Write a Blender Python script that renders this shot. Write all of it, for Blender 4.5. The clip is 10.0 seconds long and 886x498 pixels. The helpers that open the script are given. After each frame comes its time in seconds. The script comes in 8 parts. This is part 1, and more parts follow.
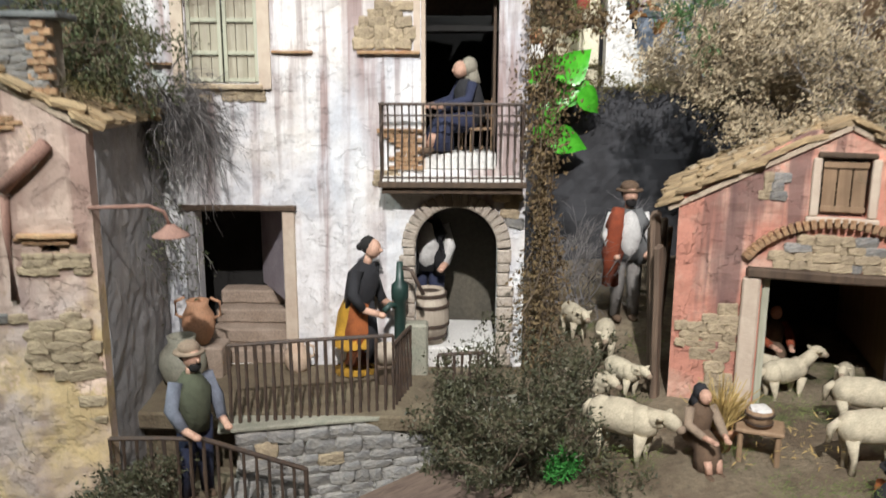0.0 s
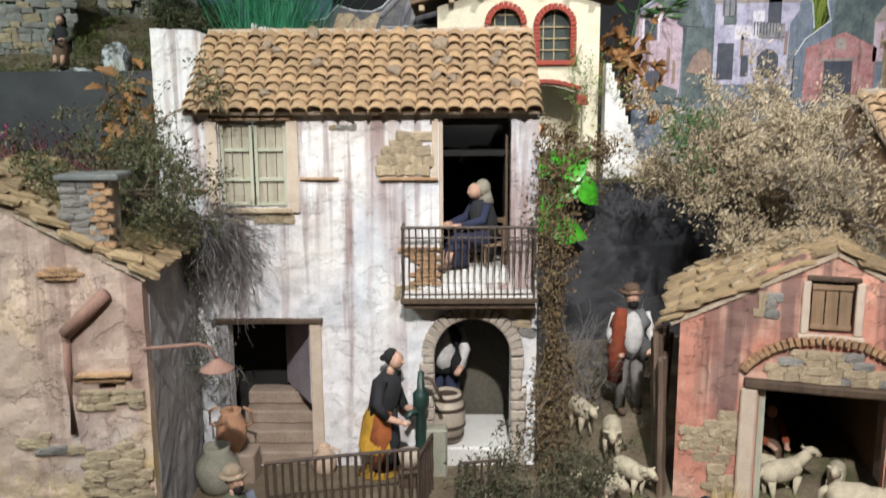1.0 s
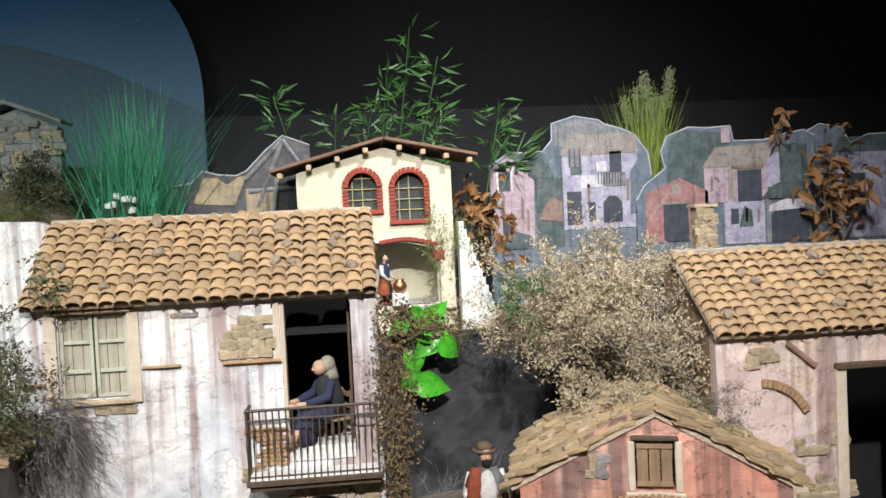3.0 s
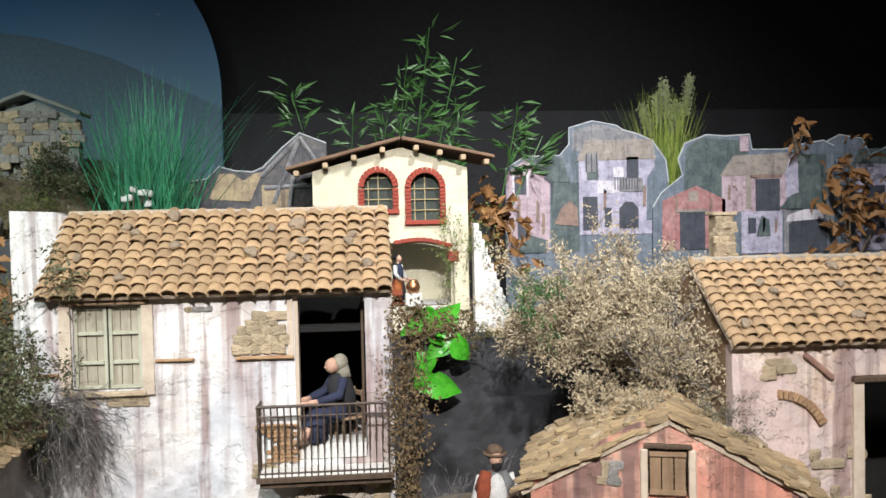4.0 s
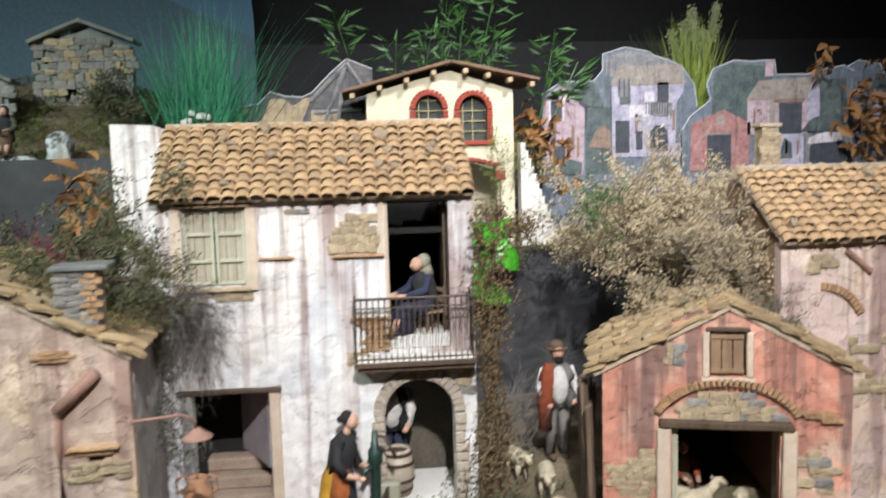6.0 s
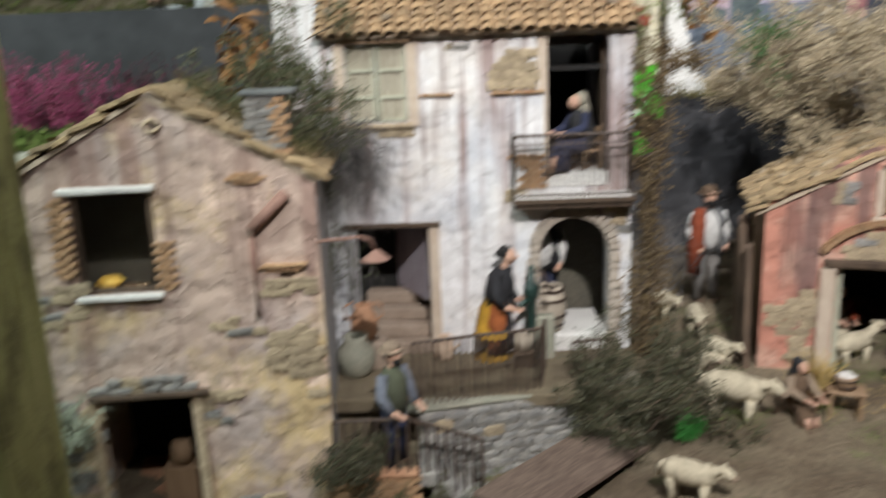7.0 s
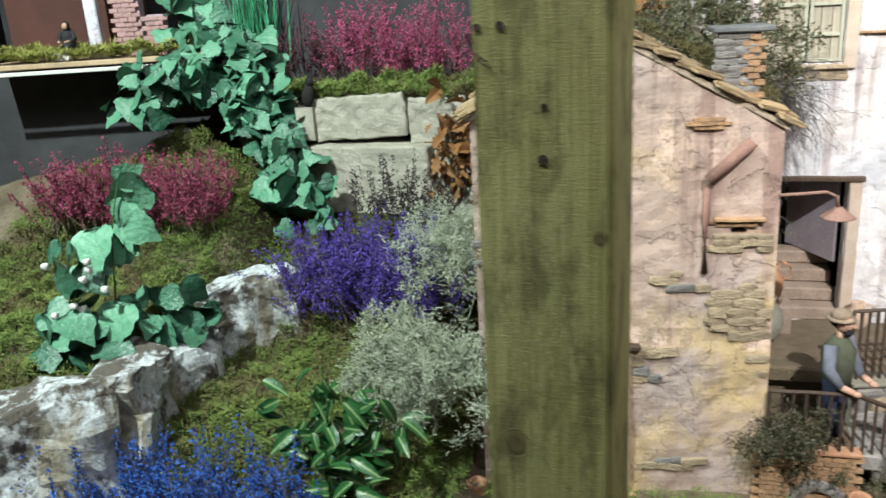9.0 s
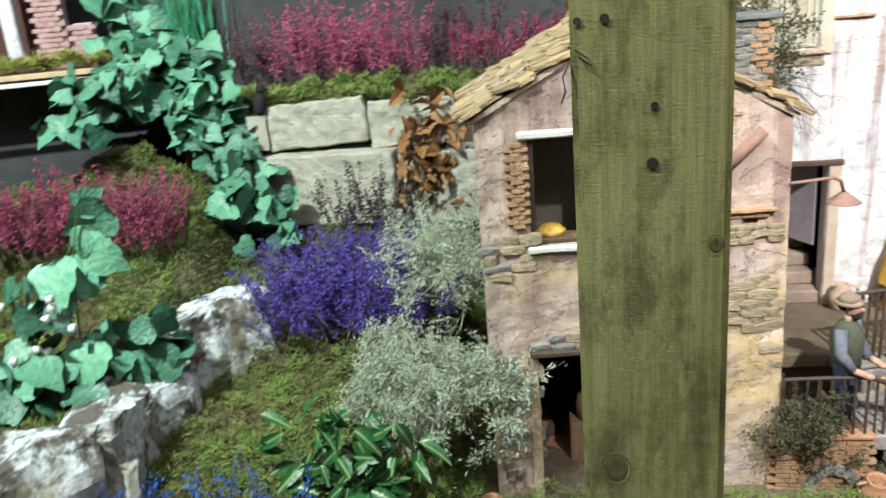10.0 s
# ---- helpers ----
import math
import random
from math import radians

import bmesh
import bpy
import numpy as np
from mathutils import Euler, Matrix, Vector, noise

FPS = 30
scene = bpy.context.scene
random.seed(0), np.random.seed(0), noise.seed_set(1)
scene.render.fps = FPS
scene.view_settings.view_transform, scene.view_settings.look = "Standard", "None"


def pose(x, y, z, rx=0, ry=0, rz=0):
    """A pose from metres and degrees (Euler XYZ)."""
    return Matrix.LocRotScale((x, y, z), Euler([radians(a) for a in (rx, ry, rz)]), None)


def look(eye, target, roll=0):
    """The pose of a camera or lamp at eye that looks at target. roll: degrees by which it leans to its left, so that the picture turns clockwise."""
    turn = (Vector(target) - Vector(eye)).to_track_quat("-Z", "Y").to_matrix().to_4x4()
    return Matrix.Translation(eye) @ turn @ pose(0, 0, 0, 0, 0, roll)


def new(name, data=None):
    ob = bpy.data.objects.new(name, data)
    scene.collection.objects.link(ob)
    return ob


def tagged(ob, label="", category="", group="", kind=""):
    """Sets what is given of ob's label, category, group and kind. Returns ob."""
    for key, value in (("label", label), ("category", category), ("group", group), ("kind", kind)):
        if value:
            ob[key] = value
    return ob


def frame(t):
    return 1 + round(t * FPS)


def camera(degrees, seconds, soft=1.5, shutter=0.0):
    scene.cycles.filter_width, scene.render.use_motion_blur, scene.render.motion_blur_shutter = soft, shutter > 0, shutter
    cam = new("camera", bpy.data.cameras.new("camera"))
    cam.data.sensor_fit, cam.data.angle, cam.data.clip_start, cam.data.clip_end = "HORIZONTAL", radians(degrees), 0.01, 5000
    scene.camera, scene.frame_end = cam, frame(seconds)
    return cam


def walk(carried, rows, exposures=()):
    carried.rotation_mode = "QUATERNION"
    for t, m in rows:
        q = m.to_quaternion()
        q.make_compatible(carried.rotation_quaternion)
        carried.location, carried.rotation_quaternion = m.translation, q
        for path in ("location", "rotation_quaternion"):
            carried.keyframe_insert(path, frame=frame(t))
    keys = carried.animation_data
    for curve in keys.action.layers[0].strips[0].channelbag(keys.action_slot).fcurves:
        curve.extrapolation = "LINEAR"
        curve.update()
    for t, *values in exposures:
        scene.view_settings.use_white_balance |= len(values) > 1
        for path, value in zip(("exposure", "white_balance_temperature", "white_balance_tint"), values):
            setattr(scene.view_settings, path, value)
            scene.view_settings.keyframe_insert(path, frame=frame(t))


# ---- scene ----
cam = camera(57.2, 10.0, shutter=0.6)
PATH = [
    (0, (0.037, -1.525, 0.517), (-0.005, 0.431, 0.101), 0.2),
    (0.5, (0.021, -1.594, 0.613), (-0.005, 0.365, 0.21), -0.5),
    (1, (-0.016, -1.604, 0.699), (-0.033, 0.366, 0.353), -0.3),
    (1.5, (-0.016, -1.641, 0.729), (0.031, 0.338, 0.44), -0.1),
    (2, (0.048, -1.648, 0.778), (0.173, 0.337, 0.57), -0.8),
    (2.5, (0.119, -1.665, 0.814), (0.289, 0.324, 0.684), -2.3),
    (3, (0.128, -1.665, 0.828), (0.335, 0.323, 0.753), -2.7),
    (4.5, (0.099, -1.652, 0.819), (0.28, 0.338, 0.754), -0.4),
    (5, (0.062, -1.696, 0.812), (0.304, 0.286, 0.705), -1.0),
    (6.5, (-0.181, -1.804, 0.701), (-0.019, 0.165, 0.394), -2.5),
    (7, (-0.245, -1.808, 0.663), (-0.273, 0.132, 0.178), -2.2),
    (7.5, (-0.334, -1.82, 0.654), (-0.69, 0.047, 0.03), -3.1),
    (8, (-0.45, -1.808, 0.659), (-0.943, 0.027, 0.036), -4.8),
    (8.5, (-0.569, -1.783, 0.674), (-1.057, 0.064, 0.085), -5.1),
    (9, (-0.68, -1.775, 0.673), (-1.19, 0.065, 0.078), -3.4),
    (9.5, (-0.787, -1.75, 0.67), (-1.231, 0.099, 0.05), -3.8),
    (10, (-0.864, -1.731, 0.68), (-1.144, 0.152, 0.067), -5.0),
]
EXPOSURES = [(0.0, 0.0), (0.5, -0.1), (1.0, -0.15), (2.5, -0.05), (4.5, 0.05), (6.3, 0.0), (7.0, -0.3), (7.5, -0.05), (8.0, 0.12), (9.0, 0.28), (10.0, 0.5)]
walk(cam, [(t, look(e, g, r)) for t, e, g, r in PATH], EXPOSURES)

# ---- world and lamps: a dim exhibition room with ceiling spotlights ----
world = bpy.data.worlds.new("world")
scene.world = world
world.use_nodes = True
world.node_tree.nodes["Background"].inputs[0].default_value = (0.5, 0.55, 0.6, 1)
world.node_tree.nodes["Background"].inputs[1].default_value = 0.05


def spot(name, eye, target, watts, size, cone, color):
    lamp = bpy.data.lights.new(name, "SPOT")
    lamp.energy, lamp.shadow_soft_size, lamp.spot_size, lamp.spot_blend, lamp.color = watts, size, radians(cone), 1.0, color
    ob = new(name, lamp)
    ob.matrix_world = look(eye, target)
    return ob


def area(name, eye, target, watts, sx, sy, color):
    lamp = bpy.data.lights.new(name, "AREA")
    lamp.energy, lamp.shape, lamp.size, lamp.size_y, lamp.color = watts, "RECTANGLE", sx, sy, color
    ob = new(name, lamp)
    ob.matrix_world = look(eye, target)
    return ob


spot("spot_lamp_village", (0.10, -2.55, 2.25), (0.44, 0.1, 0.32), 575, 0.035, 60, (0.99, 0.965, 0.955))
spot("spot_lamp_garden", (-2.0, -1.6, 2.25), (-1.86, 0.12, 0.36), 400, 0.03, 92, (0.86, 1.0, 0.95))
spot("spot_lamp_back", (0.7, -0.4, 2.25), (0.70, 1.15, 0.80), 185, 0.03, 88, (0.95, 0.98, 1.0))
area("ceiling_light", (-0.3, -1.6, 2.3), (-0.3, -0.9, 0.0), 34, 2.6, 1.2, (0.96, 0.98, 1.0))


# ---- materials ----
class Nodes:
    """A small builder for node materials."""

    def __init__(self, name):
        self.m = bpy.data.materials.new(name)
        self.m.use_nodes = True
        self.t = self.m.node_tree
        self.out = self.t.nodes["Principled BSDF"]
        self.co = self.add("ShaderNodeTexCoord").outputs["Object"]

    def add(self, kind):
        return self.t.nodes.new(kind)

    def link(self, a, b):
        self.t.links.new(a, b)

    def mapped(self, scale):
        n = self.add("ShaderNodeMapping")
        n.inputs["Scale"].default_value = scale
        self.link(self.co, n.inputs[0])
        return n.outputs[0]

    def noise(self, scale, detail=4, rough=0.6, stretch=(1, 1, 1)):
        n = self.add("ShaderNodeTexNoise")
        n.inputs["Scale"].default_value, n.inputs["Detail"].default_value, n.inputs["Roughness"].default_value = scale, detail, rough
        self.link(self.co if stretch == (1, 1, 1) else self.mapped(stretch), n.inputs["Vector"])
        return n.outputs[0]

    def voronoi(self, scale, feature="F1"):
        n = self.add("ShaderNodeTexVoronoi")
        n.feature = feature
        n.inputs["Scale"].default_value = scale
        self.link(self.co, n.inputs["Vector"])
        return n.outputs[0]

    def ramp(self, value, lo, hi):
        n = self.add("ShaderNodeMapRange")
        n.inputs[1].default_value, n.inputs[2].default_value = lo, hi
        self.link(value, n.inputs[0])
        return n.outputs[0]

    def math(self, op, a, b):
        n = self.add("ShaderNodeMath")
        n.operation = op
        for i, v in enumerate((a, b)):
            if isinstance(v, (int, float)):
                n.inputs[i].default_value = v
            else:
                self.link(v, n.inputs[i])
        return n.outputs[0]

    def mix(self, factor, a, b, blend="MIX"):
        n = self.add("ShaderNodeMix")
        n.data_type, n.blend_type = "RGBA", blend
        for socket, v in ((n.inputs[0], factor), (n.inputs[6], a), (n.inputs[7], b)):
            if isinstance(v, (int, float)):
                socket.default_value = v
            elif isinstance(v, tuple):
                socket.default_value = (*v, 1)
            else:
                self.link(v, socket)
        return n.outputs[2]

    def random(self):
        return self.add("ShaderNodeObjectInfo").outputs["Random"]

    def island(self):
        return self.add("ShaderNodeNewGeometry").outputs["Random Per Island"]

    def done(self, color, rough=0.85, bump=None, depth=0.002, metal=0.0, sheen=0.0):
        if isinstance(color, tuple):
            self.out.inputs["Base Color"].default_value = (*color, 1)
        else:
            self.link(color, self.out.inputs["Base Color"])
        self.out.inputs["Roughness"].default_value = rough
        self.out.inputs["Metallic"].default_value = metal
        if bump is not None:
            n = self.add("ShaderNodeBump")
            n.inputs["Strength"].default_value, n.inputs["Distance"].default_value = 0.8, depth
            self.link(bump, n.inputs["Height"])
            self.link(n.outputs[0], self.out.inputs["Normal"])
        return self.m


def speckled(name, a, b, scale=30, rough=0.85, depth=0.001, fine=300, vary=0.0, metal=0.0):
    """Two tones in blotches with a fine grain; vary: how far pieces differ from each other."""
    n = Nodes(name)
    blotch = n.ramp(n.noise(scale), 0.35, 0.65)
    grain = n.noise(fine, 3)
    c = n.mix(blotch, a, b)
    c = n.mix(n.ramp(grain, 0.3, 0.7), n.mix(0.35, c, (0.02, 0.02, 0.02)), c)
    if vary:
        c = n.mix(n.math("MULTIPLY", n.random(), vary), c, n.mix(0.6, c, (0.04, 0.035, 0.03)))
    return n.done(c, rough, n.math("ADD", grain, blotch), depth, metal)


def plaster(name, base, streak, ochre, streaks=0.5, dirt=(0.10, 0.09, 0.08), patchy=0.5, eave=None, cool=0.0):
    """Old lime plaster: vertical streaks, ochre patches, grime and cracks; eave: the height from which rain drips run down."""
    n = Nodes(name)
    c = n.mix(n.ramp(n.noise(5, 5), 0.35, 0.7), base, tuple(v * 0.86 for v in base))
    c = n.mix(n.math("MULTIPLY", n.ramp(n.noise(4.2, 6, 0.6), 0.48, 0.60), cool), c, (0.45, 0.47, 0.52))
    c = n.mix(n.math("MULTIPLY", n.ramp(n.noise(3, 3, 0.5, (7, 7, 0.35)), 0.54, 0.66), streaks * 0.5), c, streak)
    c = n.mix(n.math("MULTIPLY", n.ramp(n.noise(3.2, 6, 0.65), 0.50, 0.60), patchy), c, ochre)
    c = n.mix(n.math("MULTIPLY", n.ramp(n.noise(6.5, 7, 0.7), 0.56, 0.62), patchy), c, tuple(min(0.8, v * 1.4) for v in base))
    c = n.mix(n.math("MULTIPLY", n.ramp(n.noise(13, 8, 0.72), 0.60, 0.66), 0.25 + 0.5 * patchy), c, tuple(v * 0.55 for v in ochre))
    if eave is not None:
        split = n.add("ShaderNodeSeparateXYZ")
        n.link(n.co, split.inputs[0])
        for k, (freq, reach, weight) in enumerate(((17, 1.5, 1.0), (34, 1.0, 0.7))):
            drop = n.math("SUBTRACT", eave, split.outputs[2])
            length = n.math("MULTIPLY", n.ramp(n.noise(1.0, 2, 0.5, (freq * 0.6 + 3 * k, 0, 0)), 0.32, 0.68), reach * 0.6)
            fade = n.ramp(n.math("SUBTRACT", length, drop), -0.05, 0.12)
            line = n.ramp(n.noise(1.0, 5, 0.55, (freq, 0, 1.3)), 0.53, 0.61)
            c = n.mix(n.math("MULTIPLY", n.math("MULTIPLY", line, fade), streaks * weight), c, tuple(v * (1.0 - 0.25 * k) for v in streak))
    c = n.mix(n.math("MULTIPLY", n.ramp(n.noise(23, 8, 0.75), 0.57, 0.75), 0.2 + 0.4 * patchy), c, dirt)
    grain = n.noise(150, 7, 0.75)
    c = n.mix(n.ramp(grain, 0.30, 0.50), n.mix(0.35, c, dirt), c)
    crack = n.math("MULTIPLY", n.ramp(n.voronoi(15, "DISTANCE_TO_EDGE"), 0.018, 0.004), n.ramp(n.noise(6, 4), 0.56, 0.66))
    c = n.mix(n.math("MULTIPLY", crack, 0.25), c, tuple(v * 0.6 for v in dirt))
    flakes = n.ramp(n.noise(9, 8, 0.65), 0.49, 0.51)
    relief = n.math("ADD", n.math("MULTIPLY", grain, 0.7), n.math("MULTIPLY", n.noise(45, 5), 0.45))
    relief = n.math("SUBTRACT", n.math("ADD", relief, n.math("MULTIPLY", flakes, 0.7)), n.math("MULTIPLY", crack, 0.2))
    return n.done(c, 0.9, relief, 0.0013 + 0.0022 * patchy)


def foliage(name, a, b, rough=0.55, glow=0.0):
    """Leaves that differ one by one."""
    n = Nodes(name)
    c = n.mix(n.island(), a, b)
    c = n.mix(n.ramp(n.noise(60), 0.3, 0.7), n.mix(0.3, c, (0.01, 0.01, 0.005)), c)
    m = n.done(c, rough)
    n.out.inputs["Subsurface Weight"].default_value = 0.0
    return m


def timber(name, a, b, scale=6, along=(18, 18, 1.2), rough=0.75, depth=0.0015):
    n = Nodes(name)
    grain = n.noise(scale, 8, 0.65, along)
    blotch = n.noise(scale * 1.3, 4)
    c = n.mix(n.ramp(grain, 0.35, 0.65), a, b)
    c = n.mix(n.math("MULTIPLY", n.ramp(blotch, 0.5, 0.75), 0.6), c, tuple(v * 0.45 for v in a))
    return n.done(c, rough, grain, depth)


M = {
    "plaster_white": plaster("old_white_plaster", (0.77, 0.755, 0.75), (0.30, 0.205, 0.19), (0.60, 0.48, 0.35), 0.85, (0.24, 0.22, 0.21), 0.28, 0.70, 0.65),
    "plaster_pink": plaster("old_pink_plaster", (0.55, 0.415, 0.34), (0.27, 0.16, 0.13), (0.58, 0.43, 0.21), 0.70, (0.14, 0.11, 0.09), 0.85, 0.60, 0.25),
    "plaster_red": plaster("red_plaster", (0.56, 0.25, 0.18), (0.17, 0.10, 0.09), (0.62, 0.44, 0.34), 0.85, (0.16, 0.09, 0.07), 0.92, 0.44),
    "plaster_rose": plaster("rose_plaster", (0.63, 0.49, 0.45), (0.26, 0.17, 0.16), (0.60, 0.45, 0.30), 0.7, (0.14, 0.11, 0.10), 0.6, 0.56, 0.2),
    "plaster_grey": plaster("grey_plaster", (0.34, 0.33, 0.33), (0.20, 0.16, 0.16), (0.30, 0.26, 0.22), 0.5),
    "plaster_cream": speckled("cream_stucco", (0.78, 0.72, 0.55), (0.70, 0.64, 0.46), 20, 0.9, 0.001),
    "white_paint": speckled("white_paint", (0.80, 0.78, 0.74), (0.74, 0.72, 0.68), 18, 0.8, 0.001),
    "stone": speckled("grey_stone", (0.46, 0.43, 0.38), (0.34, 0.33, 0.32), 40, 0.9, 0.002, 260, 0.7),
    "stone_warm": speckled("warm_stone", (0.66, 0.53, 0.36), (0.54, 0.42, 0.28), 40, 0.9, 0.002, 260, 0.6),
    "brick": speckled("old_brick", (0.52, 0.28, 0.14), (0.60, 0.40, 0.22), 60, 0.9, 0.002, 300, 0.6),
    "brick_red": speckled("red_brick_trim", (0.46, 0.075, 0.04), (0.36, 0.05, 0.03), 2, 0.8, 0.001, 9, 0.4),
    "stone_piece": speckled("rubble_stone", (0.43, 0.40, 0.35), (0.29, 0.285, 0.28), 1.6, 0.9, 0.003, 9, 0.6),
    "stone_piece_warm": speckled("ochre_rubble_stone", (0.60, 0.48, 0.31), (0.46, 0.36, 0.24), 1.6, 0.9, 0.003, 9, 0.5),
    "brick_piece": speckled("thin_old_brick", (0.55, 0.30, 0.15), (0.62, 0.42, 0.24), 1.6, 0.9, 0.003, 9, 0.6),
    "pebble": speckled("roof_pebble", (0.44, 0.33, 0.22), (0.33, 0.26, 0.19), 1.6, 0.9, 0.003, 9, 0.5),
    "tile": speckled("clay_tile", (0.62, 0.42, 0.24), (0.44, 0.29, 0.15), 30, 0.9, 0.002, 240, 0.6),
    "tile_pale": speckled("weathered_flat_tile", (0.62, 0.45, 0.25), (0.46, 0.33, 0.18), 1.6, 0.9, 0.003, 9, 0.75),
    "mortar": speckled("mortar", (0.42, 0.37, 0.30), (0.32, 0.28, 0.23), 40, 0.95, 0.003),
    "mortar_pale": speckled("pale_mortar", (0.60, 0.48, 0.36), (0.48, 0.38, 0.28), 40, 0.95, 0.003),
    "wood_dark": timber("dark_wood", (0.055, 0.035, 0.022), (0.10, 0.065, 0.04)),
    "wood_grey": timber("grey_green_painted_wood", (0.36, 0.36, 0.27), (0.46, 0.45, 0.35)),
    "wood_brown": timber("brown_wood", (0.22, 0.14, 0.08), (0.30, 0.20, 0.12)),
    "wood_red": timber("stained_table_wood", (0.10, 0.068, 0.052), (0.18, 0.13, 0.10), 6, (4, 22, 22)),
    "iron": speckled("rusty_iron", (0.05, 0.035, 0.028), (0.09, 0.055, 0.035), 90, 0.6, 0.0005, 500),
    "terracotta": speckled("terracotta", (0.48, 0.24, 0.13), (0.56, 0.32, 0.19), 25, 0.8, 0.0008),
    "earth": speckled("brown_earth", (0.14, 0.105, 0.065), (0.20, 0.16, 0.10), 16, 0.95, 0.004, 200),
    "black_cloth": speckled("black_cloth", (0.013, 0.013, 0.015), (0.022, 0.022, 0.025), 5, 0.8, 0.002, 60),
    "black_wall": speckled("black_wall", (0.004, 0.004, 0.005), (0.006, 0.006, 0.007), 3, 0.9, 0.001, 40),
    # near-black: the shade of unlit rooms is put into this colour
    "inside_shade": speckled("interior_shade_black", (0.010, 0.009, 0.008), (0.016, 0.014, 0.012), 8, 0.95, 0.001, 80),
    "room": speckled("room_paint", (0.20, 0.20, 0.20), (0.17, 0.17, 0.17), 3, 0.9, 0.001, 60),
}


# ---- mesh helpers ----
def as_mesh(name, data):
    if isinstance(data, bpy.types.Mesh):
        return data
    mesh = bpy.data.meshes.new(name)
    if isinstance(data, bmesh.types.BMesh):
        data.normal_update()
        data.to_mesh(mesh)
        data.free()
    else:
        mesh.from_pydata([tuple(v) for v in data[0]], [], [tuple(f) for f in data[1]])
        mesh.update()
    return mesh


def part(name, data, material, parent=None, label="", smooth=False):
    """Links a bmesh, a mesh or (verts, faces) as one mesh object under a thing or a part."""
    fresh = not isinstance(data, bpy.types.Mesh)
    mesh = as_mesh(name, data)
    if fresh:
        for m in material if isinstance(material, (list, tuple)) else [material]:
            mesh.materials.append(m)
        if smooth:
            mesh.polygons.foreach_set("use_smooth", [True] * len(mesh.polygons))
    ob = new(name, mesh)
    ob.parent = parent
    if label:
        ob["label"] = label
    return ob


def thing(name, label, category, group="", at=None, kind=""):
    ob = new(name)
    ob.empty_display_size = 0.02
    if at is not None:
        ob.matrix_world = at
    return tagged(ob, label, category, group, kind)


def block(sx, sy, sz, bevel=0.0, at=None, rough=0.0, cuts=0, seed=0):
    """A box on its base centre, with worn edges."""
    bm = bmesh.new()
    bmesh.ops.create_cube(bm, size=1, matrix=Matrix.Translation((0, 0, sz / 2)) @ Matrix.Diagonal((sx, sy, sz, 1)))
    if bevel:
        bmesh.ops.bevel(bm, geom=bm.edges[:], offset=bevel, segments=1, affect="EDGES")
    if cuts:
        bmesh.ops.subdivide_edges(bm, edges=bm.edges[:], cuts=cuts, use_grid_fill=True)
    if rough:
        for v in bm.verts:
            v.co += noise.noise_vector(v.co * 40 + Vector((seed * 3.1, seed, 0))) * rough
    if at is not None:
        bm.transform(at)
    return bm


def bar(points, radius, sides=6, taper=1.0):
    """A round rod through points, as (verts, faces)."""
    verts, faces = [], []
    pts = [Vector(p) for p in points]
    for i, p in enumerate(pts):
        d = (pts[min(i + 1, len(pts) - 1)] - pts[max(i - 1, 0)]).normalized()
        q = d.to_track_quat("Z", "Y")
        r = radius * (1 + (taper - 1) * i / max(1, len(pts) - 1))
        for k in range(sides):
            a = 2 * math.pi * k / sides
            verts.append(p + q @ Vector((r * math.cos(a), r * math.sin(a), 0)))
    n = len(pts)
    for i in range(n - 1):
        for k in range(sides):
            a, b = i * sides + k, i * sides + (k + 1) % sides
            faces.append((a, b, b + sides, a + sides))
    faces.append(tuple(range(sides - 1, -1, -1)))
    faces.append(tuple(range((n - 1) * sides, n * sides)))
    return verts, faces


def joined(items):
    verts, faces = [], []
    for v, f in items:
        o = len(verts)
        verts += list(v)
        faces += [tuple(i + o for i in face) for face in f]
    return verts, faces


def turned(profile, sides=20, at=Vector((0, 0, 0))):
    """A vessel from (radius, height) pairs."""
    verts, faces = [], []
    for r, z in profile:
        for k in range(sides):
            a = 2 * math.pi * k / sides
            verts.append(Vector((r * math.cos(a), r * math.sin(a), z)) + at)
    for i in range(len(profile) - 1):
        for k in range(sides):
            a, b = i * sides + k, i * sides + (k + 1) % sides
            faces.append((a, b, b + sides, a + sides))
    faces.append(tuple(range(sides - 1, -1, -1)))
    faces.append(tuple(range((len(profile) - 1) * sides, len(profile) * sides)))
    return verts, faces


def poly_distance(pts, poly):
    """Signed distance of 2D points to a polygon (negative inside) and the nearest outline points."""
    pts = np.asarray(pts, float)
    poly = np.asarray(poly, float)
    best, near = np.full(len(pts), 1e9), np.zeros_like(pts)
    inside = np.zeros(len(pts), bool)
    for i in range(len(poly)):
        a, b = poly[i], poly[(i + 1) % len(poly)]
        e = b - a
        s = np.clip(((pts - a) @ e) / max(e @ e, 1e-12), 0, 1)
        q = a + s[:, None] * e
        d = np.linalg.norm(pts - q, axis=1)
        m = d < best
        best[m], near[m] = d[m], q[m]
        if a[1] != b[1]:
            cross = ((a[1] > pts[:, 1]) != (b[1] > pts[:, 1])) & (pts[:, 0] < e[0] * (pts[:, 1] - a[1]) / e[1] + a[0])
            inside ^= cross
    return np.where(inside, -best, best), near


def rect(x0, z0, x1, z1):
    return [(x0, z0), (x1, z0), (x1, z1), (x0, z1)]


def arch(x0, z0, x1, spring, n=14):
    r, c = (x1 - x0) / 2, (x0 + x1) / 2
    return [(x0, z0), (x1, z0)] + [(c + r * math.cos(math.pi * k / n), spring + r * math.sin(math.pi * k / n)) for k in range(n + 1)]


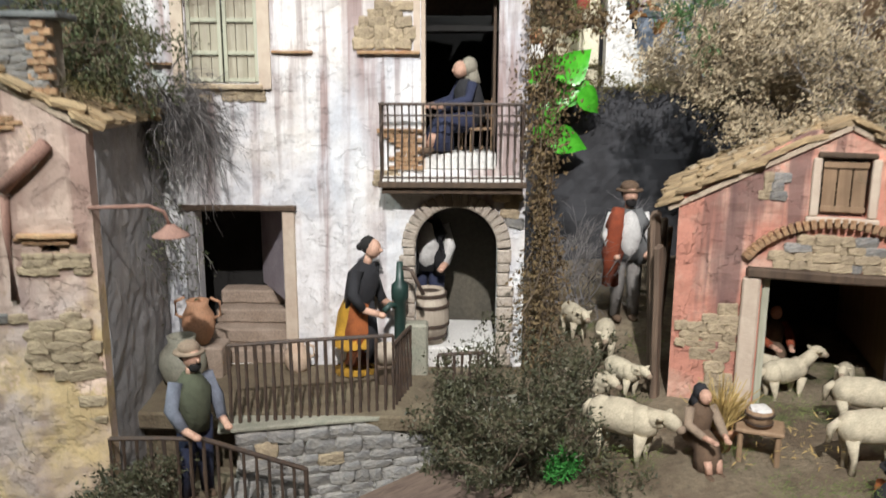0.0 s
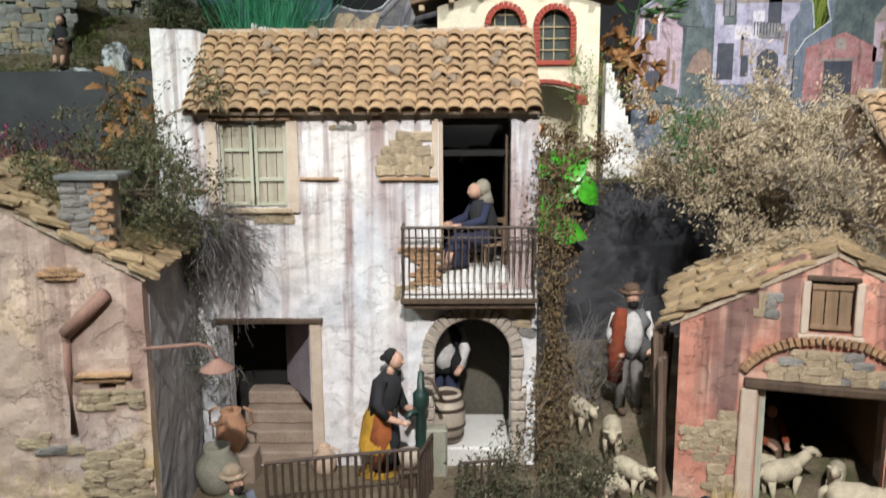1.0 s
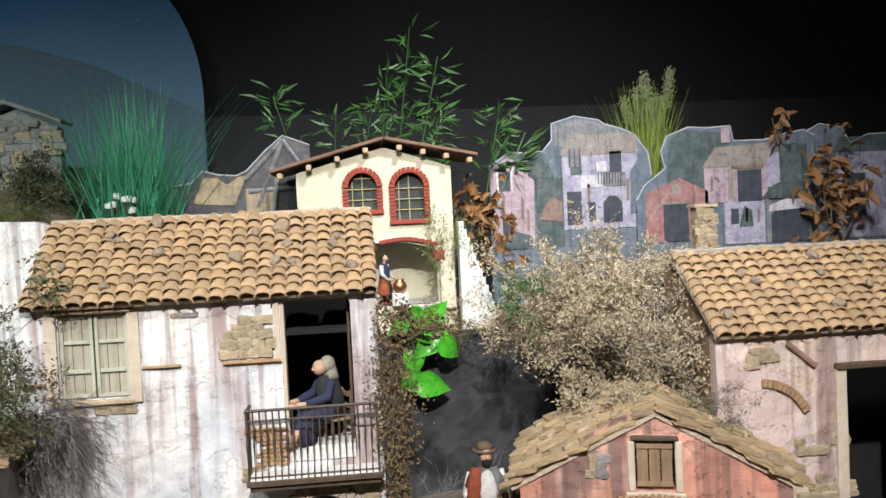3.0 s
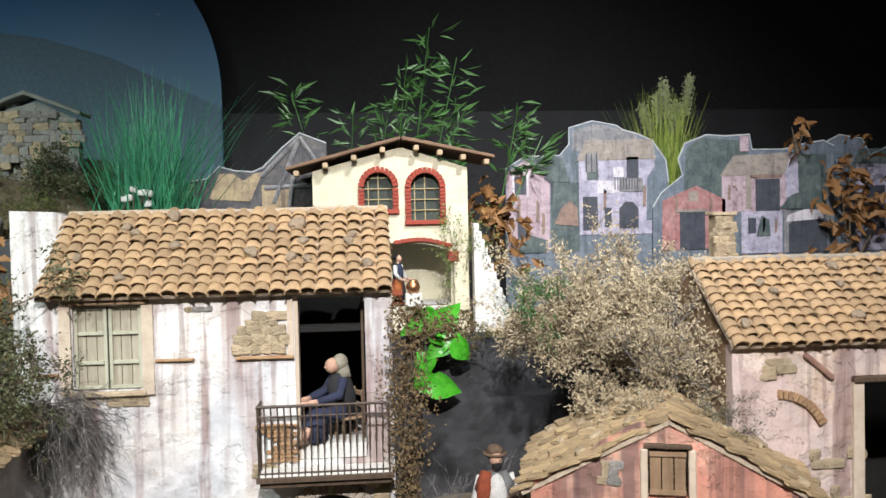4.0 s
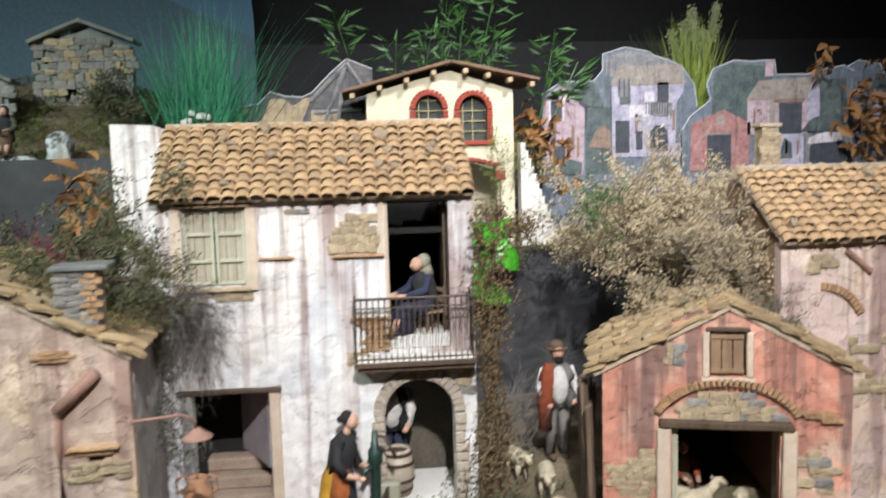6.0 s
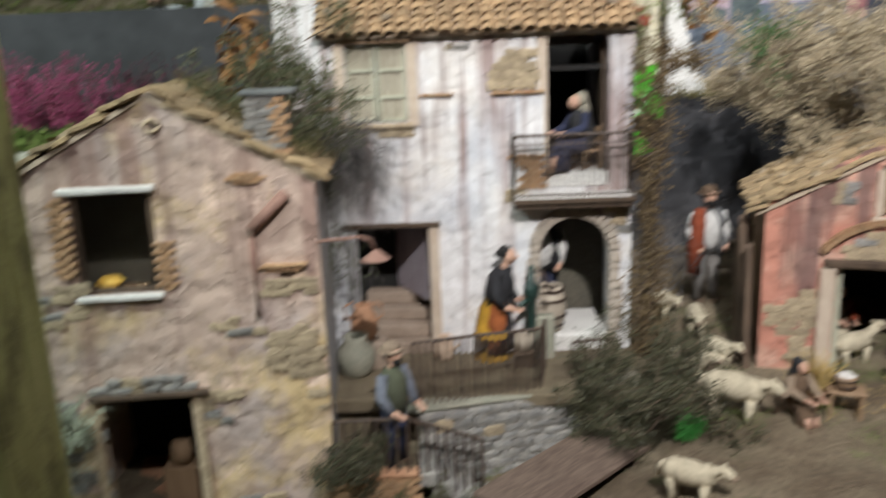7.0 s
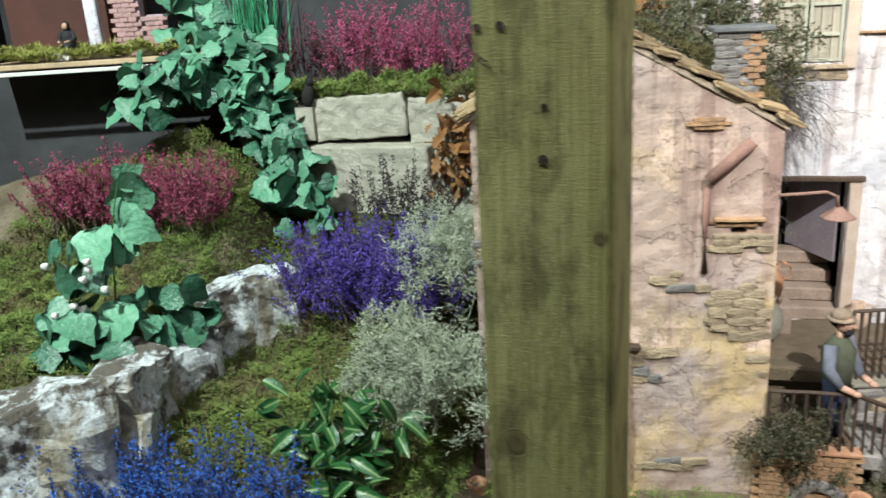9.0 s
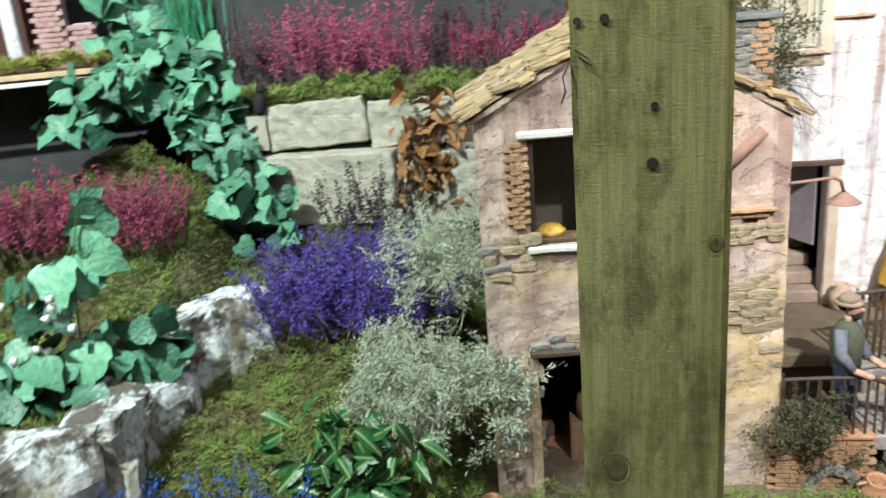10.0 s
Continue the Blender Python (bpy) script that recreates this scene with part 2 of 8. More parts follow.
def plaster_wall(outline, holes, thick, step=0.009, relief=0.003, seed=0):
    """A wall in its own x-z plane, front at y = 0 and back at y = thick, with real openings and an uneven face."""
    out = np.array(outline)
    x0, z0 = out.min(0)
    x1, z1 = out.max(0)
    nx, nz = max(2, int((x1 - x0) / step) + 1), max(2, int((z1 - z0) / step) + 1)
    gx, gz = np.meshgrid(np.linspace(x0, x1, nx + 1), np.linspace(z0, z1, nz + 1), indexing="ij")
    pts = np.stack([gx.ravel(), gz.ravel()], 1)
    idx = np.arange(len(pts)).reshape(nx + 1, nz + 1)
    quads = np.stack([idx[:-1, :-1], idx[1:, :-1], idx[1:, 1:], idx[:-1, 1:]], -1).reshape(-1, 4)
    mid = pts[quads].mean(1)
    keep = poly_distance(mid, outline)[0] < 0
    for h in holes:
        keep &= poly_distance(mid, h)[0] > 0
    for poly in [outline] + list(holes):
        d, near = poly_distance(pts, poly)
        kept = np.zeros(len(pts), int)
        gone = np.zeros(len(pts), int)
        np.add.at(kept, quads[keep].ravel(), 1)
        np.add.at(gone, quads[~keep].ravel(), 1)
        edge = (kept > 0) & (kept < 4) & (np.abs(d) < step * 1.1)
        pts[edge] = near[edge]
    used = np.unique(quads[keep])
    remap = -np.ones(len(pts), int)
    remap[used] = np.arange(len(used))
    q = remap[quads[keep]]
    n = len(used)
    verts = []
    for x, z in pts[used]:
        v = Vector((x * 14 + seed * 7, seed, z * 14))
        verts.append((x, -relief * (noise.noise(v) + 0.6 * noise.noise(v * 3.3)), z))
    verts += [(x, thick, z) for x, z in pts[used]]
    faces = [tuple(f) for f in q] + [tuple(int(i) + n for i in f[::-1]) for f in q]
    count = {}
    for f in q:
        for i in range(4):
            a, b = int(f[i]), int(f[(i + 1) % 4])
            count[(a, b)] = 1
    for a, b in count:
        if (b, a) not in count:
            faces.append((b, a, a + n, b + n))
    return verts, faces


def moved(data, m):
    if isinstance(data, bmesh.types.BMesh):
        data.transform(m)
        return data
    return [m @ Vector(v) for v in data[0]], data[1]


def turn_z(x, y, z, deg):
    return pose(x, y, z, 0, 0, deg)


# ---- ground ----
def smooth(a, b, v):
    v = max(0.0, min(1.0, (v - a) / (b - a)))
    return v * v * (3 - 2 * v)


def ground_height(x, y):
    """The yard falls towards the left house; beyond it a mossy bank climbs in steps."""
    yard = -0.235 + 0.175 * smooth(-0.35, 0.48, x) + 0.075 * smooth(-0.1, 0.35, y) * smooth(0.1, 0.3, x)
    bank = -0.32 + 0.20 * smooth(-0.95, -0.45, y) + 0.14 * smooth(-0.25, 0.1, y) + 0.06 * smooth(0.1, 0.28, y)
    bank += 0.15 * smooth(-1.655, -1.73, x) * smooth(-0.80, -0.68, y)
    bank += 0.11 * math.exp(-((x + 1.96) / 0.16) ** 2 - ((y - 0.20) / 0.09) ** 2)
    s = smooth(-0.95, -1.25, x)
    z = yard * (1 - s) + bank * s
    return z + 0.012 * noise.noise(Vector((x * 6, y * 6, 0))) + 0.005 * noise.noise(Vector((x * 21, y * 21, 3)))


def height_sheet(x0, y0, x1, y1, step, f):
    nx, ny = int((x1 - x0) / step), int((y1 - y0) / step)
    verts = [(x0 + (x1 - x0) * i / nx, y0 + (y1 - y0) * j / ny, f(x0 + (x1 - x0) * i / nx, y0 + (y1 - y0) * j / ny)) for i in range(nx + 1) for j in range(ny + 1)]
    faces = [(i * (ny + 1) + j, (i + 1) * (ny + 1) + j, (i + 1) * (ny + 1) + j + 1, i * (ny + 1) + j + 1) for i in range(nx) for j in range(ny)]
    return verts, faces


n = Nodes("mossy_earth")
soil = n.mix(n.ramp(n.noise(10, 6), 0.4, 0.65), (0.15, 0.11, 0.07), (0.26, 0.21, 0.14))
soil = n.mix(n.ramp(n.noise(7, 7, 0.7), 0.57, 0.68), soil, (0.10, 0.11, 0.04))
soil = n.mix(n.ramp(n.noise(90, 5, 0.7), 0.35, 0.6), n.mix(0.4, soil, (0.03, 0.025, 0.015)), soil)
M["ground"] = n.done(soil, 0.95, n.math("ADD", n.noise(160, 5, 0.7), n.noise(40, 4)), 0.006)
part("ground", height_sheet(-2.9, -1.35, 2.2, 0.78, 0.02, ground_height), M["ground"], None, smooth=True)
tagged(bpy.data.objects["ground"], "brown earth yard with moss and a mossy bank", "ground", kind="structure")

# ---- the room that holds the display ----
def slab(name, sx, sy, sz, x, y, z, material, label, category, kind="structure", bevel=0.0):
    ob = part(name, block(sx, sy, sz, bevel), material)
    ob.location = (x, y, z)
    return tagged(ob, label, category, kind=kind)


slab("floor", 9, 8, 0.1, 0, -1.4, -1.0, M["room"], "dark grey room floor under the display", "floor")
slab("ceiling", 9, 8, 0.1, 0, -1.4, 2.75, M["black_wall"], "black painted room ceiling", "ceiling")
slab("wall_north", 9, 0.1, 3.7, 0, 2.3, -0.93, M["black_wall"], "black wall behind the display", "wall")
slab("wall_south", 9, 0.1, 3.7, 0, -5.35, -0.93, M["room"], "plain grey room wall", "wall")
slab("wall_east", 0.1, 7.5, 3.7, 4.4, -1.5, -0.93, M["black_wall"], "black room side wall", "wall")
slab("wall_west", 0.1, 7.5, 3.7, -4.4, -1.5, -0.93, M["black_wall"], "black room side wall", "wall")
slab("display_front", 5.0, 0.04, 0.95, -0.3, -1.37, -1.0 + 0.1 - 0.05, M["black_cloth"], "black cloth front of the display table", "display stand")
slab("backdrop_band", 6.2, 0.03, 1.2, 0.9, 2.18, 0.14, M["black_cloth"], "dark grey cloth band along the back wall", "backdrop")


# ---- terraces of the village ----
def terrace():
    root = thing("terrace", "raised stone terrace in front of the white house", "terrace", kind="structure")
    part("paving", block(0.78, 0.50, 0.20, 0.004, pose(-0.19, 0.02, -0.245), 0.003, 6), M["earth"], root)
    return root


TERRACE = terrace()


def stone_shape(sx, sy, sz, seed, e=0.42):
    """A rounded uneven stone about its centre."""
    bm = bmesh.new()
    bmesh.ops.create_icosphere(bm, subdivisions=2, radius=0.5)
    for v in bm.verts:
        c = v.co
        c = Vector([math.copysign(abs(t * 2) ** e, t) / 2 for t in c])
        c *= 1 + 0.30 * noise.noise(c * 3 + Vector((seed * 5.3, seed, 0)))
        v.co = Vector((c.x * sx, c.y * sy, c.z * sz))
    return bm


STONES = [as_mesh("stone", stone_shape(1, 1, 1, k)) for k in range(6)]
STONES_WARM = [as_mesh("stone", stone_shape(1, 1, 1, k + 9)) for k in range(6)]
PEBBLES = [as_mesh("pebble", stone_shape(1, 1, 1, k + 20, 0.85)) for k in range(3)]
for k, m in enumerate(STONES):
    m.materials.append(M["stone_piece"])
for m in STONES_WARM:
    m.materials.append(M["stone_piece_warm"])
for m in PEBBLES:
    m.materials.append(M["pebble"])


def piece(name, mesh, parent, matrix):
    ob = new(name, mesh)
    ob.parent = parent
    ob.matrix_local = matrix
    return ob


def stone_courses(parent, frame_m, x0, x1, z0, z1, row=0.022, length=0.04, depth=0.012, seed=0, warm=0.3, poly=None, proud=0.0, chance=1.0):
    """Uneven courses of rubble stones bedded in a wall face."""
    rng = random.Random(seed)
    z = z0
    while z < z1 - row * 0.4:
        h = row * rng.uniform(0.7, 1.25)
        x = x0 - rng.uniform(0, length * 0.5)
        while x < x1:
            w = length * rng.uniform(0.5, 1.4)
            cx, cz = x + w / 2, z + h / 2
            if (poly is None or poly_distance([(cx, cz)], poly)[0][0] < -0.003) and x0 - 0.01 < cx < x1 + 0.006 and rng.random() < chance:
                meshes = STONES_WARM if rng.random() < warm * 1.7 - 0.15 else STONES
                m = frame_m @ pose(cx, -proud * 0.5 + rng.uniform(-0.0015, 0.0015), cz, rng.uniform(-8, 8), rng.uniform(-7, 7), rng.uniform(-6, 6)) @ Matrix.Diagonal((w * 1.08, depth * 1.0, h * 1.16, 1))
                piece("stone", rng.choice(meshes), parent, m)
            x += w
        z += h


def brick_courses(parent, frame_m, x0, x1, z0, z1, seed=0, w=0.022, h=0.0075, poly=None, mesh=None):
    rng = random.Random(seed)
    z, k = z0, 0
    while z < z1:
        x = x0 - (k % 2) * w / 2
        while x < x1:
            cx = x + w / 2
            if poly is None or poly_distance([(cx, z + h / 2)], poly)[0][0] < 0:
                if x0 - 0.002 < cx < x1 + 0.002:
                    piece("brick", mesh or BRICK, parent, frame_m @ pose(cx, rng.uniform(-0.0025, 0.001), z, 0, rng.uniform(-3, 3), 0) @ Matrix.Diagonal((w * rng.uniform(0.93, 1.03), 0.012, h * rng.uniform(0.86, 1.0), 1)))
            x += w
        z += h
        k += 1


BRICK = as_mesh("brick", block(1, 1, 1, 0.08))
BRICK.materials.append(M["brick_piece"])


# ---- roofs ----
def barrel_mesh(length, r0, r1, thick=0.0025, n=6):
    """A half-round clay tile that tapers; x across, y uphill."""
    verts, faces = [], []
    for y, r in ((0, r0), (length, r1)):
        for t in (0, -thick):
            for k in range(n + 1):
                a = math.pi * k / n
                verts.append(((r + t) * math.cos(a), y, (r + t) * math.sin(a) * 0.75))
    m = n + 1
    for k in range(n):
        faces += [(k, k + 1, 2 * m + k + 1, 2 * m + k), (m + k + 1, m + k, 3 * m + k, 3 * m + k + 1), (k + 1, k, m + k, m + k + 1)]
    return verts, faces


TILE = as_mesh("tile", barrel_mesh(0.034, 0.0185, 0.0115, 0.0035))
TILE.materials.append(M["tile"])
TILE.polygons.foreach_set("use_smooth", [True] * len(TILE.polygons))
FLAT_TILE = as_mesh("tile", block(1, 1, 1, 0.14, None, 0.09, 1, 4))
FLAT_TILE.materials.append(M["tile_pale"])


def tiled_slope(house, origin, across, up, width, length, pitch_x, pitch_y, seed, stones=14, flat=False):
    """A roof slope: a board with rows of tiles on it and a few stones that weigh them down."""
    origin, across, up = Vector(origin), Vector(across).normalized(), Vector(up).normalized()
    normal = across.cross(up).normalized()
    m = Matrix((across, up, normal)).transposed().to_4x4()
    m.translation = origin
    roof = part("roof", block(width - (0.02 if flat else 0.0), length - 0.004, 0.008, 0.0, pose(width / 2, length / 2, -0.010)), M["mortar_pale"], house)
    roof.matrix_local = m
    rng = random.Random(seed)
    nx, ny = round(width / pitch_x), round(length / pitch_y)
    for j in range(ny):
        for i in range(nx):
            x, y = (i + 0.5) * width / nx, j * length / ny - 0.006
            if flat:
                mm = pose(x + rng.uniform(-0.005, 0.005), y + length / ny / 2 + rng.uniform(-0.005, 0.005), -0.002 + 0.008 * rng.random(), -7 + rng.uniform(-7, 7), rng.uniform(-10, 10), rng.uniform(-12, 12)) @ Matrix.Diagonal((pitch_x * rng.uniform(0.75, 1.02), pitch_y * rng.uniform(1.15, 1.45), 0.009, 1))
                piece("tile", FLAT_TILE, roof, mm)
            else:
                mm = pose(x + rng.uniform(-0.0015, 0.0015), y + rng.uniform(-0.002, 0.002), 0.003 + rng.uniform(-0.001, 0.0015), -5 + rng.uniform(-4, 3), rng.uniform(-7, 7), rng.uniform(-6, 6)) @ Matrix.Diagonal((pitch_x / 0.031, length / ny / 0.0255, rng.uniform(0.85, 1.15), 1))
                piece("tile", TILE, roof, mm)
    for k in range(stones):
        x, y = rng.uniform(0.04, 0.96) * width, rng.uniform(0.06, 0.92) * length
        s = rng.uniform(0.021, 0.034)
        piece("stone", rng.choice(PEBBLES if not flat else STONES_WARM), roof, pose(x, y, 0.016 if not flat else 0.010, 0, 0, rng.uniform(0, 180)) @ Matrix.Diagonal((s, s * 0.75, s * 0.55, 1)))
    return roof


# ---- main white house ----
WIN = (-0.469, 0.503, -0.337, 0.672)
BDOOR = (-0.037, 0.345, 0.105, 0.676)
SQ = (-0.470, -0.045, -0.304, 0.264)
ARCH = (-0.049, -0.045, 0.108, 0.197)


# olive wall colour, darkened to hold the arched room's shade
M["shaded_olive"] = speckled("olive_wall_with_shade", (0.13, 0.115, 0.085), (0.10, 0.09, 0.07), 12, 0.95, 0.002, 120)


def main_house():
    root = thing("house", "tall white-plastered house with clay tile roof and balcony", "house")
    outline = rect(-0.548, -0.23, 0.160, 0.690)
    holes = [rect(*WIN), rect(*BDOOR), rect(*SQ), arch(*ARCH)]
    part("wall", plaster_wall(outline, holes, 0.035, 0.0085, 0.004, 1), M["plaster_white"], root, "white plaster front wall with brown streaks")
    for x in (-0.53, 0.142):
        part("wall", plaster_wall([(0, -0.2), (0.5, -0.2), (0.5, 0.69), (0.17, 0.845), (0, 0.69)], [], 0.02, 0.02, 0.002, 2), M["plaster_white"], root).matrix_local = pose(x + (0.018 if x > 0 else -0.018), 0.0355, 0, 0, 0, 90) if x > 0 else pose(x, 0.0355, 0, 0, 0, 90)
    # back wall coloured as dark as the unlit rooms look
    part("wall", block(0.70, 0.03, 0.92, 0.003, pose(-0.19, 0.50, -0.1)), M["inside_shade"], root)
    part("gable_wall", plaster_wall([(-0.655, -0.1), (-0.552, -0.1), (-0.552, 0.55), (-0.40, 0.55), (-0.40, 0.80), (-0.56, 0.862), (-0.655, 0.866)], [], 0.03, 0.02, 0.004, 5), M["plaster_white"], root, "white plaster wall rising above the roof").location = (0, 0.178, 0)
    # inner floors and walls, the near-black ones with the room's shade in their colour
    part("upper_floor", block(0.66, 0.46, 0.02, 0, pose(-0.19, 0.265, 0.325)), M["inside_shade"], root)
    part("lower_ceiling", block(0.66, 0.10, 0.01, 0, pose(-0.19, 0.095, 0.60)), M["inside_shade"], root)
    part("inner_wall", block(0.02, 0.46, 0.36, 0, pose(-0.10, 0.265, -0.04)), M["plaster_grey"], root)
    part("inner_wall", block(0.24, 0.02, 0.36, 0, pose(0.03, 0.24, -0.04)), M["shaded_olive"], root)
    part("inner_wall", block(0.30, 0.02, 0.36, 0, pose(-0.38, 0.22, -0.04)), M["inside_shade"], root)
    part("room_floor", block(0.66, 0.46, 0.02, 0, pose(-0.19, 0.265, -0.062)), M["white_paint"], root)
    tiled_slope(root, (-0.530, -0.028, 0.690), (1, 0, 0), (0, 0.198, 0.162), 0.690, 0.262, 0.0305, 0.0275, 3, 17)
    part("ridge_cap", block(0.688, 0.026, 0.011, 0.003, pose(-0.185, 0.176, 0.851), 0.004, 9), M["mortar_pale"], root)
    tiled_slope(root, (0.160, 0.42, 0.66), (-1, 0, 0), (0, -0.235, 0.19), 0.60, 0.30, 0.1, 0.075, 4, 0, True)
    return root


HOUSE = main_house()

# ---- left house ----
M["room_wall"] = speckled("taupe_room_wall", (0.20, 0.17, 0.13), (0.15, 0.13, 0.10), 12, 0.9, 0.001)
LEFT = pose(-0.99, -0.444, 0, 0, 0, 5.7)


def left_house():
    root = thing("house", "ochre-pink plastered house with wood window and rubble stone", "house")
    w = 0.505
    outline = [(0, -0.26), (w, -0.26), (w, 0.452), (0.232, 0.606), (0, 0.478)]
    win = rect(0.083, 0.257, 0.222, 0.437)
    door = rect(0.083, -0.262, 0.250, 0.062)
    hole = rect(0.232, 0.543, 0.247, 0.556)
    slot = rect(0.430, 0.268, 0.456, 0.279)
    ob = part("wall", plaster_wall(outline, [win, door, hole, slot], 0.03, 0.0085, 0.005, 11), M["plaster_pink"], root, "stained ochre-pink plaster front wall")
    ob.matrix_local = LEFT
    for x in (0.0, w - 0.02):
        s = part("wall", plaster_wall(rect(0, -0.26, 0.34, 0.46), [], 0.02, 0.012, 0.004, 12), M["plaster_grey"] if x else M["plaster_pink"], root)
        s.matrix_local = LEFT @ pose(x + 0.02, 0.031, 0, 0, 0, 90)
    # black stands for the shade at the back of the rooms
    part("back_wall", moved(block(w - 0.05, 0.02, 0.70, 0, pose(w / 2, 0.36, -0.26)), LEFT), M["inside_shade"], root)
    part("inner_floor", moved(block(w - 0.05, 0.32, 0.012, 0, pose(w / 2, 0.19, 0.15)), LEFT), M["wood_brown"], root)
    part("ground_floor", moved(block(w - 0.05, 0.36, 0.03, 0, pose(w / 2, 0.16, -0.265)), LEFT), M["terracotta"], root)
    part("room_wall", moved(block(0.30, 0.012, 0.26, 0, pose(0.17, 0.20, 0.165)), LEFT), M["room_wall"], root)
    for side, ax, ux in ((1, 1, 1), (-1, -1, -1)):
        if side > 0:
            o, e = (w + 0.012, -0.014, 0.446), (0.232, 0.0, 0.606)
            up = Vector((e[0] - o[0], 0, e[2] - o[2]))
            across = Vector((0, 1, 0))
        else:
            o, e = (-0.014, 0.375, 0.472), (0.232, 0.0, 0.606)
            up = Vector((e[0] - o[0], 0, e[2] - o[2]))
            across = Vector((0, -1, 0))
        r = tiled_slope(root, o, across, up, 0.389, up.length, 0.030, 0.036, 31 + side, 10, True)
        r.matrix_local = LEFT @ r.matrix_basis
    return root


LEFT_HOUSE = left_house()

# ---- red stable ----
RED = pose(0.420, -0.109, 0, 0, 0, -17)


def red_stable():
    root = thing("stable", "red-plastered stable with stone arch and open front", "stable")
    w = 0.505
    outline = [(0, -0.12), (w, -0.12), (w, 0.315), (0.262, 0.442), (0.20, 0.430), (0, 0.311)]
    door = rect(0.146, -0.13, 0.365, 0.183)
    win = rect(0.222, 0.292, 0.296, 0.388)
    part("wall", plaster_wall(outline, [door, win], 0.03, 0.0085, 0.005, 21), M["plaster_red"], root, "peeling red plaster front wall").matrix_local = RED
    for x in (0.0, w - 0.02):
        part("wall", plaster_wall(rect(0, -0.12, 0.40, 0.31), [], 0.02, 0.02, 0.004, 22), M["wood_brown"], root).matrix_local = RED @ pose(x + 0.02, 0.031, 0, 0, 0, 90)
    # the stable's inner shade is painted on as black
    part("back_wall", moved(block(w - 0.05, 0.02, 0.42, 0, pose(w / 2, 0.42, -0.12)), RED), M["inside_shade"], root)
    part("ceiling_panel", moved(block(w - 0.05, 0.38, 0.012, 0, pose(w / 2, 0.22, 0.26)), RED), M["wood_dark"], root)
    for o, across, seed in (((-0.022, 0.40, 0.296), (0, -1, 0), 41), ((w + 0.02, -0.016, 0.305), (0, 1, 0), 42)):
        up = Vector((0.262 - o[0], 0, 0.446 - o[2]))
        r = tiled_slope(root, o, across, up, 0.416, up.length, 0.032, 0.036, seed, 16, True)
        r.matrix_local = RED @ r.matrix_basis
    return root


STABLE = red_stable()


# ---- right house ----
def right_house():
    root = thing("house", "rose-plastered house with clay tile roof and chimney", "house")
    y = -0.06
    outline = rect(0.852, -0.12, 1.55, 0.556)
    holes = [rect(1.135, 0.16, 1.30, 0.476), rect(0.922, 0.500, 0.956, 0.510)]
    part("wall", plaster_wall(outline, holes, 0.03, 0.011, 0.005, 51), M["plaster_rose"], root, "peeling rose plaster front wall").location = (0, y, 0)
    part("wall", plaster_wall([(0, -0.1), (0.42, -0.1), (0.42, 0.57), (0.21, 0.70), (0, 0.556)], [], 0.02, 0.02, 0.003, 52), M["wood_brown"], root).matrix_local = pose(0.874, y + 0.031, 0, 0, 0, 90)
    # shade behind the doorway, put into the wall colour
    part("back_wall", block(0.66, 0.02, 0.68, 0, pose(1.2, 0.34, -0.1)), M["inside_shade"], root)
    tiled_slope(root, (0.845, -0.085, 0.560), (1, 0, 0), (0, 0.24, 0.163), 0.70, 0.29, 0.031, 0.0275, 53, 13)
    part("ridge_cap", block(0.70, 0.03, 0.014, 0.004, pose(1.2, 0.152, 0.716), 0.002, 3), M["mortar"], root)
    return root


RIGHT_HOUSE = right_house()


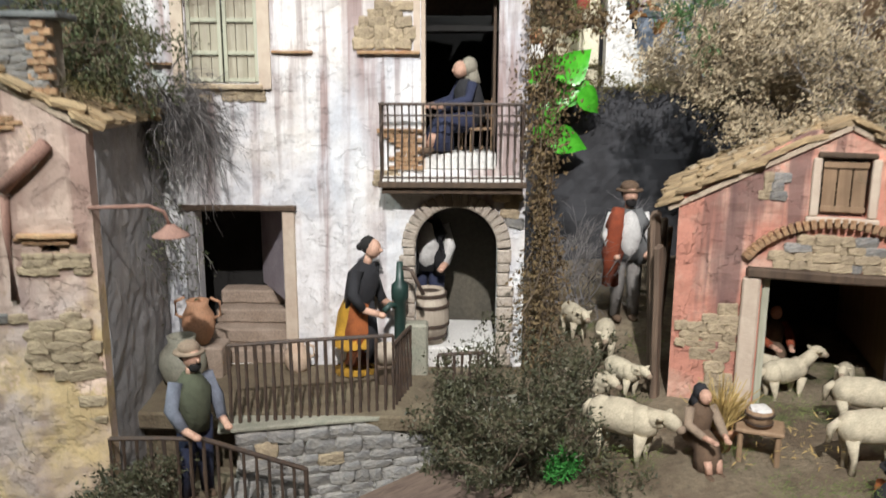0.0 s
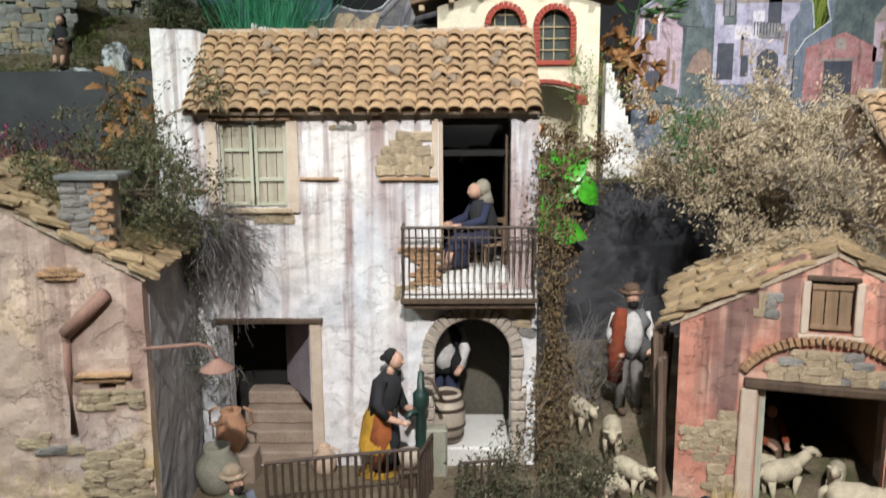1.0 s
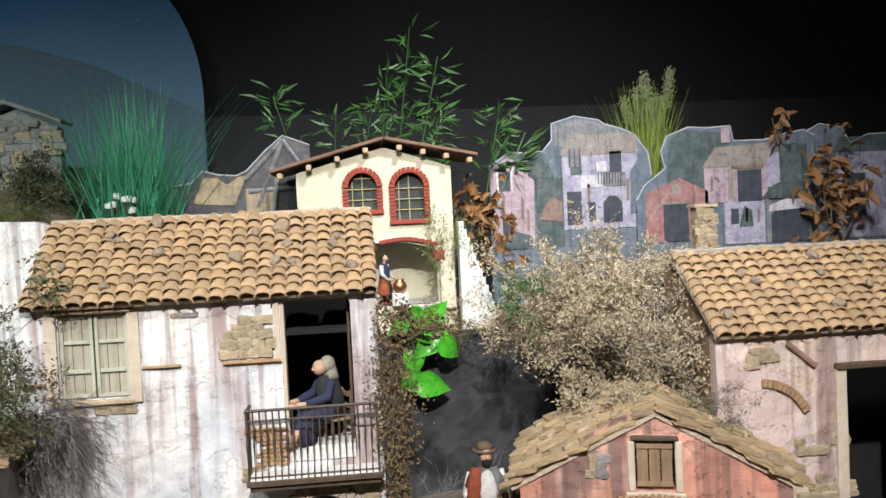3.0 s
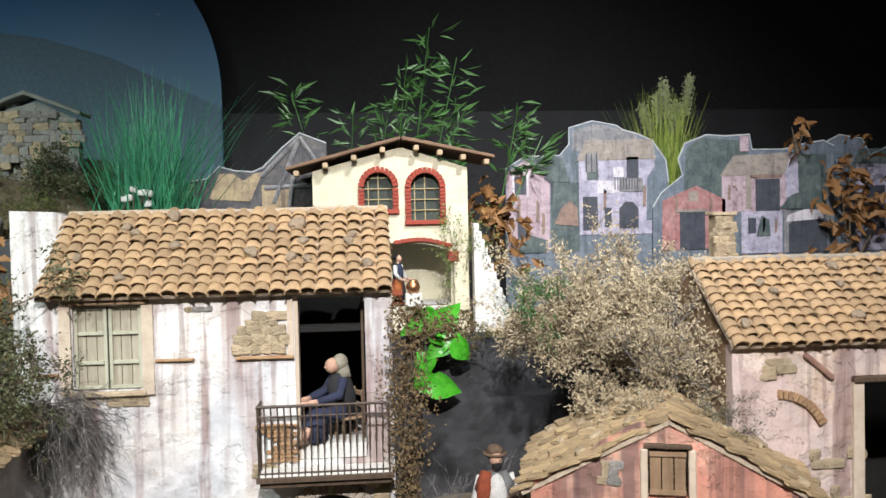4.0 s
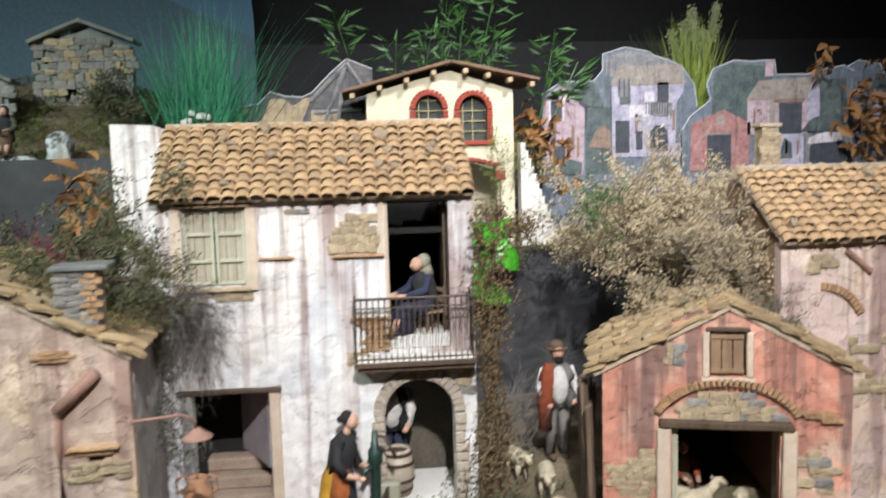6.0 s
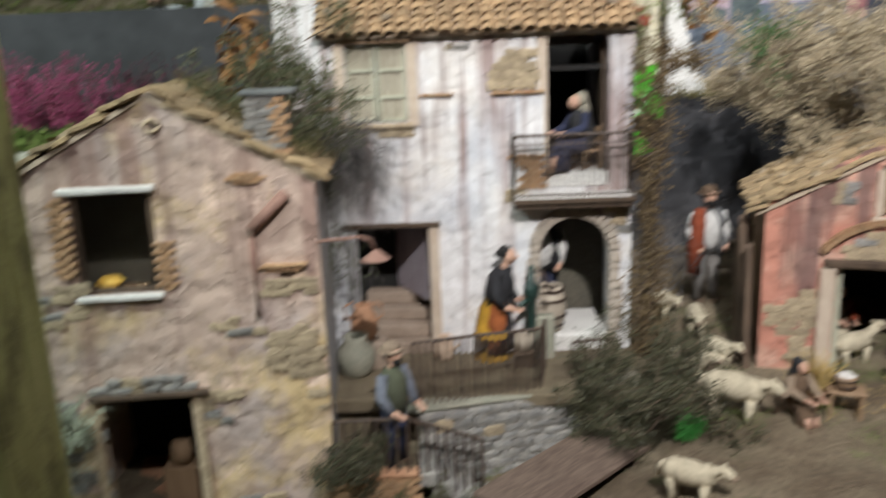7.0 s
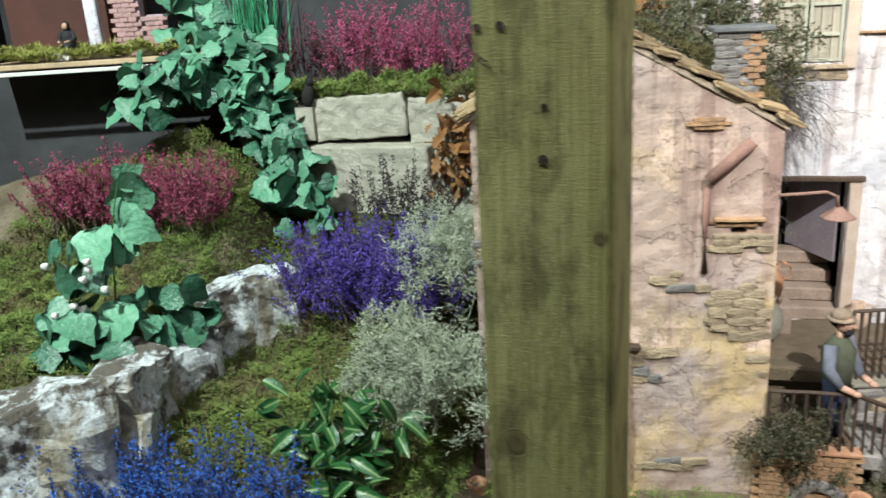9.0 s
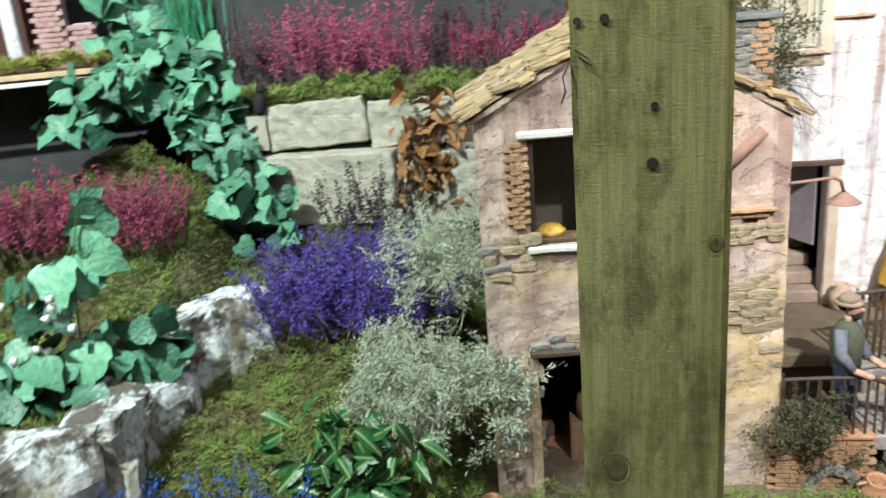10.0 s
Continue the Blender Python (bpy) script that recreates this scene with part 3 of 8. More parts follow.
# ---- pale villa on the plateau ----
def villa():
    root = thing("villa", "cream villa with red brick arched windows and white stairs", "house")
    y = 0.85
    w1, w2 = arch(0.103, 0.865, 0.196, 0.935), arch(0.246, 0.830, 0.341, 0.930)
    outline = [(-0.05, 0.45), (0.425, 0.45), (0.425, 0.99), (0.22, 1.055), (-0.05, 0.985)]
    porch = [(0.10, 0.565), (0.368, 0.565), (0.368, 0.735), (0.29, 0.757), (0.20, 0.762), (0.10, 0.757)]
    part("wall", plaster_wall(outline, [w1, w2, porch], 0.03, 0.012, 0.0015, 61), M["plaster_cream"], root).location = (0, y, 0)
    part("wall", plaster_wall(rect(0, 0.45, 0.3, 0.98), [], 0.02, 0.03, 0.001, 62), M["plaster_cream"], root).matrix_local = pose(0.425, y + 0.031, 0, 0, 0, 90)
    part("wall", plaster_wall(rect(0, 0.45, 0.3, 0.98), [], 0.02, 0.03, 0.001, 62), M["plaster_cream"], root).matrix_local = pose(-0.03, y + 0.031, 0, 0, 0, 90)
    part("back_wall", block(0.46, 0.02, 0.55, 0, pose(0.19, y + 0.22, 0.45)), M["plaster_cream"], root)
    # floor painted black for the shade behind the panes
    part("upper_floor", block(0.42, 0.17, 0.02, 0, pose(0.19, y + 0.12, 0.775)), M["inside_shade"], root)
    for x0, z0, x1, spring in ((0.103, 0.865, 0.196, 0.935), (0.246, 0.830, 0.341, 0.930)):
        win = new("window")
        win.parent = root
        frame_bricks(win, x0, z0, x1, spring, y)
        part("pane", moved(block(x1 - x0, 0.003, spring + 0.05 - z0, 0, pose((x0 + x1) / 2, y + 0.024, z0)), Matrix()), M["glass_dark"], win)
        for k in range(3):
            part("muntin", block(0.003, 0.004, spring + 0.045 - z0, 0, pose(x0 + (x1 - x0) * (k + 1) / 3 - (x1 - x0) / 6, y + 0.020, z0)), M["brass"], win) if k < 2 else None
        for k in range(3):
            part("muntin", block(x1 - x0, 0.004, 0.003, 0, pose((x0 + x1) / 2, y + 0.018, z0 + 0.03 + 0.033 * k)), M["brass"], win)
        part("sill", block(x1 - x0 + 0.034, 0.014, 0.014, 0.002, pose((x0 + x1) / 2, y - 0.006, z0 - 0.014)), M["brick_red"], win)
    rng = random.Random(6)
    for k in range(9):
        part("brick", block(0.022, 0.014, 0.013, 0.002, pose(0.205 + 0.0195 * k, y - 0.005, 0.757 + 0.012 * math.sin(math.pi * k / 8) - 0.003 * k / 2, 0, rng.uniform(-3, 3) + (k - 4) * 2.2)), M["brick_red"], root)
    part("capital", block(0.034, 0.03, 0.032, 0.003, pose(0.375, y - 0.004, 0.700)), M["brick_red"], root)
    # roof of two thin slopes with rafter ends
    for a, b in (((-0.125, 0.985), (0.22, 1.075)), ((0.505, 1.015), (0.22, 1.075))):
        d = Vector((b[0] - a[0], 0, b[1] - a[1]))
        ang = -math.degrees(math.atan2(d.z, d.x))
        part("roof", block(d.length, 0.32, 0.010, 0.002, pose((a[0] + b[0]) / 2, y + 0.11, (a[1] + b[1]) / 2, 0, ang if d.x > 0 else ang + 180, 0), 0.0015, 4), M["wood_roof"], root)
        for k in range(4):
            s = (k + 0.35) / 4
            part("rafter", block(0.016, 0.05, 0.016, 0.002, pose(a[0] + d.x * s, y - 0.022, a[1] + d.z * s - 0.024)), M["wood_pale"], root)
    # outdoor stairs that narrow towards the top
    steps = 14
    flight = new("stairs")
    flight.parent = root
    for k in range(steps):
        z1 = 0.470 + (0.817 - 0.470) * (k + 1) / steps
        xr = 0.560 - 0.112 * k / (steps - 1)
        part("step", block(xr - 0.432, 0.05, (0.817 - 0.470) / steps + 0.0002, 0.0008, pose((0.432 + xr) / 2, 0.800, z1 - (0.817 - 0.470) / steps)), M["white_paint"], flight)
    part("porch_floor", block(0.40, 0.20, 0.02, 0.002, pose(0.20, y + 0.10, 0.545)), M["white_paint"], root)
    part("pillar", block(0.046, 0.03, 0.15, 0.003, pose(0.398, y - 0.012, 0.55)), M["plaster_cream"], root)
    return root


def frame_bricks(win, x0, z0, x1, spring, y):
    c, r = (x0 + x1) / 2, (x1 - x0) / 2 + 0.006
    n = int((spring - z0) / 0.011)
    for k in range(n):
        for s in (-1, 1):
            piece("brick", RED_BRICK, win, pose(c + s * r, y - 0.003, z0 + 0.011 * k) @ Matrix.Diagonal((0.018, 0.016, 0.0098, 1)))
    m = 13
    for k in range(m):
        a = math.pi * (k + 0.5) / m
        piece("brick", RED_BRICK, win, pose(c + r * math.cos(a), y - 0.003, spring + r * math.sin(a), 0, 90 - math.degrees(a), 0) @ pose(0, 0, -0.009) @ Matrix.Diagonal((0.0115, 0.016, 0.018, 1)))


RED_BRICK = as_mesh("brick", block(1, 1, 1, 0.06))
RED_BRICK.materials.append(M["brick_red"])
M["glass_dark"] = speckled("dark_window_glass", (0.05, 0.06, 0.055), (0.09, 0.10, 0.09), 12, 0.12, 0.0002)
M["brass"] = speckled("pale_brass", (0.45, 0.36, 0.18), (0.38, 0.30, 0.14), 30, 0.5, 0.0002)
M["wood_roof"] = timber("reddish_roof_wood", (0.16, 0.09, 0.055), (0.22, 0.13, 0.08), 6, (2, 14, 14))
M["wood_pale"] = timber("pale_wood", (0.42, 0.30, 0.18), (0.50, 0.37, 0.24))
VILLA = villa()

# plateau under the villa, with its black cloth front
slab("plateau", 1.9, 1.1, 0.5, 1.05, 1.33, -0.03, M["earth"], "earth-covered plateau carrying the villa", "platform", bevel=0.004)
n = Nodes("wrinkled_black_cloth")
M["cloth_front"] = n.done(n.mix(n.ramp(n.noise(6, 5), 0.4, 0.7), (0.030, 0.030, 0.033), (0.055, 0.055, 0.060)), 0.75, n.noise(5, 4), 0.012)
cloth = part("cloth_front", plaster_wall(rect(0.10, -0.06, 1.3, 0.49), [], 0.006, 0.02, 0.004, 71), M["cloth_front"])
cloth.location = (0, 0.755, 0)
tagged(cloth, "black cloth hung over the plateau front", "cloth", kind="structure")


# ---- timber post in front of everything ----
def timber_post():
    n = Nodes("greenish_sawn_timber")
    saw = n.noise(5, 5, 0.7, (11, 11, 70))
    ticks = n.noise(9, 3, 0.5, (22, 22, 60))
    grain = n.noise(4, 8, 0.65, (30, 30, 1.3))
    blotch = n.noise(12, 8, 0.72, (1.3, 1.3, 0.7))
    c = n.mix(n.ramp(grain, 0.40, 0.60), (0.315, 0.310, 0.105), (0.480, 0.465, 0.190))
    c = n.mix(n.math("MULTIPLY", n.ramp(n.noise(3.5, 5, 0.6), 0.45, 0.65), 0.55), c, (0.37, 0.335, 0.135))
    # growth rings round the two large knots
    for x, z, reach, scale in ((0.017, -0.219, 0.075, 30), (0.034, -0.124, 0.045, 38)):
        spot_co = n.mapped((1.0, 0.0, 0.55))
        spot_co.node.inputs["Location"].default_value = (x, 0.0, z)
        wobble = n.add("ShaderNodeVectorMath")
        wobble.operation = "LENGTH"
        n.link(spot_co, wobble.inputs[0])
        far = n.math("ADD", wobble.outputs["Value"], n.math("MULTIPLY", n.math("SUBTRACT", n.noise(26, 5, 0.65), 0.5), 0.045))
        ring = n.ramp(n.math("SINE", n.math("MULTIPLY", far, 900.0), 0.0), -0.2, 0.8)
        near = n.ramp(far, reach, reach * 0.35)
        c = n.mix(n.math("MULTIPLY", n.math("MULTIPLY", ring, near), n.ramp(ticks, 0.47, 0.60)), c, (0.50, 0.48, 0.27))
        c = n.mix(n.math("MULTIPLY", n.ramp(far, 0.022, 0.004), 0.55), c, (0.095, 0.085, 0.035))
    c = n.mix(n.math("MULTIPLY", n.ramp(blotch, 0.48, 0.60), 0.75), c, (0.120, 0.112, 0.042))
    c = n.mix(n.math("MULTIPLY", n.ramp(saw, 0.54, 0.72), 0.32), c, (0.130, 0.120, 0.045))
    c = n.mix(n.math("MULTIPLY", n.ramp(n.noise(8, 4, 0.6, (6, 6, 70)), 0.62, 0.72), 0.7), c, (0.50, 0.47, 0.27))
    c = n.mix(n.math("MULTIPLY", n.ramp(n.noise(70, 6, 0.75), 0.60, 0.70), 0.5), c, (0.06, 0.055, 0.022))
    M["post"] = n.done(c, 0.68, n.math("ADD", n.math("ADD", n.math("MULTIPLY", saw, 0.3), grain), n.math("MULTIPLY", ticks, 0.35)), 0.0022)
    at = pose(-0.7835, -1.0445, 0, 0, 0, -7)
    root = thing("timber_post", "greenish sawn timber post with knots and nail heads", "post", at=at)
    bm = block(0.130, 0.110, 2.9, 0.0)
    bmesh.ops.bevel(bm, geom=[e for e in bm.edges if abs(e.verts[0].co.z - e.verts[1].co.z) > 1], offset=0.006, segments=2, affect="EDGES")
    bm.transform(pose(0, 0.055, -0.9))
    part("shaft", bm, M["post"], root)
    for x, z, s in ((0.001, 0.525, 0.0050), (0.003, 0.573, 0.0032), (-0.036, 0.645, 0.0038), (-0.058, 0.644, 0.0034)):
        part("nail_hole", moved(turned([(s, 0), (s, 0.004)], 12), pose(x, 0.002, z, 90, 0, 0)), M["iron"], root)
    for x, z, s in ((0.053, 0.452, 0.008), (-0.034, 0.225, 0.015)):
        k = turned([(s, 0), (s * 0.93, 0.0009), (s * 0.86, 0.0003), (s * 0.5, 0.0010), (s * 0.2, 0.0006)], 16)
        part("knot", moved(k, pose(x, 0.0005, z, 90, 0, 0) @ Matrix.Diagonal((1, 1.25, 1, 1))), M["knot_wood"], root)
    for x, z, tilt in ((-0.055, 0.618, 35), (-0.052, 0.612, 35)):
        part("staple", moved(bar([(-0.006, 0.001, 0), (-0.006, -0.004, 0), (0.006, -0.004, 0), (0.006, 0.001, 0)], 0.0008, 5), pose(x, 0, z, 0, tilt, 0)), M["iron"], root)
    part("string_end", bar([(-0.066, 0.006, 0.612), (-0.071, -0.002, 0.600), (-0.069, -0.003, 0.588), (-0.073, -0.002, 0.578)], 0.0009, 5), M["twig_brown"], root)
    return root


M["knot_wood"] = timber("dark_knot", (0.11, 0.095, 0.035), (0.20, 0.17, 0.07), 30)
M["twig_brown"] = speckled("brown_twigs", (0.14, 0.10, 0.07), (0.20, 0.15, 0.10), 30, 0.9, 0.0005)
timber_post()


# ---- details of the main house ----
def planked_shutter(parent, x0, z0, x1, z1, y, frame_mat, plank_mat, rails):
    """A panelled wooden leaf with stiles, rails and planks behind them."""
    leaf = new("shutter")
    leaf.parent = parent
    w, h, s = x1 - x0, z1 - z0, 0.007
    for k in range(3):
        part("plank", block((w - 0.004) / 3 - 0.001, 0.004, h - 0.004, 0.0006, pose(x0 + 0.002 + (k + 0.5) * (w - 0.004) / 3, y + 0.005, z0 + 0.002)), plank_mat, leaf)
    for x in (x0 + s / 2, x1 - s / 2):
        part("stile", block(s, 0.006, h, 0.0008, pose(x, y, z0)), frame_mat, leaf)
    for f in rails:
        part("rail", block(w - 2 * s - 0.0004, 0.0056, s * 1.05, 0.0008, pose((x0 + x1) / 2, y, z0 + f * (h - s))), frame_mat, leaf)
    return leaf


def house_details():
    root = HOUSE
    x0, z0, x1, z1 = WIN
    win = new("window")
    win.parent = root
    for a, b in ((x0, (x0 + x1) / 2 - 0.001), ((x0 + x1) / 2 + 0.001, x1)):
        planked_shutter(win, a + 0.0006, z0 + 0.002, b - 0.0006, z1 - 0.002, 0.008, M["wood_grey"], M["wood_shutter"], (0, 0.31, 0.68, 1.0))
    part("lintel", block(0.165, 0.014, 0.010, 0.002, pose((x0 + x1) / 2, -0.004, z1 + 0.001), 0.001, 3), M["wood_brown"], win)
    part("sill", block(0.150, 0.016, 0.010, 0.002, pose((x0 + x1) / 2, -0.006, z0 - 0.011), 0.0012, 3), M["stone_warm"], win)
    for x in (x0 - 0.013, x1 + 0.013):
        part("surround", plaster_wall(rect(-0.011, z0 - 0.01, 0.011, z1), [], 0.006, 0.01, 0.001, int(x * 100) + 80), M["ochre_band"], win).location = (x, -0.007, 0)
    part("string_course", block(0.048, 0.008, 0.005, 0.001, pose(x0 - 0.051, -0.005, 0.535), 0.0006, 3), M["brick"], root)
    part("string_course", block(0.075, 0.008, 0.005, 0.001, pose(x1 + 0.064, -0.005, 0.557), 0.0006, 3), M["brick"], root)
    # bare rubble where the plaster has fallen
    stone_courses(root, Matrix(), -0.150, -0.052, 0.566, 0.652, 0.017, 0.032, 0.009, 5, 0.92, [(-0.150, 0.566), (-0.05, 0.566), (-0.05, 0.652), (-0.14, 0.652)], 0.004)
    part("string_course", block(0.115, 0.010, 0.006, 0.001, pose(-0.096, -0.006, 0.556), 0.0008, 4), M["brick"], root)
    part("surround", plaster_wall(rect(-0.006, 0.556, 0.006, 0.676), [], 0.006, 0.01, 0.001, 83), M["ochre_band"], root).location = (-0.0445, -0.006, 0)
    stone_courses(root, Matrix(), -0.44, -0.33, 0.470, 0.490, 0.011, 0.026, 0.006, 6, 0.7, None, 0.004, 0.8)
    stone_courses(root, Matrix(), -0.24, -0.20, 0.655, 0.668, 0.011, 0.024, 0.006, 8, 0.2, None, 0.004, 0.9)
    brick_courses(root, pose(0, -0.001, 0), -0.120, -0.042, 0.345, 0.425, 7, 0.022, 0.0085, [(-0.095, 0.345), (-0.04, 0.345), (-0.04, 0.425), (-0.125, 0.42), (-0.085, 0.39)])
    stone_courses(root, Matrix(), -0.125, -0.085, 0.315, 0.345, 0.010, 0.02, 0.007, 9, 0.8, None, 0.004)
    # balcony door lining and open leaf
    bx0, bz0, bx1, bz1 = BDOOR
    part("door_jamb", block(0.008, 0.030, bz1 - bz0, 0.001, pose(bx0 + 0.004, 0.0165, bz0)), M["ochre_band"], root)
    part("door_leaf", block(0.006, 0.085, bz1 - bz0 - 0.02, 0.001, pose(bx1 - 0.006, 0.080, bz0 + 0.006)), M["wood_dark"], root)
    # balcony
    bal = new("balcony")
    bal.parent = root
    part("slab", block(0.262, 0.052, 0.016, 0.002, pose(0.022, -0.027, 0.318), 0.001, 3), M["white_paint"], bal)
    part("edge_board", block(0.270, 0.006, 0.011, 0.001, pose(0.022, -0.056, 0.318)), M["wood_dark"], bal)
    part("bracket_board", block(0.258, 0.048, 0.010, 0.001, pose(0.022, -0.026, 0.306)), M["wood_dark"], bal)
    xa, xb, yf, zt = -0.108, 0.148, -0.052, 0.468
    part("top_rail", joined([bar([(xa, 0, zt), (xa, yf, zt), (xa + 0.0001, yf, zt)], 0.003), bar([(xa - 0.003, yf, zt), (xb + 0.003, yf, zt)], 0.0032), bar([(xb, yf, zt), (xb, 0, zt)], 0.003)]), M["iron"], bal)
    part("mid_rail", joined([bar([(xa, yf, zt - 0.020), (xb, yf, zt - 0.020)], 0.0018), bar([(xa, yf, 0.336), (xb, yf, 0.336)], 0.0018)]), M["iron"], bal)
    count = 21
    for k in range(count):
        x = xa + (xb - xa) * k / (count - 1)
        part("baluster", bar([(x, yf, 0.329), (x, yf, 0.400), (x + 0.0012, yf - 0.001, 0.43), (x, yf, zt)], 0.0031 if k in (0, count - 1) else 0.0020, 6), M["iron"], bal)
    for x in (xa, xb):
        for y in (-0.036, -0.018):
            part("baluster", bar([(x, y, 0.329), (x, y, zt)], 0.0020, 6), M["iron"], bal)
    part("balcony_floor", block(0.138, 0.16, 0.030, 0.002, pose(0.034, 0.082, 0.3455)), M["white_paint"], bal)
    # arch of voussoirs with block jambs
    c, r = (ARCH[0] + ARCH[2]) / 2, (ARCH[2] - ARCH[0]) / 2
    n = 19
    for k in range(n):
        a = math.pi * (k + 0.5) / n
        piece("voussoir", VOUSSOIR, root, pose(c + (r + 0.013) * math.cos(a), -0.006, ARCH[3] + (r + 0.013) * math.sin(a), 0, 90 - math.degrees(a), 0) @ pose(0, 0.008, -0.014) @ Matrix.Diagonal((0.0142, 0.024, 0.027, 1)))
    rng = random.Random(3)
    for s in (-1, 1):
        z = -0.04
        while z < ARCH[3] - 0.006:
            h = rng.uniform(0.016, 0.028)
            h = min(h, ARCH[3] - z)
            w = rng.uniform(0.022, 0.034)
            piece("jamb_stone", VOUSSOIR, root, pose(c + s * (r + w / 2), 0.003, z) @ Matrix.Diagonal((w, 0.024, h - 0.0015, 1)))
            z += h
    stone_courses(root, Matrix(), 0.075, 0.155, 0.235, 0.31, 0.016, 0.026, 0.007, 15, 0.6, [(0.10, 0.31), (0.155, 0.31), (0.155, 0.235), (0.12, 0.24)], 0.002)
    part("threshold", block(0.157, 0.19, 0.040, 0.004, pose(0.0295, 0.099, -0.047), 0.002, 4), M["white_paint"], root)
    # the old doorway with steps
    sx0, sz0, sx1, sz1 = SQ
    part("lintel", block(0.225, 0.030, 0.011, 0.002, pose(-0.388, 0.004, 0.265), 0.0015, 4), M["wood_dark"], root)
    for x, w in ((sx0 - 0.012, 0.022), (sx1 + 0.013, 0.024)):
        part("door_jamb", block(w, 0.040, sz1 - sz0 + 0.001, 0.002, pose(x, 0.013, sz0), 0.0015, 5), M["ochre_band"] if x > -0.4 else M["plaster_grey"], root)
    for k in range(4):
        part("step", block(0.162, 0.05, 0.030, 0.003, pose(-0.387, 0.030 + 0.040 * k, -0.046 + 0.030 * k), 0.0015, 3), M["step_stone"], root)
    part("door_leaf", block(0.006, 0.165, 0.186, 0.001, pose(-0.350, 0.117, 0.0755, 0, 0, 28.6)), M["lilac_door"], root, "worn lilac-grey door leaf, half open")


M["lilac_door"] = speckled("worn_lilac_paint", (0.46, 0.41, 0.45), (0.36, 0.31, 0.34), 14, 0.8, 0.001)
M["jar_grey"] = speckled("grey_green_jar", (0.26, 0.26, 0.20), (0.34, 0.32, 0.25), 25, 0.8, 0.001)
n = Nodes("ochre_render")
M["ochre_band"] = n.done(n.mix(n.ramp(n.noise(30, 6), 0.35, 0.7), (0.56, 0.47, 0.37), (0.46, 0.36, 0.28)), 0.9, n.noise(120, 5), 0.002)
M["wood_shutter"] = timber("weathered_shutter_wood", (0.29, 0.26, 0.19), (0.40, 0.36, 0.28))
M["step_stone"] = speckled("worn_step_stone", (0.40, 0.31, 0.24), (0.32, 0.24, 0.18), 22, 0.9, 0.002)
VOUSSOIR = as_mesh("voussoir", block(1, 1, 1, 0.10))
VOUSSOIR.materials.append(speckled("pale_cut_stone", (0.58, 0.50, 0.42), (0.48, 0.40, 0.32), 1.6, 0.9, 0.003, 9, 0.4))
house_details()

# terrace wall stones, under the railing
stone_courses(TERRACE, pose(-0.335, -0.300, 0, 0, 0, 13), 0.02, 0.50, -0.215, -0.050, 0.021, 0.042, 0.018, 17, 0.15, None, 0.004)
part("coping", block(0.52, 0.055, 0.008, 0.002, pose(-0.345, -0.300, 0, 0, 0, 13) @ pose(0.25, 0.015, -0.050), 0.0018, 5), M["jar_grey"], TERRACE)
part("wall_core", block(0.50, 0.05, 0.18, 0.0, pose(-0.335, -0.300, 0, 0, 0, 13) @ pose(0.26, 0.028, -0.232)), M["mortar"], TERRACE)


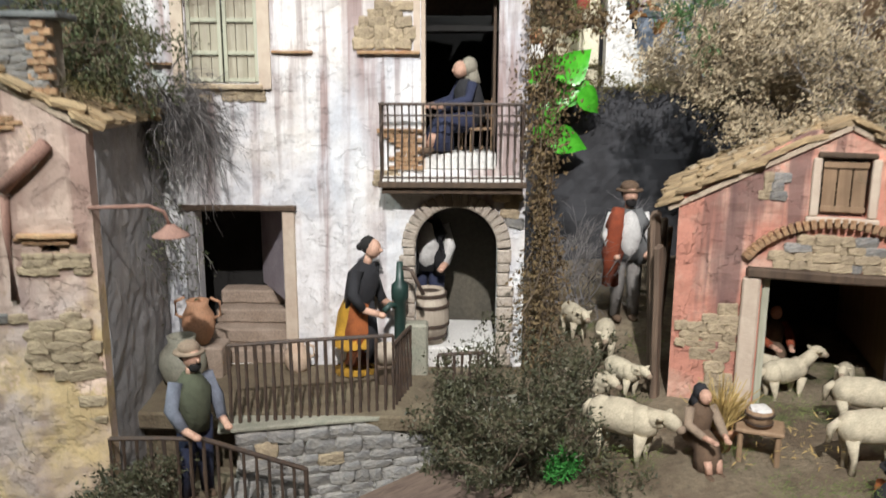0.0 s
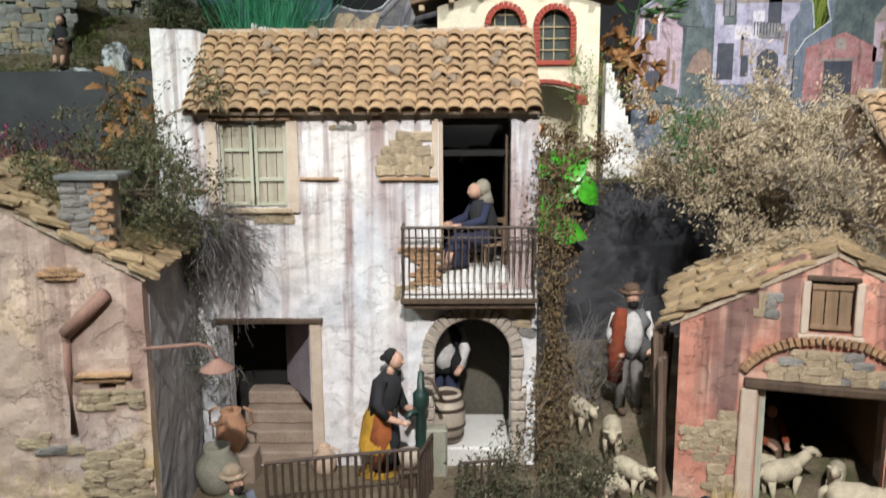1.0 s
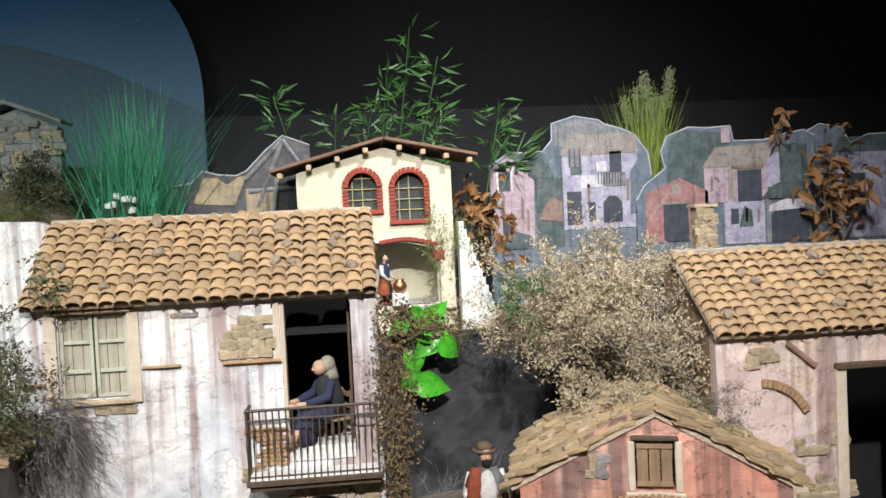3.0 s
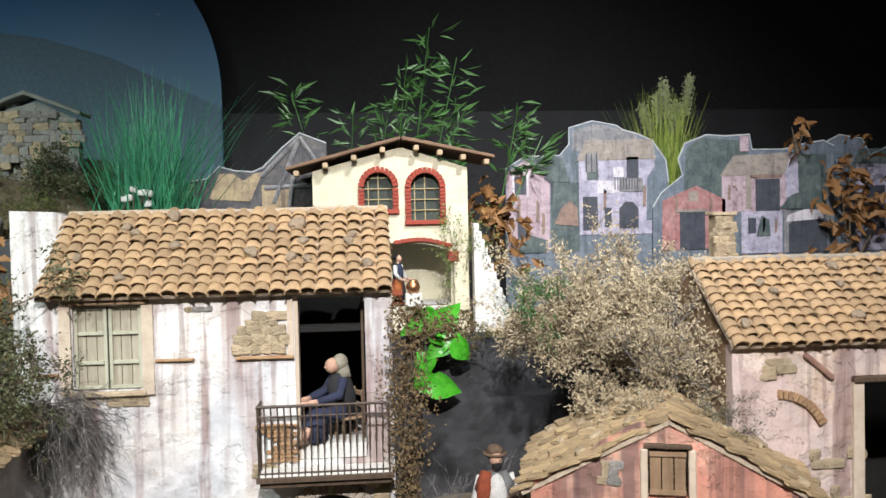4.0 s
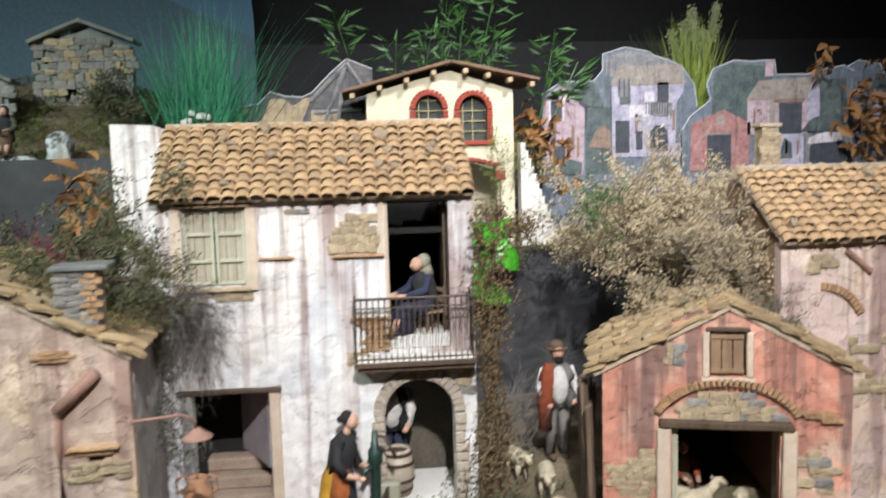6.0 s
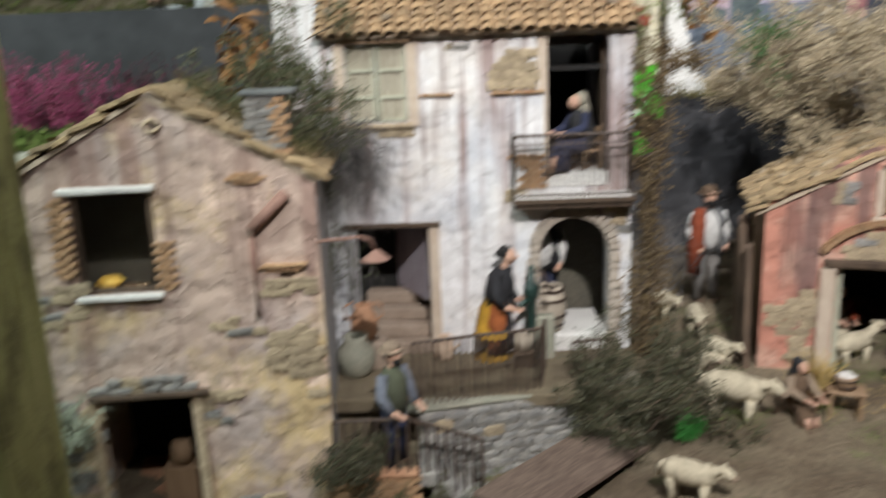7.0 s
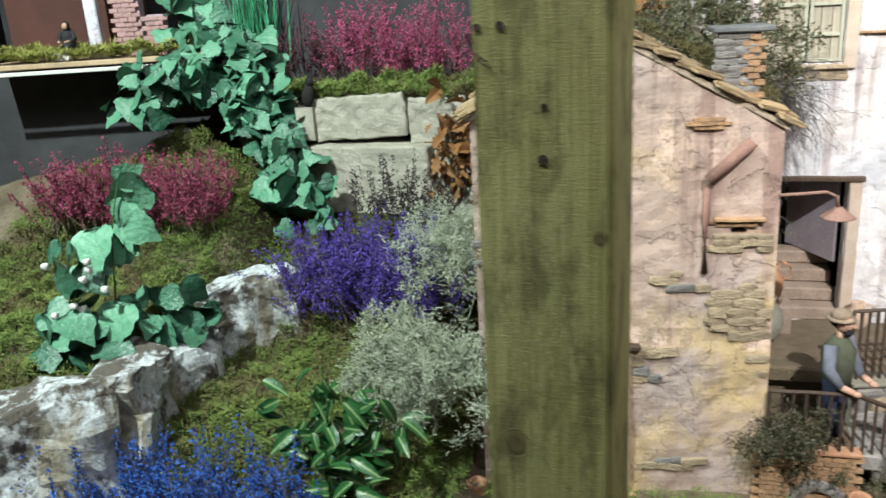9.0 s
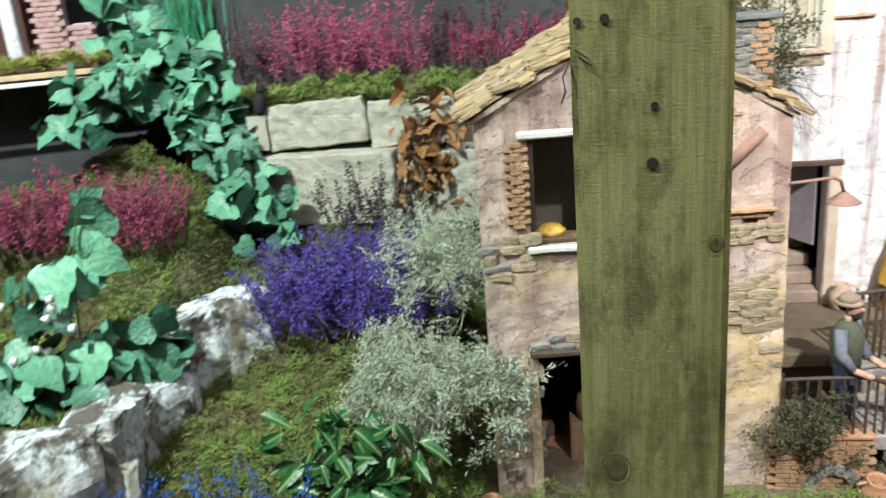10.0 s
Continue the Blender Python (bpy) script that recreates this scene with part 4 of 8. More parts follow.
# ---- left house details ----
def left_details():
    root = LEFT_HOUSE
    win = new("window")
    win.parent = root
    win.matrix_local = LEFT
    for x, w in ((0.088, 0.010), (0.217, 0.010)):
        part("frame_post", block(w, 0.012, 0.178, 0.001, pose(x, 0.010, 0.258)), M["wood_dark"], win)
    for z in (0.258, 0.428):
        part("frame_rail", block(0.1226, 0.011, 0.007, 0.001, pose(0.152, 0.010, z)), M["wood_dark"], win)
    pane = part("pane", block(0.128, 0.002, 0.17, 0, pose(0.152, 0.013, 0.262)), M["glass_thin"], win)
    pane.visible_shadow = False
    part("lintel", block(0.165, 0.014, 0.013, 0.003, pose(0.150, -0.003, 0.437), 0.0016, 4), M["white_paint"], win)
    part("sill", block(0.150, 0.018, 0.010, 0.002, pose(0.152, -0.004, 0.246), 0.0012, 3), M["white_paint"], win)
    brick_courses(root, LEFT @ pose(0, 0.0015, 0), 0.055, 0.082, 0.290, 0.428, 21, 0.020, 0.0075)
    brick_courses(root, LEFT @ pose(0, 0.0015, 0), 0.225, 0.250, 0.258, 0.345, 22, 0.020, 0.0075)
    brick_courses(root, LEFT @ pose(0, 0.0005, 0), 0.340, 0.425, 0.443, 0.462, 23, 0.024, 0.0065, [(0.335, 0.448), (0.36, 0.463), (0.405, 0.463), (0.43, 0.448), (0.40, 0.443)])
    brick_courses(root, LEFT @ pose(0, 0.0015, 0), 0.405, 0.480, 0.280, 0.290, 24, 0.022, 0.005)
    stone_courses(root, LEFT, 0.405, 0.487, 0.235, 0.268, 0.012, 0.026, 0.0075, 25, 0.9, None, 0.001, 0.9)
    stone_courses(root, LEFT, 0.375, 0.488, 0.075, 0.165, 0.015, 0.036, 0.0075, 26, 0.6, [(0.50, 0.165), (0.40, 0.165), (0.375, 0.13), (0.41, 0.10), (0.43, 0.075), (0.505, 0.075)], 0.003)
    stone_courses(root, LEFT, 0.27, 0.33, -0.01, 0.06, 0.015, 0.03, 0.006, 27, 0.5, None, 0.001, 0.7)
    stone_courses(root, LEFT, 0.29, 0.40, -0.185, -0.135, 0.017, 0.036, 0.008, 28, 0.4, [(0.29, -0.15), (0.40, -0.15), (0.38, -0.185), (0.30, -0.185)], 0.002)
    stone_courses(root, LEFT, 0.01, 0.08, 0.20, 0.27, 0.015, 0.034, 0.007, 29, 0.55, None, 0.001, 0.65)
    stone_courses(root, LEFT, 0.02, 0.075, -0.19, 0.06, 0.022, 0.032, 0.007, 30, 0.3, None, 0.002, 0.8)
    stone_courses(root, LEFT, 0.08, 0.29, 0.066, 0.105, 0.014, 0.030, 0.014, 33, 0.15, [(0.07, 0.066), (0.30, 0.066), (0.22, 0.095), (0.17, 0.108), (0.10, 0.09)], 0.006)
    stone_courses(root, LEFT, 0.30, 0.487, 0.165, 0.20, 0.014, 0.034, 0.0075, 36, 0.6, [(0.30, 0.195), (0.34, 0.20), (0.40, 0.17), (0.50, 0.18), (0.50, 0.165), (0.33, 0.165)], 0.001)
    stone_courses(root, LEFT, 0.43, 0.487, -0.03, 0.07, 0.016, 0.032, 0.0075, 37, 0.65, [(0.46, 0.075), (0.50, 0.075), (0.50, -0.03), (0.48, -0.02), (0.47, 0.03)], 0.001)
    stone_courses(root, LEFT, 0.255, 0.36, 0.03, 0.066, 0.013, 0.030, 0.0075, 38, 0.75, [(0.255, 0.03), (0.31, 0.035), (0.36, 0.06), (0.255, 0.066)], 0.001)
    part("lintel", block(0.215, 0.026, 0.010, 0.002, LEFT @ pose(0.178, -0.004, 0.058), 0.0015, 4), M["wood_dark"], root)
    for x in (0.075, 0.262):
        part("door_jamb", block(0.018, 0.012, 0.30, 0.002, LEFT @ pose(x, -0.002, -0.245), 0.0015, 5), M["stone_warm"], root)
    # slanting clay gutter and its downpipe mark
    gutter = [(0.455 - 0.066 * s, -0.012, 0.424 - 0.063 * s) for s in (0, 0.5, 1)]
    part("gutter", moved(bar(gutter, 0.0105, 8), LEFT), M["pink_clay"], root, "slanting clay gutter", True)
    part("downpipe", moved(bar([(0.389, -0.003, 0.352), (0.388, -0.006, 0.30), (0.389, -0.005, 0.20)], 0.006, 8), LEFT), M["pink_clay"], root, "", True)
    part("ledge", block(0.08, 0.012, 0.006, 0.001, LEFT @ pose(0.442, -0.006, 0.290), 0.0015, 4), M["brick"], root)
    # chimney
    ch = new("chimney")
    ch.parent = root
    ch.matrix_local = pose(-0.562, -0.365, 0.48, 0, 0, 5.7)
    part("core", block(0.060, 0.055, 0.112, 0.003), M["mortar"], ch)
    stone_courses(ch, pose(0, -0.0285, 0), -0.032, 0.014, 0.0, 0.110, 0.010, 0.030, 0.010, 34, 0.0)
    brick_courses(ch, pose(0, -0.0285, 0), 0.010, 0.034, 0.0, 0.108, 35, 0.018, 0.010)
    part("cap", block(0.092, 0.080, 0.009, 0.002, pose(0.002, 0, 0.1125), 0.0015, 3), M["slate"], ch)
    # oval vent rim
    part("vent_rim", moved(bar([(0.2395 + 0.012 * math.cos(a), -0.003, 0.5495 + 0.010 * math.sin(a)) for a in [2 * math.pi * k / 12 for k in range(13)]], 0.0035, 6), LEFT), M["stone_warm"], root, "", True)


M["slate"] = speckled("dark_slate", (0.13, 0.14, 0.14), (0.20, 0.21, 0.20), 40, 0.8, 0.001)
n = Nodes("thin_glass")
n.out.inputs["Transmission Weight"].default_value = 1.0
n.out.inputs["IOR"].default_value = 1.1
M["glass_thin"] = n.done((0.85, 0.88, 0.86), 0.03)
M["pink_clay"] = speckled("old_pink_clay", (0.38, 0.22, 0.17), (0.30, 0.17, 0.13), 25, 0.9, 0.001)
left_details()


# ---- stable details ----
def stable_details():
    root = STABLE
    hatch = new("hatch")
    hatch.parent = root
    hatch.matrix_local = RED
    for k in range(3):
        part("plank", block(0.0205, 0.005, 0.086, 0.0008, pose(0.236 + 0.0225 * k, 0.006, 0.296)), M["wood_brown"], hatch)
    for z in (0.299, 0.372):
        part("batten", block(0.068, 0.004, 0.010, 0.0008, pose(0.2585, 0.0015, z)), M["wood_brown"], hatch)
    for x in (0.215, 0.303):
        part("surround", block(0.014, 0.014, 0.096, 0.002, pose(x, -0.003, 0.292), 0.0012, 3), M["ochre_band"], hatch)
    part("sill", block(0.11, 0.016, 0.009, 0.002, pose(0.259, -0.005, 0.282), 0.0012, 3), M["ochre_band"], hatch)
    part("lintel", block(0.088, 0.012, 0.009, 0.002, pose(0.259, -0.004, 0.389), 0.0012, 3), M["wood_dark"], hatch)
    # relieving arch of thin bricks, stones below it
    for k in range(30):
        a = math.pi * (0.14 + 0.72 * (k + 0.5) / 30)
        piece("brick", BRICK, root, RED @ pose(0.258 + 0.150 * math.cos(a), -0.007, 0.162 + 0.112 * math.sin(a), 0, 90 - math.degrees(math.atan2(math.sin(a) * 1.2, math.cos(a))), 0) @ Matrix.Diagonal((0.0085, 0.016, 0.016, 1)))
    stone_courses(root, RED, 0.13, 0.39, 0.198, 0.268, 0.016, 0.032, 0.009, 61, 0.5, [(0.13, 0.198), (0.39, 0.198), (0.345, 0.245), (0.26, 0.270), (0.175, 0.245)], 0.003)
    stone_courses(root, RED, 0.018, 0.108, -0.09, 0.13, 0.019, 0.030, 0.0075, 62, 0.75, [(0.0, 0.10), (0.06, 0.10), (0.10, 0.145), (0.114, 0.145), (0.114, -0.05), (0.07, -0.06), (0.045, 0.03), (0.0, 0.04)], 0.003)
    stone_courses(root, RED, 0.385, 0.50, 0.03, 0.16, 0.017, 0.034, 0.008, 63, 0.6, [(0.39, 0.04), (0.47, 0.05), (0.50, 0.10), (0.44, 0.15), (0.39, 0.12)], 0.002, 0.8)
    stone_courses(root, RED, 0.135, 0.165, 0.315, 0.365, 0.015, 0.022, 0.007, 64, 0.3, None, 0.003)
    brick_courses(root, RED @ pose(0, -0.005, 0), 0.40, 0.49, 0.20, 0.232, 65, 0.022, 0.008, [(0.40, 0.23), (0.47, 0.22), (0.49, 0.20), (0.42, 0.205)])
    part("lintel", block(0.272, 0.034, 0.017, 0.003, RED @ pose(0.254, -0.004, 0.181), 0.0016, 5), M["wood_dark"], root)
    for x in (0.128, 0.383):
        part("door_post", block(0.030, 0.030, 0.30, 0.003, RED @ pose(x, -0.002, -0.12), 0.002, 6), M["ochre_band"], root)
    part("door_frame", block(0.012, 0.02, 0.30, 0.001, RED @ pose(0.153, 0.016, -0.12)), M["wood_grey"], root)
    # rough plank fence along its side
    rng = random.Random(9)
    for k in range(7):
        part("plank", block(0.022, 0.012, rng.uniform(0.30, 0.42), 0.003, RED @ pose(-0.020 - 0.003 * k, 0.005 + 0.024 * k, -0.13, rng.uniform(-3, 3), rng.uniform(-4, 4), 70), 0.003, 5, k), M["bark"], root)


M["bark"] = timber("rough_bark_wood", (0.10, 0.07, 0.05), (0.19, 0.13, 0.09))
stable_details()


def right_details():
    root = RIGHT_HOUSE
    y = -0.06
    stone_courses(root, pose(0, y, 0), 0.905, 0.985, 0.485, 0.53, 0.014, 0.026, 0.007, 71, 0.9, [(0.905, 0.52), (0.93, 0.535), (0.985, 0.53), (0.98, 0.49), (0.91, 0.485)], 0.003)
    part("wooden_brace", bar([(1.005, y - 0.006, 0.535), (1.065, y - 0.006, 0.485)], 0.006, 6), M["pink_clay"], root)
    part("lintel", block(0.215, 0.03, 0.012, 0.002, pose(1.215, y - 0.002, 0.474), 0.0015, 3), M["wood_dark"], root)
    part("door_jamb", block(0.024, 0.016, 0.31, 0.002, pose(1.121, y - 0.002, 0.165), 0.0015, 5), M["ochre_band"], root)
    for k in range(11):
        a = math.pi * (0.15 + 0.33 * k / 10)
        piece("brick", BRICK, root, pose(0.945 + 0.10 * math.cos(a), y - 0.001, 0.345 + 0.10 * math.sin(a), 0, 90 - math.degrees(a), 0) @ Matrix.Diagonal((0.009, 0.016, 0.018, 1)))
    stone_courses(root, pose(0, y, 0), 1.03, 1.13, 0.20, 0.34, 0.02, 0.036, 0.008, 72, 0.85, None, 0.002, 0.55)
    ch = new("chimney")
    ch.parent = root
    ch.matrix_local = pose(0.932, 0.165, 0.715)
    part("shaft", block(0.044, 0.04, 0.110, 0.002, None, 0.0012, 3), M["stone_warm"], ch)
    stone_courses(ch, pose(0, -0.0205, 0), -0.022, 0.022, 0.0, 0.10, 0.012, 0.022, 0.005, 73, 1.0)
    part("cap", block(0.056, 0.05, 0.008, 0.001, pose(0, 0, 0.110)), M["stone_warm"], ch)


right_details()


# ---- railings ----
def railing(label, posts, top, count, r=0.0033, base=-0.046):
    """A wrought-iron railing between two points, each bar by itself."""
    root = thing("railing", label, "railing")
    a, b = Vector(posts[0]), Vector(posts[1])
    part("handrail", bar([a + Vector((0, 0, top)), (a + b) / 2 + Vector((0, 0, top + 0.001)), b + Vector((0, 0, top))], 0.0036, 8), M["iron"], root)
    rng = random.Random(count)
    for k in range(count):
        p = a.lerp(b, k / (count - 1))
        j = Vector((rng.uniform(-0.0015, 0.0015), 0, 0))
        part("baluster", bar([p - Vector((0, 0, 0.006)), p + j + Vector((0, 0, top * 0.5)), p + Vector((0, 0, top))], r * rng.uniform(0.85, 1.1), 6), M["iron"], root)
    return root


railing("dark iron railing along the terrace edge", ((-0.336, -0.287, -0.044), (-0.074, -0.226, -0.044)), 0.136, 20)
railing("dark iron railing turning back at the pump", ((-0.074, -0.222, -0.044), (-0.052, -0.120, -0.044)), 0.118, 7)
railing("short dark iron railing before the arched door", ((0.000, -0.180, -0.044), (0.085, -0.165, -0.044)), 0.086, 7)
railing("low iron railing on the brick landing wall", ((-0.485, -0.405, -0.128), (-0.345, -0.402, -0.128)), 0.112, 8)
stair_rail = thing("railing", "sloping iron stair railing with a square end post", "railing")
part("handrail", bar([(-0.345, -0.402, -0.016), (-0.204, -0.345, -0.092)], 0.0042, 8), M["iron"], stair_rail)
for k in range(9):
    s = k / 8
    x, y, z = -0.345 + 0.141 * s, -0.402 + 0.057 * s, -0.016 - 0.076 * s
    part("baluster", bar([(x, y, -0.135 - 0.115 * s), (x, y, z)], 0.0026 if k < 8 else 0.004, 6), M["iron"], stair_rail)


def landing():
    root = thing("landing", "brick landing with stone steps beside the house", "steps")
    part("fill", block(0.165, 0.13, 0.125, 0.003, pose(-0.415, -0.330, -0.255), 0.002, 4), M["earth"], root)
    brick_courses(root, pose(0, -0.402, 0), -0.493, -0.335, -0.250, -0.130, 91, 0.026, 0.0095)
    part("coping", block(0.170, 0.03, 0.008, 0.002, pose(-0.413, -0.398, -0.133), 0.001, 3), M["terracotta"], root)
    for k in range(4):
        part("step", block(0.045, 0.09, 0.030, 0.003, pose(-0.315 + 0.034 * k, -0.350 + 0.006 * k, -0.165 - 0.027 * k), 0.0015, 3), M["stone"], root)
    for k in range(8):
        a = math.pi * (k + 0.5) / 8
        piece("stone", STONES[k % 6], root, pose(-0.395 + 0.042 * math.cos(a), -0.411, -0.235 + 0.042 * math.sin(a), 0, 90 - math.degrees(a), 0) @ Matrix.Diagonal((0.018, 0.012, 0.022, 1)))


landing()
part("low_step", block(0.60, 0.22, 0.03, 0.004, pose(-0.25, -0.145, -0.070), 0.002, 6), M["earth"], TERRACE)


# ---- furniture and vessels ----
def plain_table(name, label, cx, cy, top, l, w, deg, base, thick, mat, leg=0.02):
    root = thing(name, label, "table", at=pose(cx, cy, base, 0, 0, deg))
    h = top - base
    part("tabletop", block(l, w, thick, 0.002, pose(0, 0, h - thick), 0.0012, 4), mat, root)
    for sx in (-1, 1):
        for sy in (-1, 1):
            part("leg", block(leg, leg, h - thick, 0.002, pose(sx * (l / 2 - leg), sy * (w / 2 - leg), 0), 0.001, 2), mat, root)
    return root


plain_table("table", "dark brown wooden table in the yard", -0.052, -0.428, -0.112, 0.355, 0.142, 45, -0.215, 0.012, M["wood_red"])
plain_table("stool", "small worn wooden stool by the stable", 0.500, -0.350, -0.005, 0.070, 0.055, -20, -0.062, 0.007, M["wood_brown"], 0.008)


def vessel(name, label, category, profile, x, y, z, mat, handles=(), tilt=0, sides=22):
    root = thing(name, label, category, at=pose(x, y, z, tilt, 0, 0))
    part("body", turned(profile, sides), mat, root, "", True)
    for hx, z0, z1, out in handles:
        part("handle", bar([(hx, 0, z0), (hx + out, 0, z0 + (z1 - z0) * 0.15), (hx + out, 0, z0 + (z1 - z0) * 0.8), (hx * 0.8, 0, z1)], 0.003, 6), mat, root, "", True)
    return root


def pot_profile(r, h, neck=0.6, wall=0.004):
    return [(r * 0.55, 0), (r * 0.85, h * 0.2), (r, h * 0.45), (r * 0.92, h * 0.68), (r * neck, h * 0.88), (r * neck * 1.12, h), (r * neck * 1.12 - wall, h), (r * neck - wall, h * 0.85), (r * 0.5, h * 0.5), (0.001, h * 0.45)]


M["jar_pale"] = speckled("pale_clay", (0.58, 0.42, 0.30), (0.64, 0.50, 0.38), 25, 0.8, 0.0008)
M["copper"] = speckled("copper", (0.50, 0.22, 0.10), (0.58, 0.30, 0.16), 20, 0.35, 0.0005, 200, 0, 0.9)
M["barrel"] = timber("barrel_wood", (0.34, 0.28, 0.22), (0.44, 0.38, 0.30))
vessel("jar", "large grey-green clay jar on the terrace", "jar", pot_profile(0.043, 0.098, 0.55), -0.470, -0.120, -0.045, M["jar_grey"])
vessel("jar", "terracotta jar with handles behind the grey jar", "jar", pot_profile(0.031, 0.085, 0.62), -0.455, -0.065, 0.020, M["terracotta"], ((0.03, 0.05, 0.09, 0.012), (-0.03, 0.05, 0.09, -0.012)))
slab("jar_stand", 0.09, 0.06, 0.064, -0.452, -0.060, -0.045, M["step_stone"], "stone block under the terracotta jar", "block", "", 0.003)
vessel("jug", "small pale clay jug by the doorway", "jug", pot_profile(0.026, 0.062, 0.5), -0.275, -0.040, -0.045, M["jar_pale"], ((0.02, 0.03, 0.058, 0.012),))
vessel("pot", "tipped terracotta pot before the brick wall", "pot", pot_profile(0.027, 0.056, 0.65), -0.335, -0.440, -0.240, M["terracotta"], ((0.02, 0.025, 0.05, 0.012), (-0.02, 0.025, 0.05, -0.012)), 12)
vessel("pot", "small terracotta pot below the silver shrub", "pot", pot_profile(0.024, 0.050, 0.75), -1.002, -0.470, -0.262, M["terracotta"])
vessel("flower_pot", "terracotta flower pot holding straw by the stable", "pot", [(0.016, 0), (0.024, 0.034), (0.027, 0.034), (0.027, 0.042), (0.022, 0.042), (0.020, 0.030), (0.001, 0.028)], 0.452, -0.315, -0.064, M["terracotta"])
tub = vessel("tub", "wooden tub of white curd on the stool", "tub", [(0.018, 0), (0.020, 0.026), (0.017, 0.026), (0.016, 0.020), (0.001, 0.022)], 0.497, -0.352, -0.0045, M["wood_brown"])
for z in (0.005, 0.018):
    part("hoop", turned([(0.0192 + z * 0.08, z), (0.0206 + z * 0.08, z), (0.0206 + z * 0.08, z + 0.003), (0.0192 + z * 0.08, z + 0.003)], 22), M["iron"], tub)
part("curd", stone_shape(0.028, 0.028, 0.012, 3), M["white_paint"], tub).location = (0, 0, 0.025)
pail = vessel("pail", "wooden pail under the pump spout", "pail", [(0.017, 0), (0.022, 0.034), (0.019, 0.034), (0.016, 0.010), (0.001, 0.010)], -0.098, -0.095, -0.004, M["barrel"])
slab("pail_stand", 0.04, 0.04, 0.041, -0.098, -0.095, -0.0455, M["wood_dark"], "small dark wooden stand under the pail", "stand", "", 0.002)
barrel = thing("barrel", "weathered wooden barrel with iron hoops in the arched doorway", "barrel", at=pose(-0.024, 0.044, -0.006, 0, 0, 0))
part("barrel_body", turned([(0.030, 0), (0.038, 0.035), (0.040, 0.055), (0.038, 0.075), (0.030, 0.108), (0.026, 0.108), (0.026, 0.100), (0.001, 0.100)], 26), M["barrel"], barrel, "", True)
for z, r in ((0.012, 0.0345), (0.036, 0.0392), (0.074, 0.0392), (0.096, 0.0345)):
    part("hoop", turned([(r, z), (r + 0.0015, z), (r + 0.0015, z + 0.006), (r, z + 0.006)], 26), M["iron"], barrel)
# hand pump
pump = thing("water_pump", "dark green iron hand pump on the terrace", "pump", at=pose(-0.075, -0.055, -0.0455))
M["pump_green"] = speckled("dark_green_enamel", (0.012, 0.035, 0.030), (0.02, 0.05, 0.04), 40, 0.4, 0.0004)
part("column", turned([(0.017, 0), (0.016, 0.02), (0.011, 0.03), (0.011, 0.15), (0.016, 0.155), (0.016, 0.18), (0.008, 0.19), (0.006, 0.225)], 16), M["pump_green"], pump, "", True)
part("spout", bar([(0, 0, 0.14), (-0.018, -0.012, 0.145), (-0.028, -0.022, 0.135)], 0.006, 8), M["pump_green"], pump, "", True)
part("lever", bar([(0, 0, 0.215), (0.022, -0.006, 0.21), (0.045, -0.012, 0.165)], 0.004, 8), M["iron"], pump, "", True)
slab("trough", 0.045, 0.035, 0.105, -0.045, -0.045, -0.0455, M["jar_grey"], "grey-green stone block beside the pump", "block", "", 0.004)
# wall lamp on the left house
lamp = thing("wall_lamp", "rusty swan-neck wall lamp on the house corner", "lamp")
part("arm", bar([(-0.490, -0.400, 0.333), (-0.455, -0.390, 0.333), (-0.415, -0.372, 0.332), (-0.398, -0.358, 0.322), (-0.392, -0.354, 0.302)], 0.0028, 8), M["pink_clay"], lamp, "", True)
part("shade", turned([(0.006, 0.018), (0.010, 0.014), (0.026, 0.002), (0.028, 0.0), (0.024, 0.0), (0.008, 0.010)], 20, Vector((-0.391, -0.353, 0.284))), M["pink_clay"], lamp, "rusty conical shade", True)
# things seen inside
vessel("bowl", "bowl of yellow fruit inside the upper window", "bowl", [(0.012, 0), (0.026, 0.014), (0.022, 0.014), (0.018, 0.022), (0.001, 0.026)], -0.875, -0.385, 0.255, speckled("yellow_fruit", (0.60, 0.36, 0.05), (0.5, 0.28, 0.05), 30, 0.6))
slab("table_inside", 0.10, 0.06, 0.09, -0.870, -0.370, 0.1625, M["wood_brown"], "small wooden table inside the upper room", "table", "", 0.002)
vessel("cask", "small wooden cask inside the lower room", "cask", [(0.018, 0), (0.023, 0.025), (0.018, 0.05), (0.001, 0.05)], -0.82, -0.29, -0.150, M["wood_brown"])
slab("cask_stand", 0.07, 0.05, 0.084, -0.82, -0.29, -0.2345, M["wood_brown"], "wooden stand under the cask", "stand", "", 0.002)
slab("doorstep", 0.19, 0.07, 0.022, -0.815, -0.475, -0.252, M["white_paint"], "pale stone doorstep of the pink house", "step", "", 0.003)


# ---- figurines: one plain mesh each ----
def cloth(name, color, rough=0.9):
    return speckled(name, color, tuple(v * 0.75 for v in color), 60, rough, 0.0012, 500)


